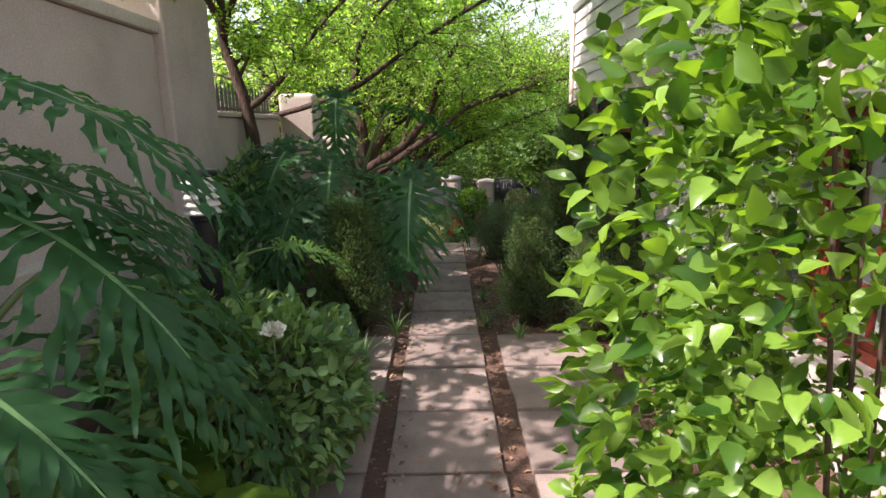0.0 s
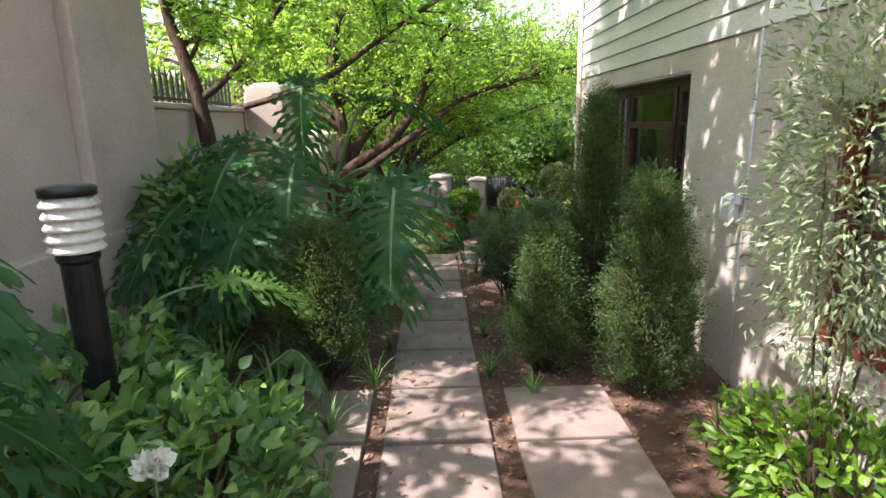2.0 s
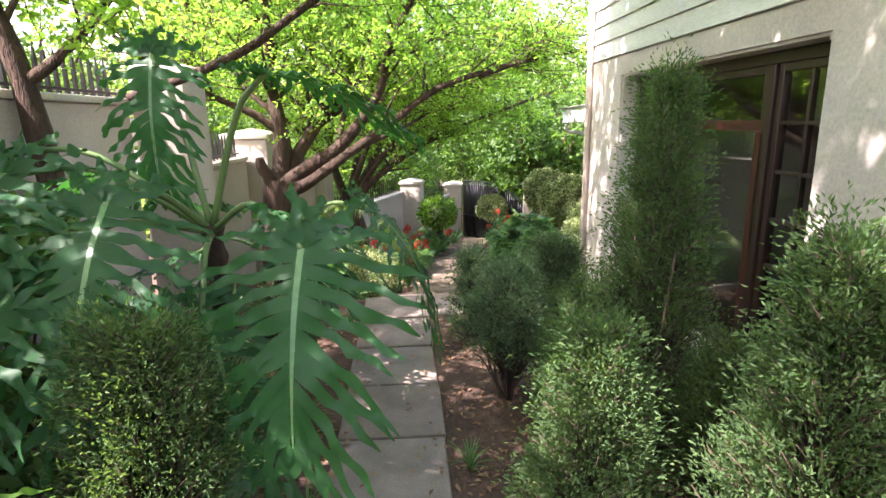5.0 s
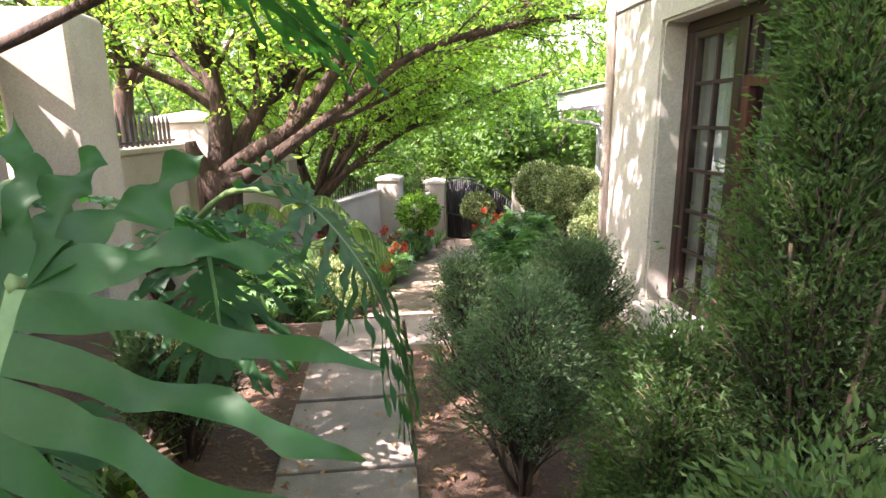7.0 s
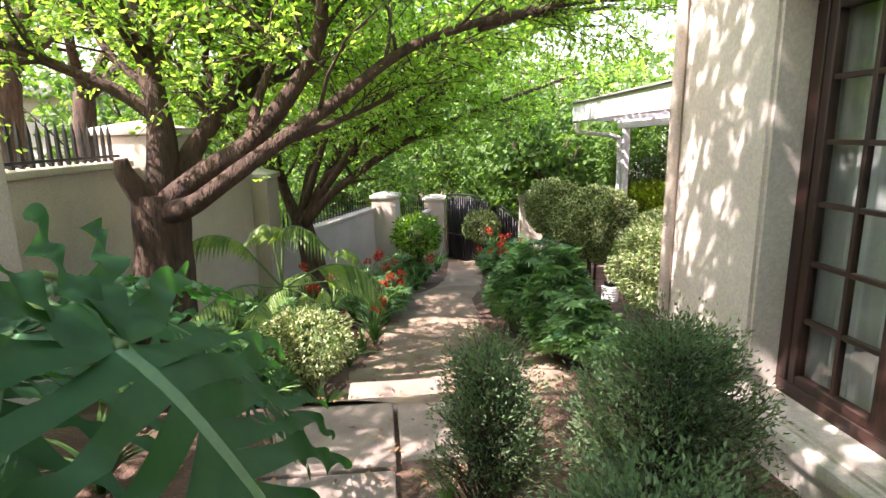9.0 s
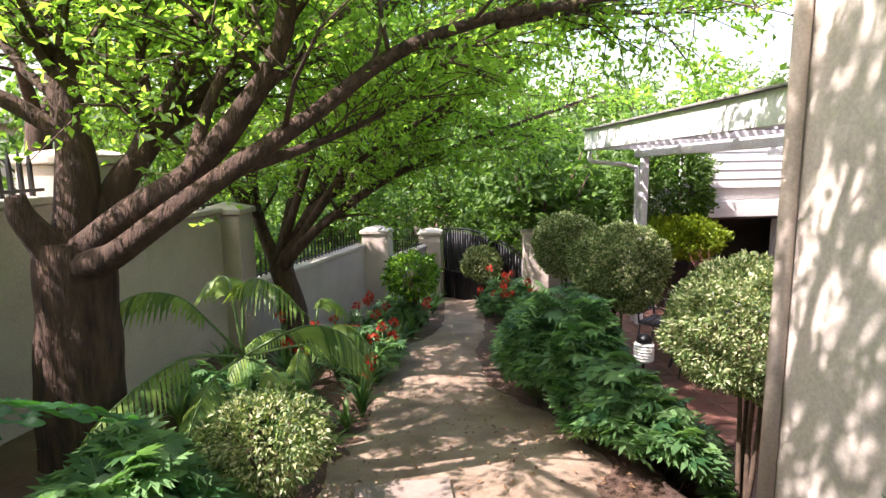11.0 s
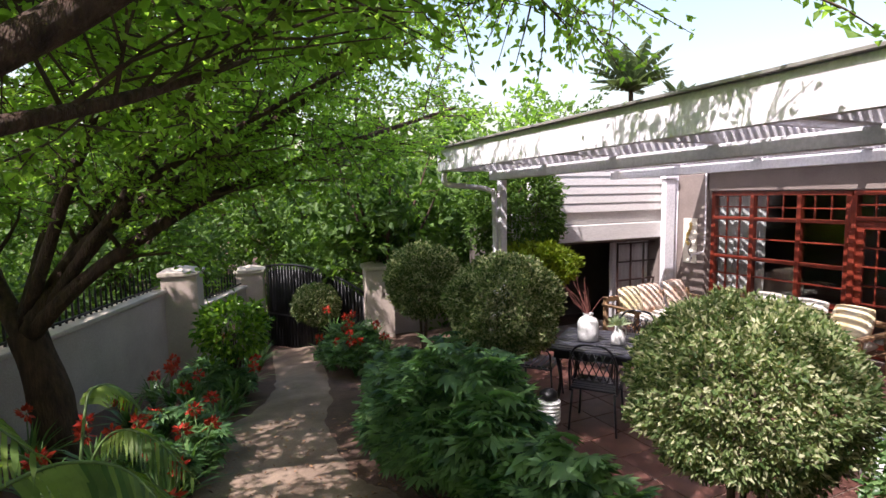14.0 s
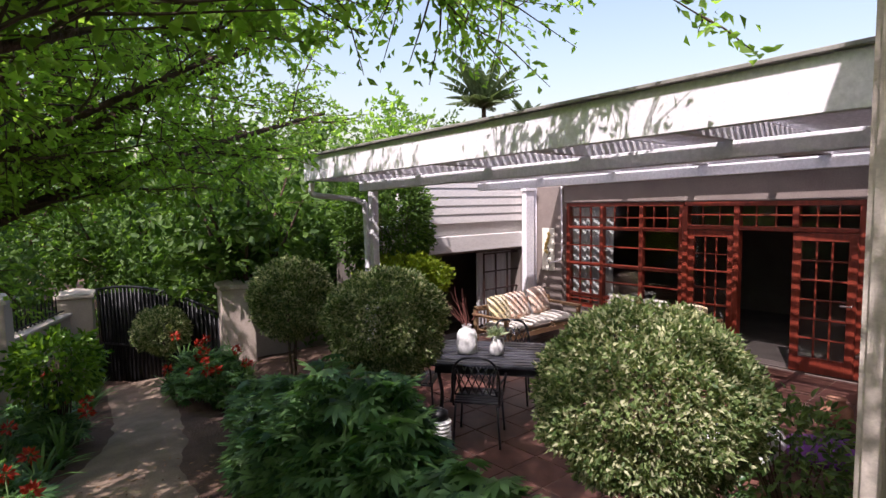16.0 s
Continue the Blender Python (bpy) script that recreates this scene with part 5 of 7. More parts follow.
def loose_shrub(name, x, y, z, rx, ry, rz, n, mat, ln, wd, label, seed, broad=True, lump=0.3, inner=0.45, base=None, group="", stems=14, flare=0.45):
    p, d = ball_points(n, seed, rx, ry, rz, lump, inner, 2.6)
    g = ground_z(x, y) if base is None else base
    root = thing(name, [], label, "shrub", group, at=(x, y, g))
    q = p + np.array([x, y, z])
    q[:, 2] = np.maximum(q[:, 2], g + 0.03)
    part(root, "foliage", leaf_cloud("foliage", q, d + np.array([0, 0, -0.1]), mat, ln, wd, 0.35, broad, 0.6, 0.35), kind="stuff")
    part(root, "stems", stems_mesh((x, y, g - 0.02), (x, y, z + rz * 0.3), stems, seed, 0.008, (rx + ry) * flare))
    return root


loose_shrub("hedge_shrub", 0.81, 0.84, 1.3, 0.62, 0.46, 1.5, 13000, M["hedge_leaf"], 0.050, 0.033, "sunlit glossy green broad-leaved shrub by the slabs", 51, lump=0.12, inner=0.25, stems=7, flare=0.2)
loose_shrub("rose_bush", -1.0, 2.75, 0.32, 0.56, 0.8, 0.5, 2600, M["bed_leaf"], 0.085, 0.05, "low dark green rose bush with a white bloom", 52)
loose_shrub("bed_shrub", -1.6, 3.3, 0.45, 0.5, 0.7, 0.45, 1300, M["bed_leaf"], 0.10, 0.055, "dark green leafy shrub in the shaded bed", 53)
loose_shrub("bed_shrub", -1.15, 2.45, 0.55, 0.34, 0.34, 0.42, 900, M["bed_leaf"], 0.085, 0.045, "dark green leafy shrub in the shaded bed", 72)
loose_shrub("bed_shrub", -1.35, 1.6, 0.25, 0.55, 0.6, 0.35, 1200, M["bed_leaf"], 0.09, 0.05, "dark green leafy shrub in the shaded bed", 54)
loose_shrub("bed_shrub", 1.65, 3.05, 0.2, 0.42, 0.62, 0.28, 1600, M["hedge_leaf"], 0.07, 0.04, "fresh green low shrub below the window", 55)
loose_shrub("bed_shrub", -1.75, 5.3, 0.75, 0.42, 0.7, 0.75, 1800, M["bed_leaf"], 0.11, 0.05, "dark green leafy shrub against the wall", 56)
loose_shrub("olive_tree", 1.72, 3.25, 1.45, 0.36, 0.5, 0.98, 4200, M["olive_leaf"], 0.055, 0.015, "young olive tree with thin silvery leaves", 57, broad=False, inner=0.15, lump=0.5, stems=5, flare=0.3)
loose_shrub("round_shrub", 0.80, 14.75, -0.24, 0.42, 0.42, 0.36, 1500, M["hedge_leaf"], 0.085, 0.05, "round bright green leafy shrub before the pier", 35, lump=0.3, inner=0.4, flare=0.2)
loose_shrub("wall_shrub", 5.0, 14.95, 1.0, 0.85, 0.3, 0.9, 8000, M["wood_leaf"], 0.085, 0.04, "dark leafy shrub against the end wall", 59, broad=False, lump=0.4, base=PATIO_Z - 0.1)
loose_shrub("pittosporum", -0.33, 9.42, -0.08, 0.36, 0.36, 0.27, 5200, M["varieg_leaf"], 0.036, 0.018, "low variegated shrub at the path edge", 58, False)


# ---- lobed leaves ----
LOBE_PROFILE = ((0.20, 0.52, 0.52), (0.30, 0.30, 0.36), (0.38, 0.58, 0.24), (0.46, 0.20, 0.26), (0.55, 0.20, 0.66), (0.62, 0.56, 0.18), (0.70, 0.16, 0.22), (0.78, 0.18, 0.50), (0.85, 0.34, 0.12), (0.92, 0.13, 0.12))


def lobed_leaf(length, width, lobes, seed, sag=0.35, fold=0.25):
    """Verts and faces of a blade cut into long wavy lobes along +y, tip drooping; stem joins at the origin."""
    r = random.Random(seed)
    V, F = [], []
    half = width * 0.5

    def put(x, y, lift=0.0):
        u, q = y / length, abs(x) / half
        z = -sag * length * u * abs(u) - sag * 0.5 * half * q * q + fold * 0.16 * abs(x)
        z += 0.020 * length * math.sin(y / length * 21 + seed) * min(1.0, q * 2) + lift
        V.append((x, y, z))
        return len(V) - 1

    rib = []
    for i in range(lobes + 1):
        u = i / lobes
        w = width * 0.012 * (1.3 - u)
        rib.append((put(-w, u * length * 0.93), put(w, u * length * 0.93)))
    for i in range(lobes):
        F.append((rib[i][0], rib[i][1], rib[i + 1][1], rib[i + 1][0]))
    for sgn, side in ((0, -1), (1, 1)):
        for k in range(-3, lobes):
            u = max(0.0, (k + 0.5) / lobes)
            ang = radians((166, 138, 112)[k + 3] + r.uniform(-4, 4)) if k < 0 else radians(90 - 62 * u + r.uniform(-5, 5))
            reach = half * (0.62 + 0.12 * (k + 3) if k < 0 else (1.0 - 0.62 * u ** 1.5)) * r.uniform(0.92, 1.08) / max(0.72, math.sin(min(ang, 1.57)))
            ax = Vector((side * math.sin(ang), math.cos(ang)))
            nx = Vector((-ax.y, ax.x)) * side
            gap = length * 0.93 / lobes
            wd = gap * (1.5 if k < 0 else 1.0)
            y0 = u * length * 0.93
            i0 = max(0, k)
            lo, hi = (rib[i0][sgn], rib[i0 + 1][sgn]) if k >= 0 else (rib[0][sgn], rib[0][sgn])
            mid = put(side * width * 0.012, y0) if k >= 0 else rib[0][sgn]
            prev = (lo, mid, hi)
            bend = r.uniform(0.0, 0.26)
            for n, (t, a, b) in enumerate(LOBE_PROFILE):
                c = Vector((0, y0)) + ax * reach * (t + r.uniform(-0.02, 0.02)) + Vector((0, 1)) * bend * reach * t * t
                swap = (n + k) % 2 == 0
                wl, wr = (a, b) if swap else (b, a)
                if k < 0:
                    wl, wr = wl * 0.95, wr * 0.95
                wl, wr = wl * wd * r.uniform(0.7, 1.25), wr * wd * r.uniform(0.7, 1.25)
                p, q = c - nx * wl, c + nx * wr
                wave = 0.30 * wd * math.sin(n * 1.9 + k * 1.3 + seed)
                row = (put(p.x, p.y, wave), put(c.x, c.y, -0.05 * wd), put(q.x, q.y, -wave))
                for j in range(2):
                    f = (prev[j], prev[j + 1], row[j + 1], row[j])
                    f = tuple(dict.fromkeys(f))
                    if len(f) > 2:
                        F.append(f[::-1] if side > 0 else f)
                prev = row
            c = Vector((0, y0)) + ax * reach + Vector((0, 1)) * bend * reach
            tip = put(c.x, c.y)
            for j in range(2):
                F.append((tip, prev[j + 1], prev[j]) if side > 0 else (prev[j], prev[j + 1], tip))
    a, b = rib[lobes]
    m0, m1, tip = put(-width * 0.05, length * 0.98), put(width * 0.05, length * 0.98), put(0, length * 1.1)
    F += [(a, b, m1, m0), (m0, m1, tip)]
    return V, F


def lobed_plant(label, base, leaves, mat, group="", name="philodendron", petiole=0.012, lobes=12, trunk=None):
    """leaves: (joint x, y, z, heading degrees, pitch degrees, length, width, roll degrees)."""
    root = thing(name, [], label, "plant", group, at=base)
    stems = []
    for i, (x, y, z, head, pit, ln, wd, rl) in enumerate(leaves):
        V, F = lobed_leaf(ln, wd, lobes, i * 7 + int(abs(x) * 100))
        m = pose(x, y, z, pit, rl, head)
        me = mesh_from("leaf", [m @ Vector(v) for v in V], F, mat, True)
        me.materials.append(M["midrib"])
        for k in range(lobes):
            me.polygons[k].material_index = 1
        sub = part(root, "leaf", me).modifiers.new("smooth_blade", "SUBSURF")
        sub.levels = sub.render_levels = 1
        b = Vector(trunk or base)
        j = Vector((x, y, z))
        mid = b.lerp(j, 0.55) + Vector((0, 0, 0.28 * (j - b).length * 0.6))
        stems.append((smooth_line([b, mid, j], 5), [petiole * (1.5 - 0.6 * k / 10) for k in range(11)]))
    part(root, "petioles", tubes_mesh("petioles", stems, M["stem_green"], 6))
    if trunk:
        b, c = Vector(base), Vector(trunk)
        line = smooth_line([b - Vector((0, 0, 0.05)), b.lerp(c, 0.4) + Vector((0.05, 0.03, 0)), b.lerp(c, 0.75) + Vector((0.03, -0.03, 0)), c + Vector((0, 0, 0.04))], 6)
        part(root, "trunk", tubes_mesh("trunk", [(line, [0.055 + 0.012 * math.sin(k * 2.2) for k in range(len(line))])], M["bark"], 10), "scarred brown trunk")
    return root


lobed_plant("large philodendron with broad deeply lobed dark leaves", (-0.98, 5.85, -0.02), [
    (-0.27, 4.92, 1.26, 172, -52, 0.72, 0.92, 0), (-0.42, 5.25, 1.90, -58, -4, 0.62, 0.60, 0), (-1.04, 5.71, 2.02, 178, -66, 0.64, 0.56, 0),
    (-1.45, 5.2, 1.52, 165, -32, 0.80, 0.95, 0), (-1.62, 5.5, 1.60, 120, -12, 0.7, 0.8, 0), (-1.0, 5.05, 1.42, -178, -38, 0.72, 0.85, 0), (-0.9, 6.1, 1.25, -40, -5, 0.7, 0.7, 0),
    (-1.5, 6.2, 1.45, 60, 0, 0.7, 0.7, 0), (-0.75, 5.2, 0.95, -150, -22, 0.7, 0.8, 0), (-1.25, 4.85, 1.15, 160, -35, 0.7, 0.85, 0), (-1.75, 4.9, 1.2, 150, -30, 0.7, 0.8, 0)], M["philo_leaf"], "philodendrons", trunk=(-0.82, 5.62, 1.20))
lobed_plant("philodendron with broad lobed leaves hanging over the slabs", (-0.95, 6.75, -0.02), [
    (-0.05, 6.08, 1.20, -97, -42, 0.62, 0.98, -6), (-0.62, 6.75, 1.0, -160, -16, 0.7, 0.8, 0), (-0.9, 7.6, 0.9, -20, 0, 0.7, 0.7, 0), (-1.4, 6.9, 0.8, 100, -5, 0.7, 0.7, 0), (-0.50, 7.1, 0.95, -80, -28, 0.6, 0.7, 0)], M["philo_leaf"], "philodendrons", trunk=(-0.80, 6.65, 0.85))
lobed_plant("philodendron with drooping glossy lobed leaves by the wall", (-1.7, 1.5, 0.0), [
    (-1.36, 1.75, 1.90, -88, -12, 0.66, 0.72, 0), (-1.22, 1.55, 1.50, -95, -24, 0.66, 0.85, 0), (-1.5, 1.6, 1.66, -75, -6, 0.66, 0.7, 0), (-1.30, 1.25, 1.22, -100, -18, 0.62, 0.8, 0), (-1.25, 2.05, 1.30, -60, -26, 0.6, 0.75, 0), (-1.45, 2.1, 1.62, -70, -20, 0.62, 0.8, 0), (-1.05, 1.9, 0.98, -80, -30, 0.55, 0.72, 0), (-1.8, 1.2, 1.5, 100, -8, 0.7, 0.66, 0)], M["philo_leaf"], "philodendrons", trunk=(-1.68, 1.52, 0.75))
lobed_plant("single young lobed leaf on a long stalk, sunlight in its brighter green", (-1.9, 3.6, 0.35), [(-1.13, 3.96, 0.90, -68, -8, 0.44, 0.50, 14)], M["philo_sunlit"], "philodendrons", petiole=0.008)


def fingered_leaf(size, seed):
    """A small leaf cut into narrow fingers that fan out from the stalk."""
    r = random.Random(seed)
    V, F = [(0, 0, 0)], []
    for k in range(9):
        a = math.radians(-118 + 236 * k / 8 + r.uniform(-5, 5))
        ln = size * (0.62 + 0.38 * math.cos(a * 0.7)) * r.uniform(0.88, 1.08)
        w = 0.25
        o = len(V)
        for da, q in ((-w, 0.6), (w, 0.6), (0, 1.0)):
            V.append((math.sin(a + da) * ln * q, math.cos(a + da) * ln * q, -0.28 * size * q * q + 0.02 * size * (1 if da else -1)))
        F.append((0, o + 1, o + 2, o))
    return V, F


def small_lobed_clump(label, cx, cy, rx, ry, h, n, seed, size=0.115, mat="clump_leaf", turn=None):
    """A dense mound of small lobed leaves, one mesh."""
    r = random.Random(seed)
    base = ground_z(cx, cy)
    V, F, stems = [], [], []
    for i in range(n):
        a = r.uniform(0, 6.283)
        k = r.uniform(0.1, 1) ** 0.5
        x, y = cx + math.cos(a) * rx * k, cy + math.sin(a) * ry * k
        z = ground_z(x, y) + h * (1 - 0.6 * k * k) * r.uniform(0.55, 1.05) + 0.08
        s = size * r.uniform(0.75, 1.25)
        v, f = fingered_leaf(s, seed + i)
        m = pose(x, y, z + 0.10 * math.sin(x * 9 + seed) * math.sin(y * 8), r.uniform(-25, 50), r.uniform(-25, 25), math.degrees(a) - 90 + r.uniform(-80, 80))
        o = len(V)
        V += [m @ Vector(q) for q in v]
        F += [tuple(j + o for j in q) for q in f]
        if i % 8 == 0:
            stems.append(([(cx + (x - cx) * 0.5, cy + (y - cy) * 0.5, ground_z(x, y)), (cx + (x - cx) * 0.8, cy + (y - cy) * 0.8, (z + base) / 2 + 0.05), (x, y, z)], [0.005, 0.004, 0.003]))
    root = thing("lobed_leaf_clump", [], label, "plant", at=(cx, cy, base))
    part(root, "foliage", mesh_from("foliage", V, F, M[mat], True), kind="stuff")
    part(root, "petioles", tubes_mesh("petioles", stems, M["stem_green"], 4), kind="stuff")


small_lobed_clump("mound of small glossy lobed leaves beside the path", 2.06, 11.4, 0.56, 1.2, 1.08, 1900, 61, 0.125)
small_lobed_clump("mound of small glossy lobed leaves beside the patio", 2.25, 10.2, 0.6, 0.85, 0.58, 1100, 62, 0.13)
small_lobed_clump("mound of small glossy lobed leaves beside the path", 2.5, 13.0, 0.55, 0.8, 0.7, 600, 63)
small_lobed_clump("mound of small lobed leaves below the fern palm", -0.85, 9.05, 0.42, 0.55, 0.5, 420, 64)
small_lobed_clump("mound of small lobed leaves below the fern palm", -0.75, 10.9, 0.5, 0.55, 0.42, 380, 65)
small_lobed_clump("low dark leafy mound among the flowers", 0.15, 13.0, 0.4, 0.7, 0.38, 420, 66)
small_lobed_clump("low dark leafy mound among the flowers", 0.6, 15.0, 0.4, 0.8, 0.4, 420, 67)
small_lobed_clump("low dark leafy mound among the flowers", 2.5, 15.6, 0.45, 0.9, 0.45, 420, 68)


# ---- fronds, flowers and tufts ----
def frond(V, F, pts, width, n, droop, seed):
    """A feather leaf: drooping leaflets on both sides of an arching rib."""
    r = random.Random(seed)
    line = smooth_line(pts, 6)
    for i in range(n):
        u = (i + 1) / n
        k = min(len(line) - 2, int(u * (len(line) - 1)))
        p = line[k].lerp(line[k + 1], u * (len(line) - 1) - k if k < len(line) - 2 else 0.9)
        d = (line[k + 1] - line[k]).normalized()
        s = d.cross(Vector((0, 0, 1))).normalized()
        ln = width * (math.sin(math.pi * min(1, 0.15 + u * 0.85)) ** 0.6 + 0.15) * r.uniform(0.85, 1.1)
        for sg in (-1, 1):
            out = (s * sg + d * 0.75 + Vector((0, 0, -0.1))).normalized()
            w = 0.010 + 0.004 * r.random()
            m = p + out * ln * 0.5 + Vector((0, 0, -droop * ln * 0.18))
            t = p + out * ln * 0.95 + Vector((0, 0, -droop * ln * 0.75))
            o = len(V)
            V += [p + d * w, p - d * w, m - d * w * 1.3, m + d * w * 1.3, t]
            F += [(o, o + 1, o + 2, o + 3), (o + 3, o + 2, o + 4)]
    return line


def frond_plant(name, label, base, fronds, mat, width=0.17, droop=1.0, seed=1, n=42):
    root = thing(name, [], label, "plant", at=base)
    stems = []
    for i, pts in enumerate(fronds):
        V, F = [], []
        bare = pts[0]
        line = frond(V, F, pts[1:], width, n, droop, seed + i)
        part(root, "frond", mesh_from("frond", V, F, mat, True))
        full = smooth_line([bare] + list(pts[1:]), 5)
        stems.append((full, [0.010 * (1.1 - 0.9 * k / len(full)) + 0.001 for k in range(len(full))]))
    part(root, "ribs", tubes_mesh("ribs", stems, M["stem_green"], 5))
    return root


J = (-0.66, 10.3, 0.12)
frond_plant("fern_palm", "feathery fern-like palm with arching yellow-green fronds", (-0.66, 10.35, ground_z(-0.66, 10.35)), [
    [J, (-0.85, 10.2, 0.42), (-1.0, 10.1, 0.62), (-1.22, 9.95, 0.66), (-1.5, 9.8, 0.44)],
    [J, (-0.62, 10.25, 0.55), (-0.58, 10.2, 0.68), (-0.4, 10.05, 0.70), (-0.18, 9.95, 0.52)],
    [J, (-0.72, 10.35, 0.55), (-0.75, 10.4, 0.66), (-0.85, 10.5, 0.66), (-1.0, 10.6, 0.52)],
    [J, (-0.9, 9.95, 0.25), (-1.05, 9.7, 0.22), (-1.2, 9.45, 0.10), (-1.3, 9.25, -0.10)],
    [J, (-0.35, 10.3, 0.28), (-0.15, 10.3, 0.32), (0.05, 10.25, 0.26), (0.2, 10.2, 0.05)],
    [J, (-0.45, 10.0, 0.15), (-0.32, 9.8, 0.12), (-0.2, 9.55, 0.0), (-0.1, 9.4, -0.2)],
    [J, (-0.75, 9.95, 0.12), (-0.78, 9.7, 0.05), (-0.8, 9.5, -0.08), (-0.82, 9.35, -0.25)],
    [J, (-0.3, 10.55, 0.10), (-0.1, 10.7, 0.06), (0.08, 10.8, -0.06), (0.2, 10.9, -0.25)]], M["fern_leaf"], 0.19, 1.1, 3, 25)
K = (-0.35, 11.6, -0.45)
frond_plant("fern_palm", "low feathery fern-like palm among the flowers", (-0.35, 11.6, ground_z(-0.35, 11.6)), [
    [K, (-0.2, 11.5, -0.1), (-0.05, 11.4, 0.0), (0.12, 11.3, -0.08), (0.28, 11.2, -0.28)],
    [K, (-0.55, 11.4, -0.05), (-0.7, 11.2, 0.0), (-0.85, 11.0, -0.1), (-0.95, 10.85, -0.3)],
    [K, (-0.3, 11.8, 0.05), (-0.25, 11.95, 0.12), (-0.15, 12.1, 0.05), (-0.05, 12.2, -0.15)],
    [K, (-0.4, 11.2, -0.15), (-0.4, 11.0, -0.2), (-0.4, 10.8, -0.3), (-0.4, 10.65, -0.45)]], M["fern_leaf"], 0.16, 1.0, 9, 22)
Q = (-1.25, 4.1, 0.12)
frond_plant("fern", "dark drooping fern in the shaded bed", (-1.25, 4.1, ground_z(-1.25, 4.1)), [
    [Q, (-1.1, 3.8, 0.32), (-0.98, 3.6, 0.36), (-0.85, 3.4, 0.28), (-0.75, 3.25, 0.12)],
    [Q, (-1.3, 3.8, 0.35), (-1.4, 3.55, 0.42), (-1.5, 3.3, 0.36), (-1.6, 3.1, 0.2)],
    [Q, (-1.0, 4.2, 0.3), (-0.9, 4.3, 0.34), (-0.78, 4.2, 0.28), (-0.68, 4.1, 0.12)],
    [Q, (-1.4, 4.2, 0.4), (-1.6, 4.3, 0.46), (-1.8, 4.2, 0.4), (-1.95, 4.1, 0.25)],
    [Q, (-1.2, 3.6, 0.25), (-1.15, 3.35, 0.28), (-1.1, 3.1, 0.22), (-1.05, 2.95, 0.1)]], M["strap_leaf"], 0.12, 0.8, 14, 24)
K2 = (-1.2, 6.3, 0.1)
frond_plant("fern", "green drooping fern beside the slabs", (-1.2, 6.3, ground_z(-1.2, 6.3)), [
    [K2, (-1.0, 6.0, 0.5), (-0.85, 5.8, 0.56), (-0.7, 5.6, 0.46), (-0.6, 5.45, 0.28)],
    [K2, (-1.2, 5.9, 0.55), (-1.2, 5.65, 0.62), (-1.2, 5.4, 0.52), (-1.2, 5.2, 0.3)],
    [K2, (-1.5, 6.0, 0.5), (-1.6, 5.8, 0.55), (-1.75, 5.6, 0.45), (-1.85, 5.45, 0.25)]], M["bed_leaf"], 0.14, 0.8, 24, 24)


def tuft(name, label, x, y, n, length, width, seed, mat, z=None, cat="grass", group="", flowers=0, spread=0.9):
    """Arching strap leaves from one crown, with flower heads on stalks where it blooms."""
    r = random.Random(seed)
    g = ground_z(x, y) if z is None else z
    V, F = [], []
    for i in range(n):
        a = r.uniform(0, 6.283)
        s = Vector((-math.sin(a), math.cos(a), 0))
        h = length * r.uniform(0.6, 1.1)
        lean = r.uniform(0.25, 1.0) * spread
        o = len(V)
        for k in range(5):
            t = k / 4
            p = Vector((x, y, g)) + Vector((math.cos(a), math.sin(a), 0)) * (h * lean * t * (0.35 + 0.65 * t)) + Vector((0, 0, h * (t * 1.1 - 0.75 * lean * t * t)))
            w = width * (1 - t) ** 0.5 * 0.5 + 0.0008
            V += [p - s * w, p + s * w]
        F += [(o + 2 * k, o + 2 * k + 1, o + 2 * k + 3, o + 2 * k + 2) for k in range(4)]
    root = thing(name, [], label, cat, group, at=(x, y, g))
    part(root, "leaves", mesh_from("leaves", V, F, mat, True))
    if flowers:
        P, D, st = [], [], []
        for i in range(flowers):
            a = r.uniform(0, 6.283)
            c = Vector((x + math.cos(a) * 0.13 * r.random() * 2, y + math.sin(a) * 0.13 * r.random() * 2, g + length * r.uniform(0.75, 1.15)))
            st.append(([Vector((x, y, g)), c], [0.007, 0.006]))
            for k in range(34):
                d = Vector((r.gauss(0, 1), r.gauss(0, 1), r.gauss(0.2, 0.8))).normalized()
                P.append(tuple(c + d * 0.025))
                D.append(tuple(d))
        part(root, "flower_heads", leaf_cloud("flower_heads", P, D, M["flower_red"], 0.062, 0.03, -0.3, spread=0.2), "orange-red flower heads", "stuff")
        part(root, "stalks", tubes_mesh("stalks", st, M["stem_green"], 5))
    return root


rc = random.Random(77)
spots = [(0.10, 12.0), (-0.2, 12.6), (0.35, 12.9), (0.05, 13.4), (0.55, 13.6), (0.75, 14.2), (0.3, 14.3), (0.95, 14.9), (0.55, 15.2), (1.05, 15.6), (-0.25, 13.9), (-0.1, 15.0), (1.3, 16.6), (1.45, 17.4), (0.6, 16.2), (2.5, 15.8), (2.75, 16.6), (2.35, 14.9), (2.9, 15.3), (2.6, 17.0), (3.1, 16.3), (-0.5, 12.1), (0.12, 11.3), (-0.05, 12.75), (0.25, 12.45), (0.3, 13.7), (-0.45, 13.0), (0.6, 14.7), (0.1, 14.7), (0.8, 15.3), (2.4, 15.4), (2.2, 16.1), (2.7, 14.6), (0.85, 16.6), (1.15, 17.3), (-0.75, 12.5), (-0.9, 13.1), (2.55, 16.3), (2.9, 17.3)]
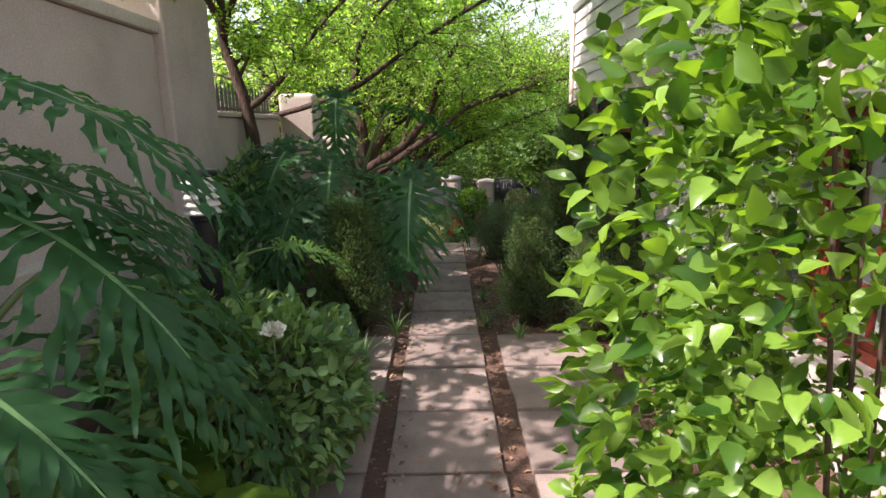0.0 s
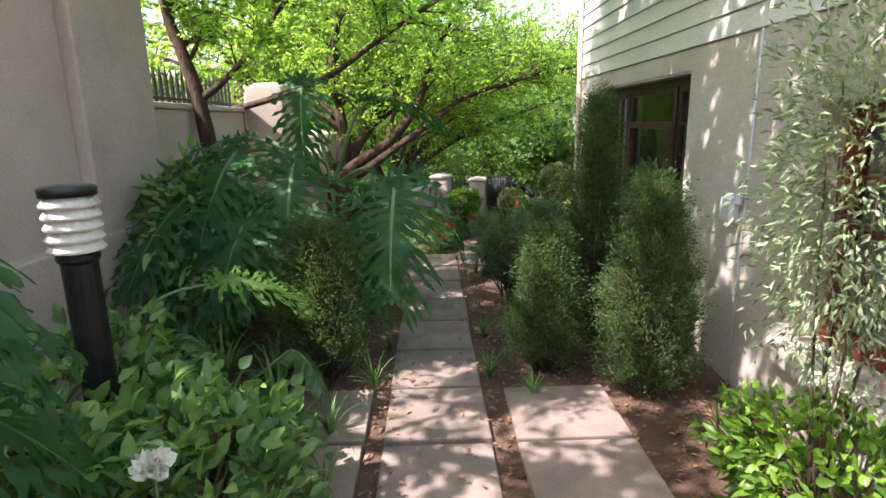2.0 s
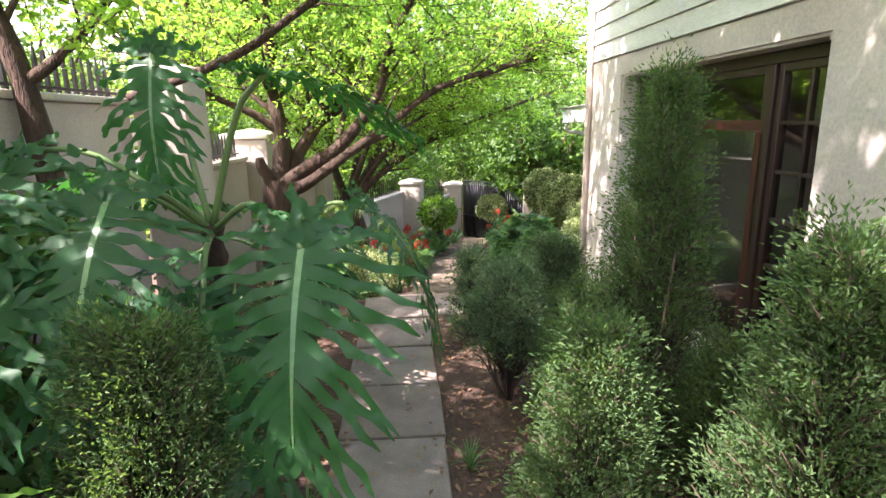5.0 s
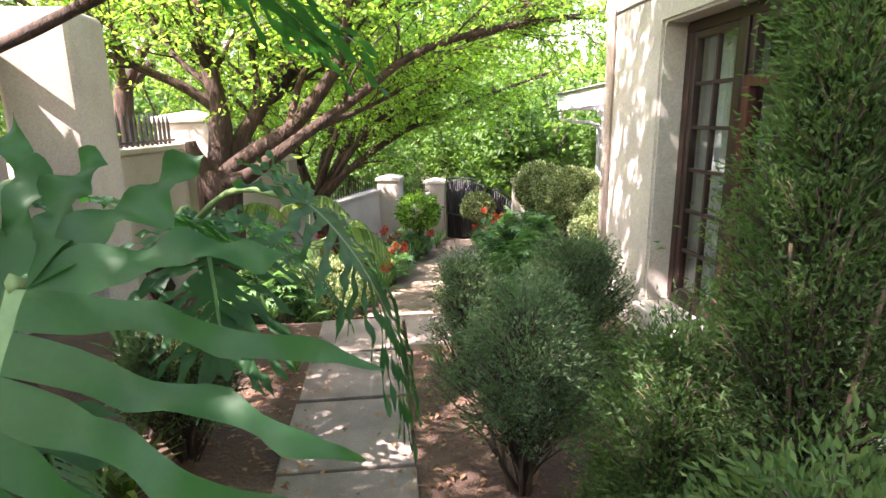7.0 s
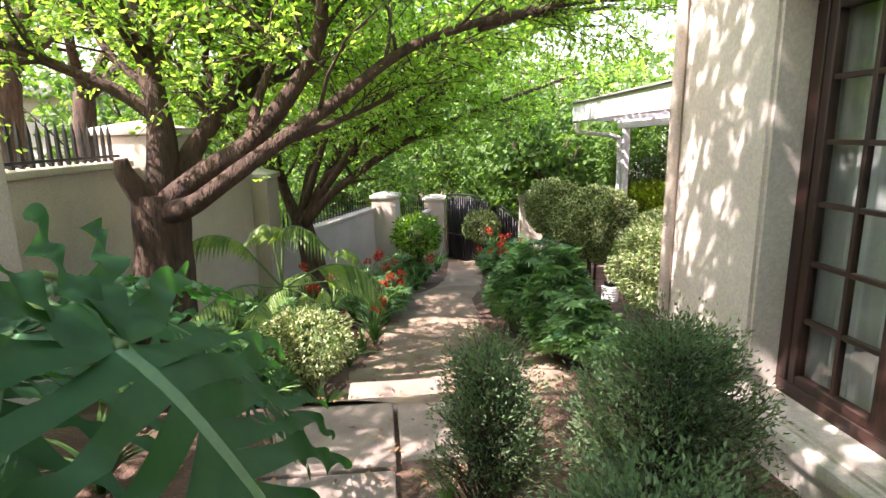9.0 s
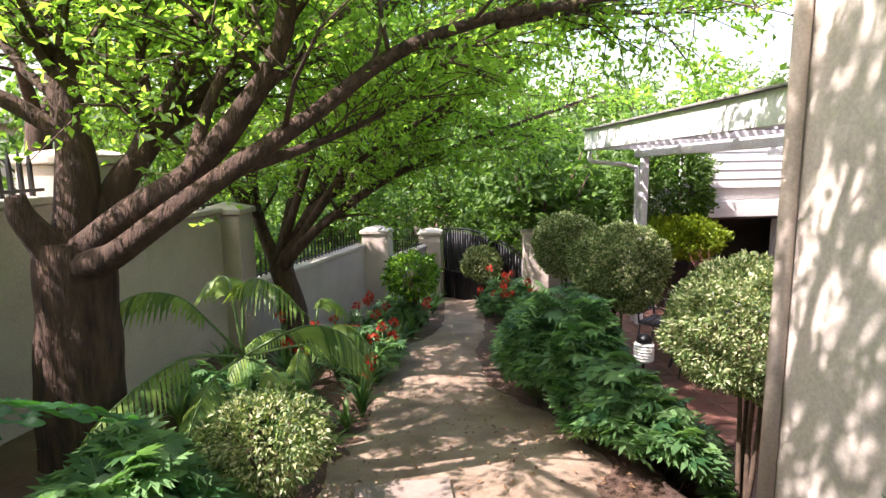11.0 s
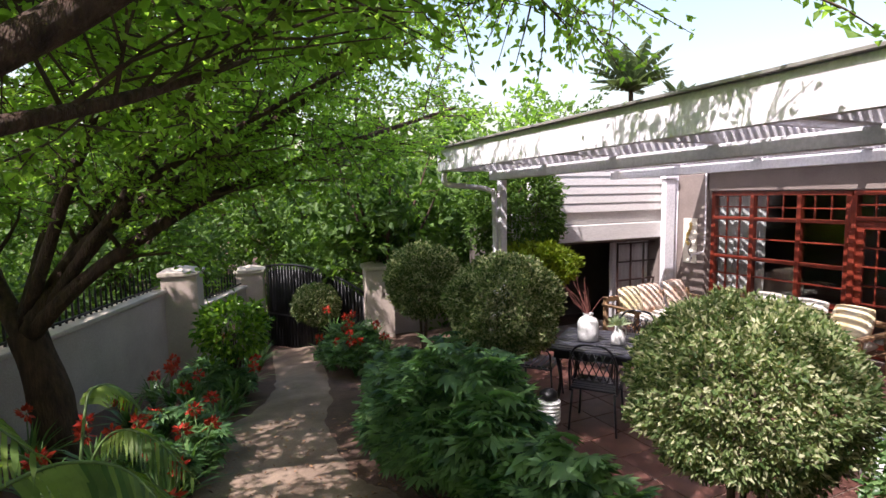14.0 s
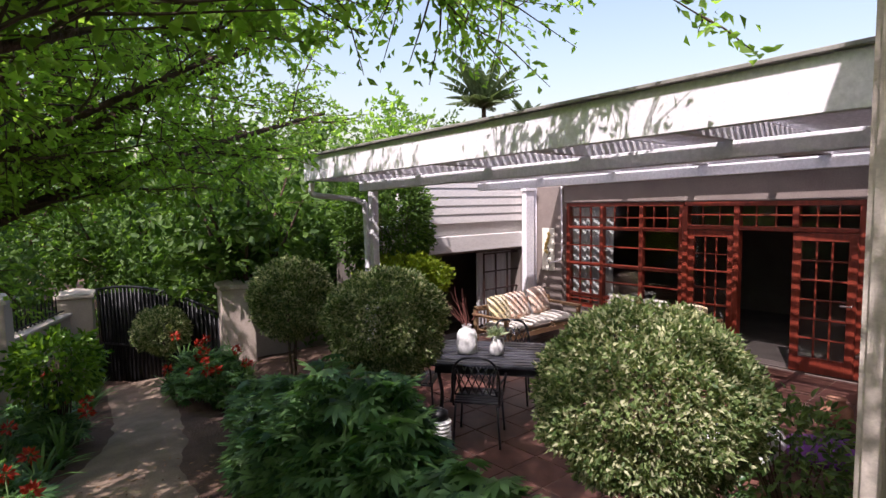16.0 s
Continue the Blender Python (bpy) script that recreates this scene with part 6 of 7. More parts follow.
for i, (x, y) in enumerate(spots):
    tuft("clivia", "clivia with dark strap leaves and orange-red flowers", x, y, 42, 0.52, 0.036, 200 + i, M["strap_leaf"], cat="flower", group="clivias along the path", flowers=rc.choice((1, 1, 2, 2, 0)))
for i, (x, y, l) in enumerate([(0.36, 4.55, 0.26), (0.62, 4.3, 0.22), (-0.42, 4.45, 0.30), (-0.36, 5.1, 0.22), (0.78, 4.75, 0.3), (-0.5, 5.9, 0.25), (0.4, 5.4, 0.2), (0.5, 7.3, 0.24), (-0.38, 7.4, 0.24), (1.55, 3.75, 0.3), (-0.62, 3.9, 0.34), (-0.85, 6.0, 0.4), (-0.55, 3.3, 0.3), (1.25, 6.6, 0.34), (1.5, 6.3, 0.38), (-0.9, 4.95, 0.4), (-1.15, 5.3, 0.45), (-0.75, 2.1, 0.35)]):
    tuft("grass_tuft", "thin green grass tuft beside the paving", x, y, 30, l, 0.009, 300 + i, M["strap_leaf"], group="grass tufts by the paving")
for i, (x, y, l) in enumerate([(-0.95, 6.15, 0.4), (-1.05, 5.75, 0.42), (-1.2, 1.15, 0.4), (-1.0, 3.7, 0.36), (-0.55, 8.75, 0.4), (-0.2, 9.1, 0.36), (-1.25, 8.7, 0.45), (-1.3, 9.7, 0.45), (-0.1, 10.3, 0.34), (-1.2, 10.5, 0.4), (0.0, 10.9, 0.34), (-0.55, 9.5, 0.36), (-1.1, 11.3, 0.45), (-1.3, 12.2, 0.45)]):
    tuft("strap_plant", "broad strap-leaved green plant in the bed", x, y, 22, l, 0.042, 340 + i, M["bed_leaf"], cat="plant", group="strap-leaved plants in the bed")

for i, (x, y, l) in enumerate([(-1.15, 3.75, 0.5), (-0.95, 4.05, 0.46), (-1.35, 4.3, 0.5), (-1.55, 3.9, 0.5), (-1.05, 4.45, 0.42), (-0.80, 3.70, 0.36), (-1.7, 4.6, 0.5), (-0.95, 7.6, 0.42), (-1.3, 7.3, 0.46), (-1.05, 8.2, 0.42), (-0.7, 8.2, 0.36)]):
    tuft("strap_plant", "dark strap-leaved plant in the shaded bed", x, y, 34, l, 0.030, 380 + i, M["strap_leaf"], cat="plant", group="strap-leaved plants in the bed")
for i, (x, y, l) in enumerate([(-1.0, 3.35, 0.5), (-0.85, 6.2, 0.42)]):
    tuft("strap_plant", "fresh light green strap-leaved plant in the bed", x, y, 30, l, 0.036, 360 + i, M["fern_leaf"], cat="plant", group="strap-leaved plants in the bed")


def hosta(x, y, n, size, seed):
    """Large plain oval leaves on short stalks."""
    r = random.Random(seed)
    g = ground_z(x, y)
    V, F = [], []
    for i in range(n):
        a = r.uniform(0, 6.283)
        m = pose(x + math.cos(a) * size * 0.5, y + math.sin(a) * size * 0.5, g + 0.2 + 0.22 * r.random(), r.uniform(-20, 10), r.uniform(-15, 15), math.degrees(a) - 90)
        L, W = size * r.uniform(0.8, 1.2), size * 0.42
        o = len(V)
        for k in range(7):
            t = k / 6
            w = W * math.sin(math.pi * min(1, t * 0.92 + 0.06)) ** 0.8
            for u in (-1, -0.5, 0, 0.5, 1):
                V.append(m @ Vector((u * w, t * L, 0.04 * abs(u) - 0.3 * L * t * t + 0.012 * math.sin(t * 18 + u * 5))))
        F += [(o + 5 * k + j, o + 5 * k + j + 1, o + 5 * k + j + 6, o + 5 * k + j + 5) for k in range(6) for j in range(4)]
    root = thing("hosta", [], "broad oval-leaved plant in the shaded bed", "plant", "oval-leaved plants in the bed", at=(x, y, g))
    part(root, "leaves", mesh_from("leaves", V, F, M["hedge_leaf"], True))


hosta(-0.95, 1.55, 9, 0.34, 1)
hosta(-1.35, 2.05, 8, 0.34, 2)

# white rose bloom
rose = thing("rose_bloom", [], "white rose bloom above dark leaves", "flower", at=(-0.78, 2.38, 0.3))
P, D = [], []
for i in range(60):
    d = Vector((RNG.normal(), RNG.normal(), abs(RNG.normal()) * 0.8)).normalized()
    P.append((-0.78 + d.x * 0.016, 2.38 + d.y * 0.016, 0.82 + d.z * 0.012))
    D.append(tuple(d))
part(rose, "petals", leaf_cloud("petals", P, D, M["rose_white"], 0.046, 0.044, -0.4, True, 0.15))
part(rose, "stalk", tubes_mesh("stalk", [([(-0.85, 2.5, 0.2), (-0.80, 2.42, 0.6), (-0.78, 2.38, 0.82)], 0.004)], M["stem_green"], 5))

# ---- bollard lamp ----
bx, by = -1.36, 3.12
bol = thing("bollard_lamp", [], "garden bollard lamp with cream louvres on a black post", "lamp", at=(bx, by, 0.05))
V, F = lathe_data([(0.075, 0.0), (0.075, 0.02), (0.064, 0.03), (0.064, 1.20), (0.075, 1.215), (0.075, 1.235)], 18, (bx, by, 0.02))
part(bol, "shaft", mesh_from("shaft", V, F, M["iron"], False))
for i in range(5):
    V, F = lathe_data([(0.06, 0.0), (0.098, -0.012), (0.100, -0.004), (0.075, 0.03), (0.05, 0.032)], 20, (bx, by, 1.28 + i * 0.042))
    part(bol, "louvre", mesh_from("louvre", V, F, M["lamp_slat"], False))
V, F = lathe_data([(0.046, 0), (0.046, 0.22)], 14, (bx, by, 1.255))
part(bol, "diffuser", mesh_from("diffuser", V, F, M["ceramic"], True))
V, F = lathe_data([(0.096, 0), (0.098, 0.030), (0.085, 0.038), (0.0, 0.042)], 20, (bx, by, 1.475))
part(bol, "cap", mesh_from("cap", V, F, M["iron"], True), "dark metal cap")

# ---- patio furniture ----
TA = -52.0
TABLE = pose(4.41, 12.18, PATIO_Z, 0, 0, TA)


def put_part(root, nm, me):
    o = new(nm, me)
    o.parent = root
    return o


table = tagged(new("patio_table"), "black cast metal patio table in striped sunlight", "table")
table.matrix_world = TABLE
bm = box_data(-0.62, 0.62, -0.48, 0.48, 0.70, 0.735, 0.012, 2)
put_part(table, "top", bm_mesh("top", bm, M["tableblack"]))
put_part(table, "slats", boxes_mesh("slats", [(-0.58, 0.58, -0.44 + 0.1 * i, -0.37 + 0.1 * i, 0.735, 0.741) for i in range(9)], M["tableblack"], 0.002))
put_part(table, "apron", boxes_mesh("apron", [(-0.56, 0.56, -0.43, -0.41, 0.62, 0.70), (-0.56, 0.56, 0.41, 0.43, 0.62, 0.70), (-0.56, -0.54, -0.41, 0.41, 0.62, 0.70), (0.54, 0.56, -0.41, 0.41, 0.62, 0.70)], M["tableblack"], 0.003))
for sx in (-1, 1):
    for sy in (-1, 1):
        put_part(table, "leg", tubes_mesh("leg", [(smooth_line([(sx * 0.53, sy * 0.40, 0.64), (sx * 0.50, sy * 0.37, 0.35), (sx * 0.56, sy * 0.43, 0.0)], 5), 0.02)], M["tableblack"], 8))


def iron_chair(m, label):
    root = tagged(new("patio_chair"), label, "chair", "black chairs round the table")
    root.matrix_world = m
    put_part(root, "seat", boxes_mesh("seat", [(-0.22, 0.22, -0.22 + 0.063 * i, -0.17 + 0.063 * i, 0.42, 0.44) for i in range(7)] + [(-0.23, -0.20, -0.22, 0.22, 0.40, 0.42), (0.20, 0.23, -0.22, 0.22, 0.40, 0.42)], M["tableblack"], 0.004))
    lat = []
    for i in range(7):
        u = -0.2 + i * 0.0667
        lat += [([(u, 0.22, 0.52), (min(0.21, u + 0.12), 0.27, 0.80)], 0.006), ([(u, 0.22, 0.52), (max(-0.21, u - 0.12), 0.27, 0.80)], 0.006)]
    put_part(root, "backrest", tubes_mesh("backrest", lat + [(smooth_line([(-0.22, 0.21, 0.42), (-0.22, 0.24, 0.7), (-0.15, 0.28, 0.86), (0, 0.285, 0.89), (0.15, 0.28, 0.86), (0.22, 0.24, 0.7), (0.22, 0.21, 0.42)], 4), 0.012), ([(-0.21, 0.22, 0.52), (0.21, 0.22, 0.52)], 0.009)], M["tableblack"], 6))
    put_part(root, "arms", tubes_mesh("arms", [(smooth_line([(s * 0.22, 0.23, 0.62), (s * 0.26, 0.05, 0.65), (s * 0.25, -0.18, 0.62), (s * 0.22, -0.2, 0.42)], 4), 0.010) for s in (-1, 1)], M["tableblack"], 6))
    for sx in (-1, 1):
        for sy in (-1, 1):
            put_part(root, "leg", tubes_mesh("leg", [([(sx * 0.2, sy * 0.2, 0.41), (sx * 0.225, sy * 0.23, 0.0)], 0.012)], M["tableblack"], 6))
    return root


first = iron_chair(TABLE @ pose(-0.1, -0.50, 0, 0, 0, 180), "black cast iron lattice chair pushed to the table")
copy_thing(first, TABLE @ pose(0.1, 0.66, 0, 0, 0, 0))
copy_thing(first, TABLE @ pose(-0.85, 0.0, 0, 0, 0, 90))
copy_thing(first, TABLE @ pose(0.88, 0.05, 0, 0, 0, -90))

V, F = lathe_data([(0.07, 0), (0.105, 0.01), (0.11, 0.10), (0.108, 0.20), (0.085, 0.245), (0.05, 0.262), (0.046, 0.29), (0.055, 0.30), (0.045, 0.298), (0.04, 0.26)], 24)
vase = tagged(new("vase"), "squat white ceramic jar with dry red twigs", "vase")
vase.matrix_world = pose(4.18, 12.36, -0.259)
put_part(vase, "body", mesh_from("body", V, F, M["ceramic"], True))
rt = random.Random(5)
M["twig_red"] = surface("red_twig", (0.10, 0.03, 0.025), (0.19, 0.06, 0.045), 9, 50, 0.8, 0.2, 0.002)
put_part(vase, "twigs", tubes_mesh("twigs", [(wander((0, 0, 0.25), (rt.uniform(-0.6, 0.6), rt.uniform(-0.6, 0.6), 1.2), rt.uniform(0.25, 0.5), 5, rt, 0.5), [0.005, 0.004, 0.004, 0.003, 0.002, 0.001]) for _ in range(16)], M["twig_red"], 4))
V, F = lathe_data([(0.055, 0), (0.075, 0.01), (0.072, 0.09), (0.042, 0.15), (0.036, 0.19), (0.046, 0.205), (0.036, 0.20), (0.03, 0.15)], 20)
jug = tagged(new("jug"), "white ceramic jug holding a grey-green succulent", "jug")
jug.matrix_world = pose(4.36, 12.10, -0.259)
put_part(jug, "body", mesh_from("body", V, F, M["ceramic"], True))
put_part(jug, "handle", tubes_mesh("handle", [(smooth_line([(0.04, 0, 0.17), (0.10, 0, 0.15), (0.10, 0, 0.08), (0.07, 0, 0.05)], 4), 0.009)], M["ceramic"], 6))
dd = [Vector((RNG.normal(), RNG.normal(), abs(RNG.normal()) + 0.3)).normalized() for _ in range(60)]
put_part(jug, "succulent", leaf_cloud("succulent", [(v.x * 0.03, v.y * 0.03, 0.2) for v in dd], [tuple(v) for v in dd], M["olive_leaf"], 0.11, 0.03, 0.1, spread=0.15))

# lantern on a stake
lan = thing("lantern", [], "white ribbed lantern on a thin black stake", "lantern", at=(2.79, 11.18, PATIO_Z))
V, F = lathe_data([(0.07, 0)] + [(0.088 + 0.008 * (i % 2), 0.012 + 0.0145 * i) for i in range(12)] + [(0.07, 0.19), (0.0, 0.192)], 20, (2.79, 11.18, -0.44))
part(lan, "shade", mesh_from("shade", V, F, M["ceramic"], False))
V, F = lathe_data([(0.075, 0.0), (0.07, 0.05), (0.03, 0.075), (0.0, 0.08)], 16, (2.79, 11.18, -0.248))
part(lan, "cap", mesh_from("cap", V, F, M["iron"], True))
part(lan, "stake", tubes_mesh("stake", [([(2.79, 11.18, PATIO_Z), (2.79, 11.18, -0.44)], 0.012)], M["iron"], 8))


def cushion(w, h, t, mat, seed):
    bm = bmesh.new()
    bmesh.ops.create_grid(bm, x_segments=8, y_segments=8, size=0.5)
    top = [v for v in bm.verts]
    ret = bmesh.ops.extrude_face_region(bm, geom=bm.faces[:])
    for v in [g for g in ret["geom"] if isinstance(g, bmesh.types.BMVert)]:
        v.co.z = -0.001
    for v in bm.verts:
        u, q = abs(v.co.x) * 2, abs(v.co.y) * 2
        puff = max(0.0, (1 - u ** 3) * (1 - q ** 3)) ** 0.6
        s = -1 if v.co.z < 0 else 1
        pinch = 1 - 0.10 * (u * q) ** 2
        v.co = Vector((v.co.x * w * pinch, v.co.y * h * pinch, s * (0.012 + t * 0.5 * puff) + 0.006 * noise.noise(v.co * 7 + Vector((seed, 0, 0)))))
    bmesh.ops.recalc_face_normals(bm, faces=bm.faces[:])
    return bm_mesh("cushion", bm, mat, True)


def sofa(m, length, label):
    """A low wooden garden sofa; runs along local x, its back at +y."""
    root = tagged(new("garden_sofa"), label, "sofa", "garden sofas on the patio")
    root.matrix_world = m
    L = length / 2
    put_part(root, "frame", boxes_mesh("frame", [(-L, L, -0.36, -0.30, 0.22, 0.30), (-L, L, 0.30, 0.36, 0.22, 0.30), (-L, L, 0.34, 0.38, 0.58, 0.66)] + [(-L + 0.02, L - 0.02, -0.28 + 0.1 * i, -0.21 + 0.1 * i, 0.28, 0.30) for i in range(6)] + [(-L + 0.04 + i * (2 * L - 0.12) / 7, -L + 0.08 + i * (2 * L - 0.12) / 7, 0.345, 0.375, 0.30, 0.58) for i in range(8)], M["teak"], 0.006))
    for s in (-1, 1):
        put_part(root, "arm", boxes_mesh("arm", [(s * L - 0.04, s * L + 0.04, -0.38, 0.38, 0.52, 0.56), (s * L - 0.03, s * L + 0.03, -0.36, -0.30, 0.0, 0.52), (s * L - 0.03, s * L + 0.03, 0.30, 0.36, 0.0, 0.66)], M["teak"], 0.006))
    n = 2 if length < 1.5 else 3
    w = (length - 0.12) / n
    for i in range(n):
        o = put_part(root, "seat_cushion", cushion(w * 0.98, 0.64, 0.14, M["cushion"], i))
        o.matrix_local = pose(-L + 0.06 + w * (i + 0.5), -0.02, 0.36)
    return root


sofa(pose(7.2, 14.1, PATIO_Z, 0, 0, 0), 1.8, "teak garden sofa with cream seat cushions")
sofa(pose(7.75, 12.25, PATIO_Z, 0, 0, -90), 1.7, "teak garden sofa with cream seat cushions under the window")
for i, (x, y, z, rz, rx, mt, lb) in enumerate([
    (6.68, 14.27, -0.40, 4, 68, "cushion_yellow", "yellow and cream scatter cushion on the sofa"), (7.05, 14.23, -0.38, -6, 66, "cushion_print", "cream scatter cushion with rust print on the sofa"), (7.62, 14.25, -0.36, 3, 68, "cushion_print", "cream scatter cushion with rust print on the sofa"),
    (7.92, 12.85, -0.38, -88, 66, "cushion", "cream scatter cushion on the sofa"), (7.92, 12.3, -0.38, -92, 66, "cushion", "cream scatter cushion on the sofa"), (7.9, 11.75, -0.38, -85, 66, "cushion_yellow", "yellow and cream scatter cushion on the sofa")]):
    o = tagged(new("scatter_cushion", cushion(0.48, 0.46, 0.16, M[mt], i)), lb, "cushion", "scatter cushions on the sofas")
    o.matrix_world = pose(x, y, z, rx, 0, rz)
pf = tagged(new("pouf", cushion(0.7, 0.7, 0.42, M["ceramic"], 9)), "white padded pouf on the tiles", "pouf")
pf.matrix_world = pose(5.25, 10.05, PATIO_Z + 0.215)
lg = tagged(new("lounger_cushion", cushion(0.6, 0.9, 0.16, M["purple"], 3)), "purple lounger cushion lying on the patio tiles", "cushion")
lg.matrix_world = pose(5.9, 9.4, PATIO_Z + 0.09, 0, 0, 20)
loose_shrub("patio_shrub", 4.2, 9.32, -0.42, 0.36, 0.36, 0.5, 1300, M["bed_leaf"], 0.07, 0.035, "dark leafy shrub in a terracotta pot", 71, base=PATIO_Z + 0.2)
V, F = lathe_data([(0.16, 0), (0.2, 0.2), (0.22, 0.26), (0.24, 0.26), (0.24, 0.3), (0.19, 0.3), (0.18, 0.24)], 20, (4.2, 9.32, PATIO_Z))
tagged(new("plant_pot", mesh_from("plant_pot", V, F, M["terracotta"], True)), "terracotta pot under the dark shrub", "pot")
V, F = lathe_data([(0.10, 0), (0.15, 0.11), (0.14, 0.2), (0.08, 0.26), (0.075, 0.28), (0.09, 0.3), (0.07, 0.29)], 22, (6.8, 9.7, PATIO_Z))
tagged(new("plant_pot", mesh_from("plant_pot", V, F, M["terracotta"], True)), "round terracotta jar on the patio", "pot")
st = thing("side_table", [], "dark wooden side table beside the open door", "table", at=(7.6, 9.5, PATIO_Z))
part(st, "top", boxes_mesh("top", [(7.4, 7.8, 9.3, 9.7, -0.42, -0.38)], M["darkwood"], 0.006))
for sx in (7.43, 7.73):
    for sy in (9.33, 9.63):
        part(st, "leg", boxes_mesh("leg", [(sx, sx + 0.04, sy, sy + 0.04, PATIO_Z, -0.422)], M["redwood"], 0.004))

# wall print and a hanging cord
art = thing("wall_print", [], "tall narrow floral print on the brown pilaster", "picture", at=(DX - 0.07, 14.8, 0.2))
part(art, "board", boxes_mesh("board", [(DX - 0.085, DX - 0.062, 14.62, 14.90, 0.02, 0.82)], M["art_paper"], 0.003))
part(art, "blossom", tubes_mesh("blossom", [([(DX - 0.087, 14.76 + 0.05 * math.sin(i), 0.35 + 0.08 * i), (DX - 0.087, 14.78 + 0.05 * math.cos(i), 0.42 + 0.08 * i)], 0.03) for i in range(5)], M["art_yellow"], 6))
part(art, "stem", tubes_mesh("stem", [(smooth_line([(DX - 0.088, 14.70, 0.10), (DX - 0.088, 14.78, 0.25), (DX - 0.088, 14.72, 0.36), (DX - 0.088, 14.80, 0.5)], 4), 0.009)], M["art_ink"], 5))
tagged(new("hanging_cord", tubes_mesh("hanging_cord", [(smooth_line([(8.40, 14.36, 1.62), (8.40, 14.35, 1.0), (8.41, 14.36, 0.35), (8.40, 14.42, 0.24), (8.42, 14.62, 0.18), (8.44, 14.68, 0.05)], 5), 0.014)], M["white"], 6)), "white cord hanging from the pergola roof", "cord")

# ---- palm behind the roof ----
def palm(x, y, z, size, seed, label):
    root = thing("palm_tree", [], label, "palm tree", "palms beyond the roof", at=(x, y, -1.8))
    part(root, "trunk", tubes_mesh("trunk", [([(x, y, -1.8), (x + 0.1, y, z * 0.5), (x, y, z)], [0.2, 0.13, 0.1])], M["bark"], 10))
    r = random.Random(seed)
    for i in range(34):
        a = i / 34 * 6.283 * 3 + r.uniform(-0.15, 0.15)
        up = r.uniform(0.3, 2.2)
        V, F = [], []
        n = 9
        L = size * r.uniform(0.8, 1.1)
        d = Vector((math.cos(a), math.sin(a), 0))
        s = Vector((-d.y, d.x, 0))
        for k in range(n + 1):
            t = k / n
            c = Vector((x, y, z)) + d * (L * t * (1 - 0.25 * up * 0.4)) + Vector((0, 0, L * (up * 0.75 * t - (0.28 + 0.16 * up) * t * t)))
            w = L * 0.17 * math.sin(math.pi * min(1, 0.1 + t * 0.9)) ** 0.7
            V += [c - s * w + Vector((0, 0, -w * 0.35)), c, c + s * w + Vector((0, 0, -w * 0.35))]
        for k in range(n):
            o = 3 * k
            gap = 0.82
            for sd in (0, 2):
                e0, e1 = V[o + sd], V[o + 3 + sd]
                m1 = e0.lerp(e1, gap)
                V.append(m1)
                F.append((o + 1, o + 4, len(V) - 1, o + sd))
        part(root, "frond", mesh_from("frond", V, F, M["palm_leaf"], True))


palm(18.2, 26.2, 5.6, 2.1, 3, "broad-leaved palm rising behind the roof")
palm(21.5, 26.5, 5.3, 1.1, 4, "small palm top behind the roof")
far = thing("neighbour_house", [], "pale neighbouring house with a low roof among trees", "house", at=(-9, 24, -2))
part(far, "wall", boxes_mesh("wall", [(-12, -7.5, 22, 27, -2, 2.6)], M["stucco_far"], 0.03))
part(far, "roof", boxes_mesh("roof", [(-12.4, -7.1, 21.6, 27.4, 2.6, 2.85)], M["rooftop"], 0.03))

# ---- fallen leaves ----
n = 1500
lx = np.where(RNG.random(n) < 0.5, RNG.normal(0.45, 0.16, n), RNG.normal(-0.42, 0.14, n))
ly = RNG.uniform(0.5, 8.0, n)
more = 1300
lx = np.concatenate([lx, RNG.uniform(0.7, 1.8, more), RNG.uniform(-0.4, 2.0, 900)])
ly = np.concatenate([ly, RNG.uniform(1.8, 8.0, more), RNG.uniform(8.3, 13.5, 900)])
lz = np.array([max(ground_z(a, b) + 0.034 * (b > 8.3), 0.002 if abs(a) < 0.32 and b < 8.15 else -9) + 0.008 for a, b in zip(lx, ly)])
ahead = np.stack([RNG.normal(0, 1, len(lx)), RNG.normal(0, 1, len(lx)), RNG.uniform(0, 0.25, len(lx))], 1)
tagged(new("fallen_leaves", leaf_cloud("fallen_leaves", np.stack([lx, ly, lz], 1), ahead, M["litter"], 0.045, 0.022, 0.1, spread=0.05, up_bias=0.9)), "dry brown fallen leaves over soil and paving", "fallen leaves", kind="stuff")


# ---- paving, boards and tiles, piece by piece ----
def slab_mesh(sx, sy, th, seed):
    bm = box_data(-sx / 2, sx / 2, -sy / 2, sy / 2, -th, 0, 0.009, 2)
    for v in bm.verts:
        v.co.x += 0.006 * noise.noise(v.co * 6 + Vector((seed, 0, 0)))
        v.co.y += 0.006 * noise.noise(v.co * 6 + Vector((0, seed, 0)))
    return bm_mesh("slab", bm, M["slab"])


paving = tagged(new("paving", boxes_mesh("paving", [(-1.0, 1.0, -1.9, 4.2, -0.12, -0.06), (-0.3, 0.3, 4.2, 8.15, -0.12, -0.06)], M["soil"], 0)), "garden path of square tan paving slabs with soil joints", "paving", kind="structure")
slabs = [slab_mesh(0.60, 0.608, 0.055, i * 3.7) for i in range(4)]
rp = random.Random(4)
rows = [-1.65 + 0.638 * i for i in range(16)]


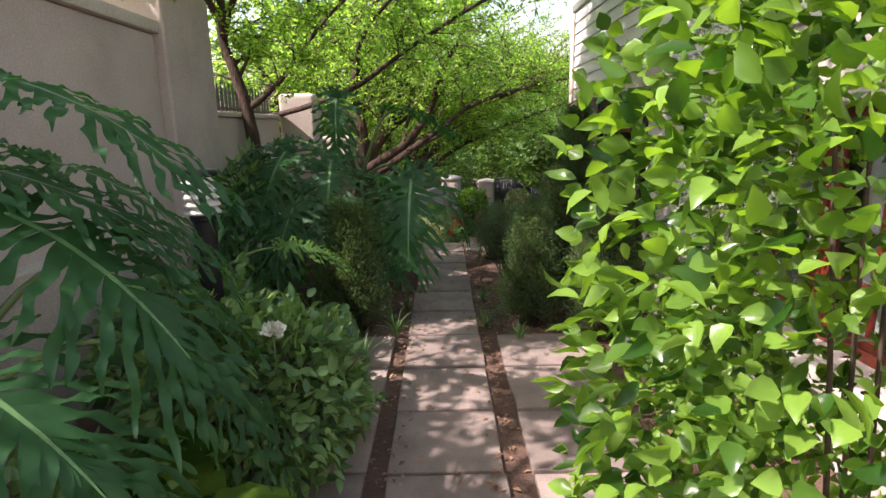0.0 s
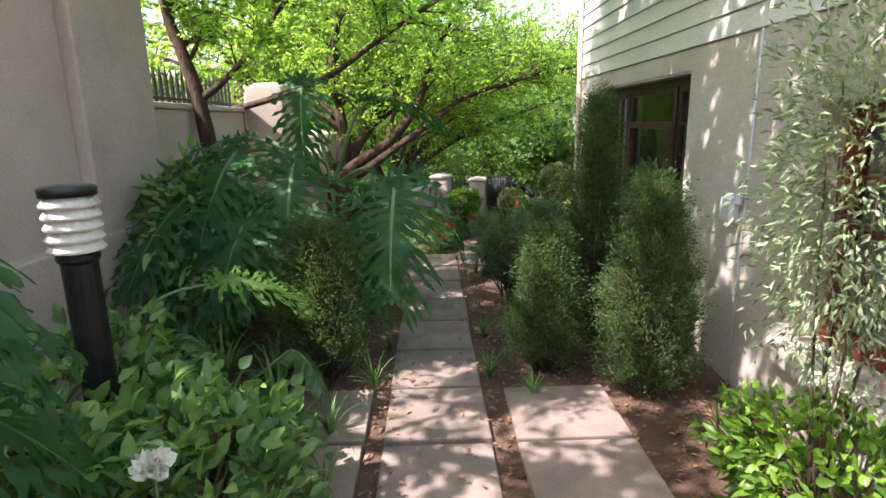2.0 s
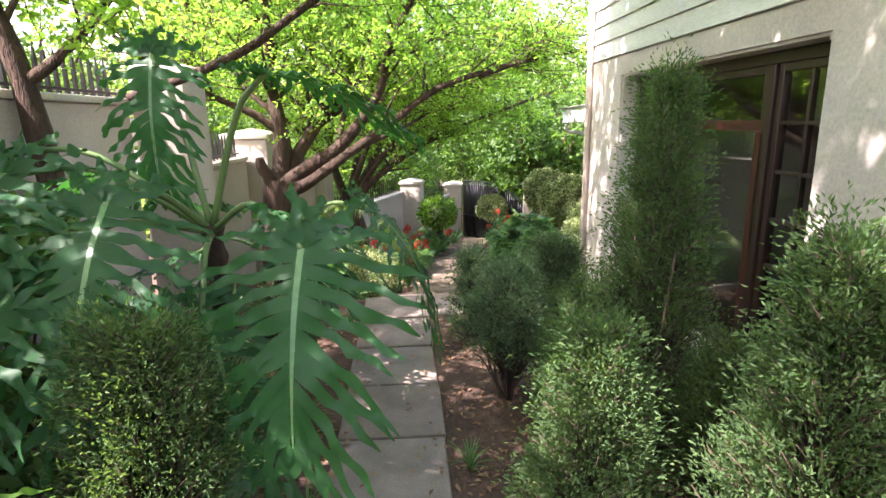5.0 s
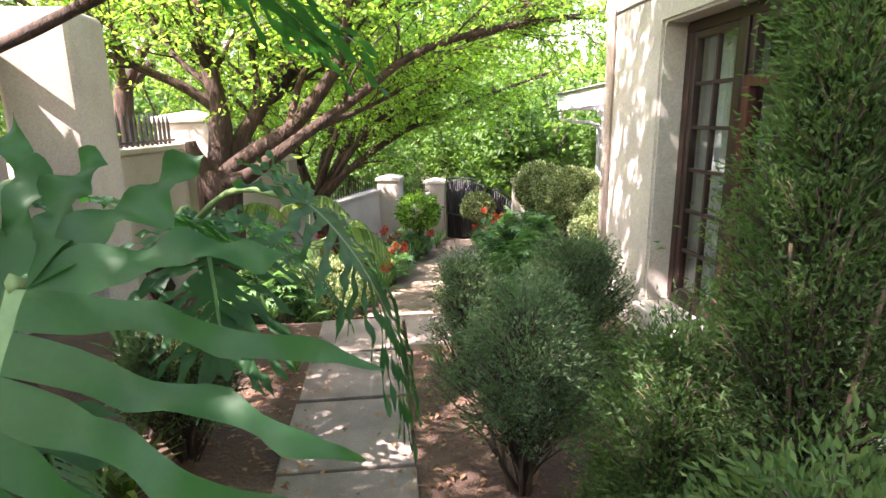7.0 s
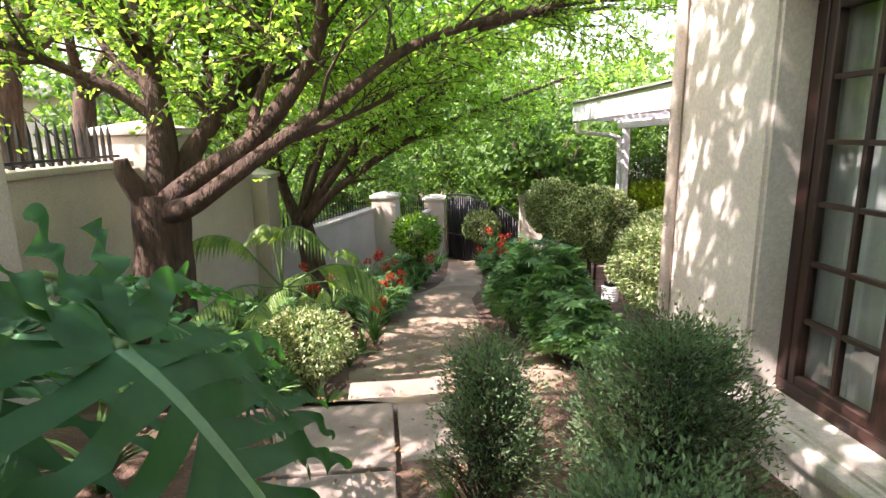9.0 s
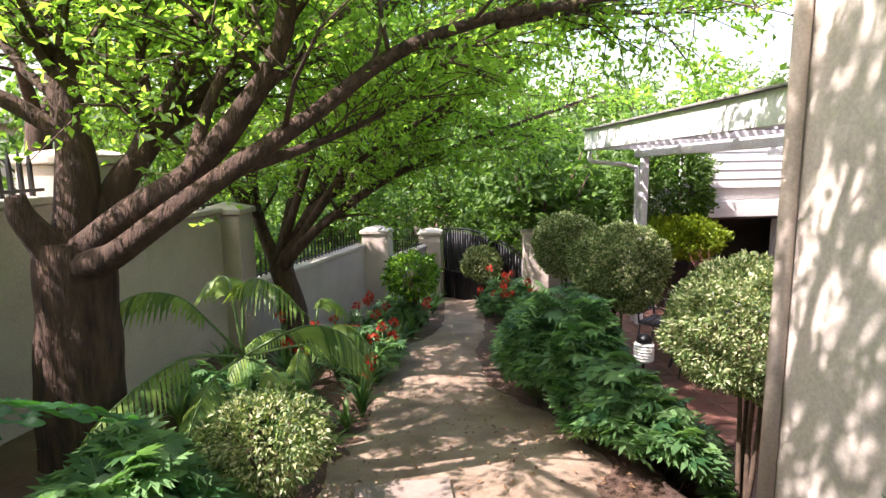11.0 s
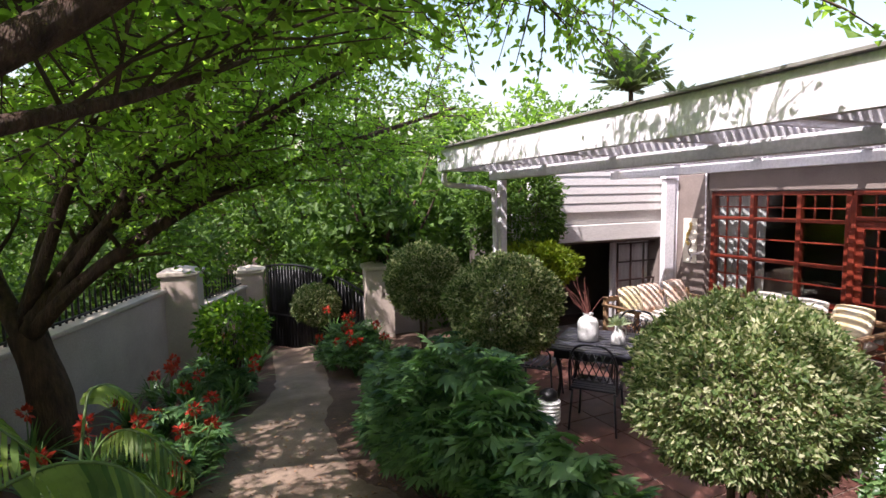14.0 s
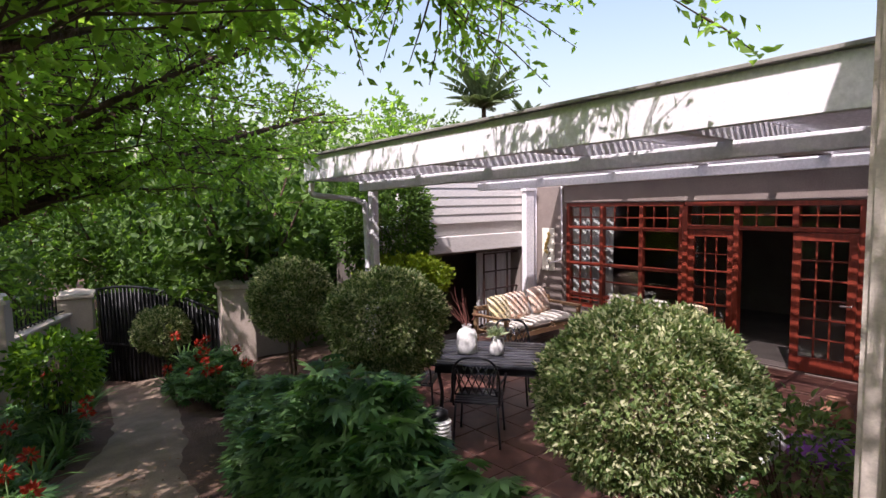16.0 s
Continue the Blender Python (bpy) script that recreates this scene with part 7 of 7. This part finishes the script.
def lay(me, x, y, z=0.0, s=(1, 1, 1)):
    o = new("slab", me)
    o.parent = paving
    o.matrix_local = pose(x, y, z + rp.uniform(-0.005, 0.004), rp.uniform(-0.4, 0.4), rp.uniform(-0.4, 0.4), rp.uniform(-0.7, 0.7)) @ Matrix.Diagonal((*s, 1))


for i, y in enumerate(rows):
    lay(slabs[i % 4], rp.uniform(-0.006, 0.006) - 0.004, y)
    if y < 4.1:
        lay(slabs[(i + 1) % 4], -0.72, y + 0.02)
        lay(slabs[(i + 2) % 4], 0.76, y - 0.01, 0, (1.08, 1, 1))
lay(slabs[2], 0.56, 7.92, 0.0, (0.8, 0.9, 1))
r0 = new("riser", boxes_mesh("riser", [(-0.3, 0.8, 8.16, 8.24, -0.4, -0.012)], M["slab"], 0.01))
r0.parent = paving
lay(slabs[1], 0.30, 8.72, -0.24)
lay(slabs[3], 0.42, 9.35, -0.54)

board = bm_mesh("board", box_data(-0.018, 0.0, -2.1, 2.1, 0.0, 0.146, 0.004, 1), M["siding"])
for v in board.vertices:
    if v.co.z > 0.1:
        v.co.x += 0.014
for r in range(7):
    for k in range(3):
        o = new("board", board)
        o.parent = wall_upper
        o.location = (WX + 0.012, -1.9 + 4.2 * k + (0.002 if k else 0) - 0.0, 2.225 + r * 0.15)
wing_upper = [o for o in scene.objects if o.name.startswith("wall_wing_upper")][0]
board2 = bm_mesh("board", box_data(-1.52, 1.52, -0.018, 0.0, 0.0, 0.146, 0.004, 1), M["siding"])
for v in board2.vertices:
    if v.co.z > 0.1:
        v.co.y += 0.014
for r in range(8):
    o = new("board", board2)
    o.parent = wing_upper
    o.location = (7.03, WY + 0.0, 0.975 + r * 0.15)

tile = bm_mesh("tile", box_data(-0.195, 0.195, -0.195, 0.195, -0.012, 0.0, 0.004, 1), M["patio"])
for i in range(15):
    for j in range(16):
        x, y = 2.66 + 0.4 * i, 8.72 + 0.4 * j
        if x < DX - 0.2:
            o = new("tile", tile)
            o.parent = patio
            o.location = (x, y, PATIO_Z + 0.004)
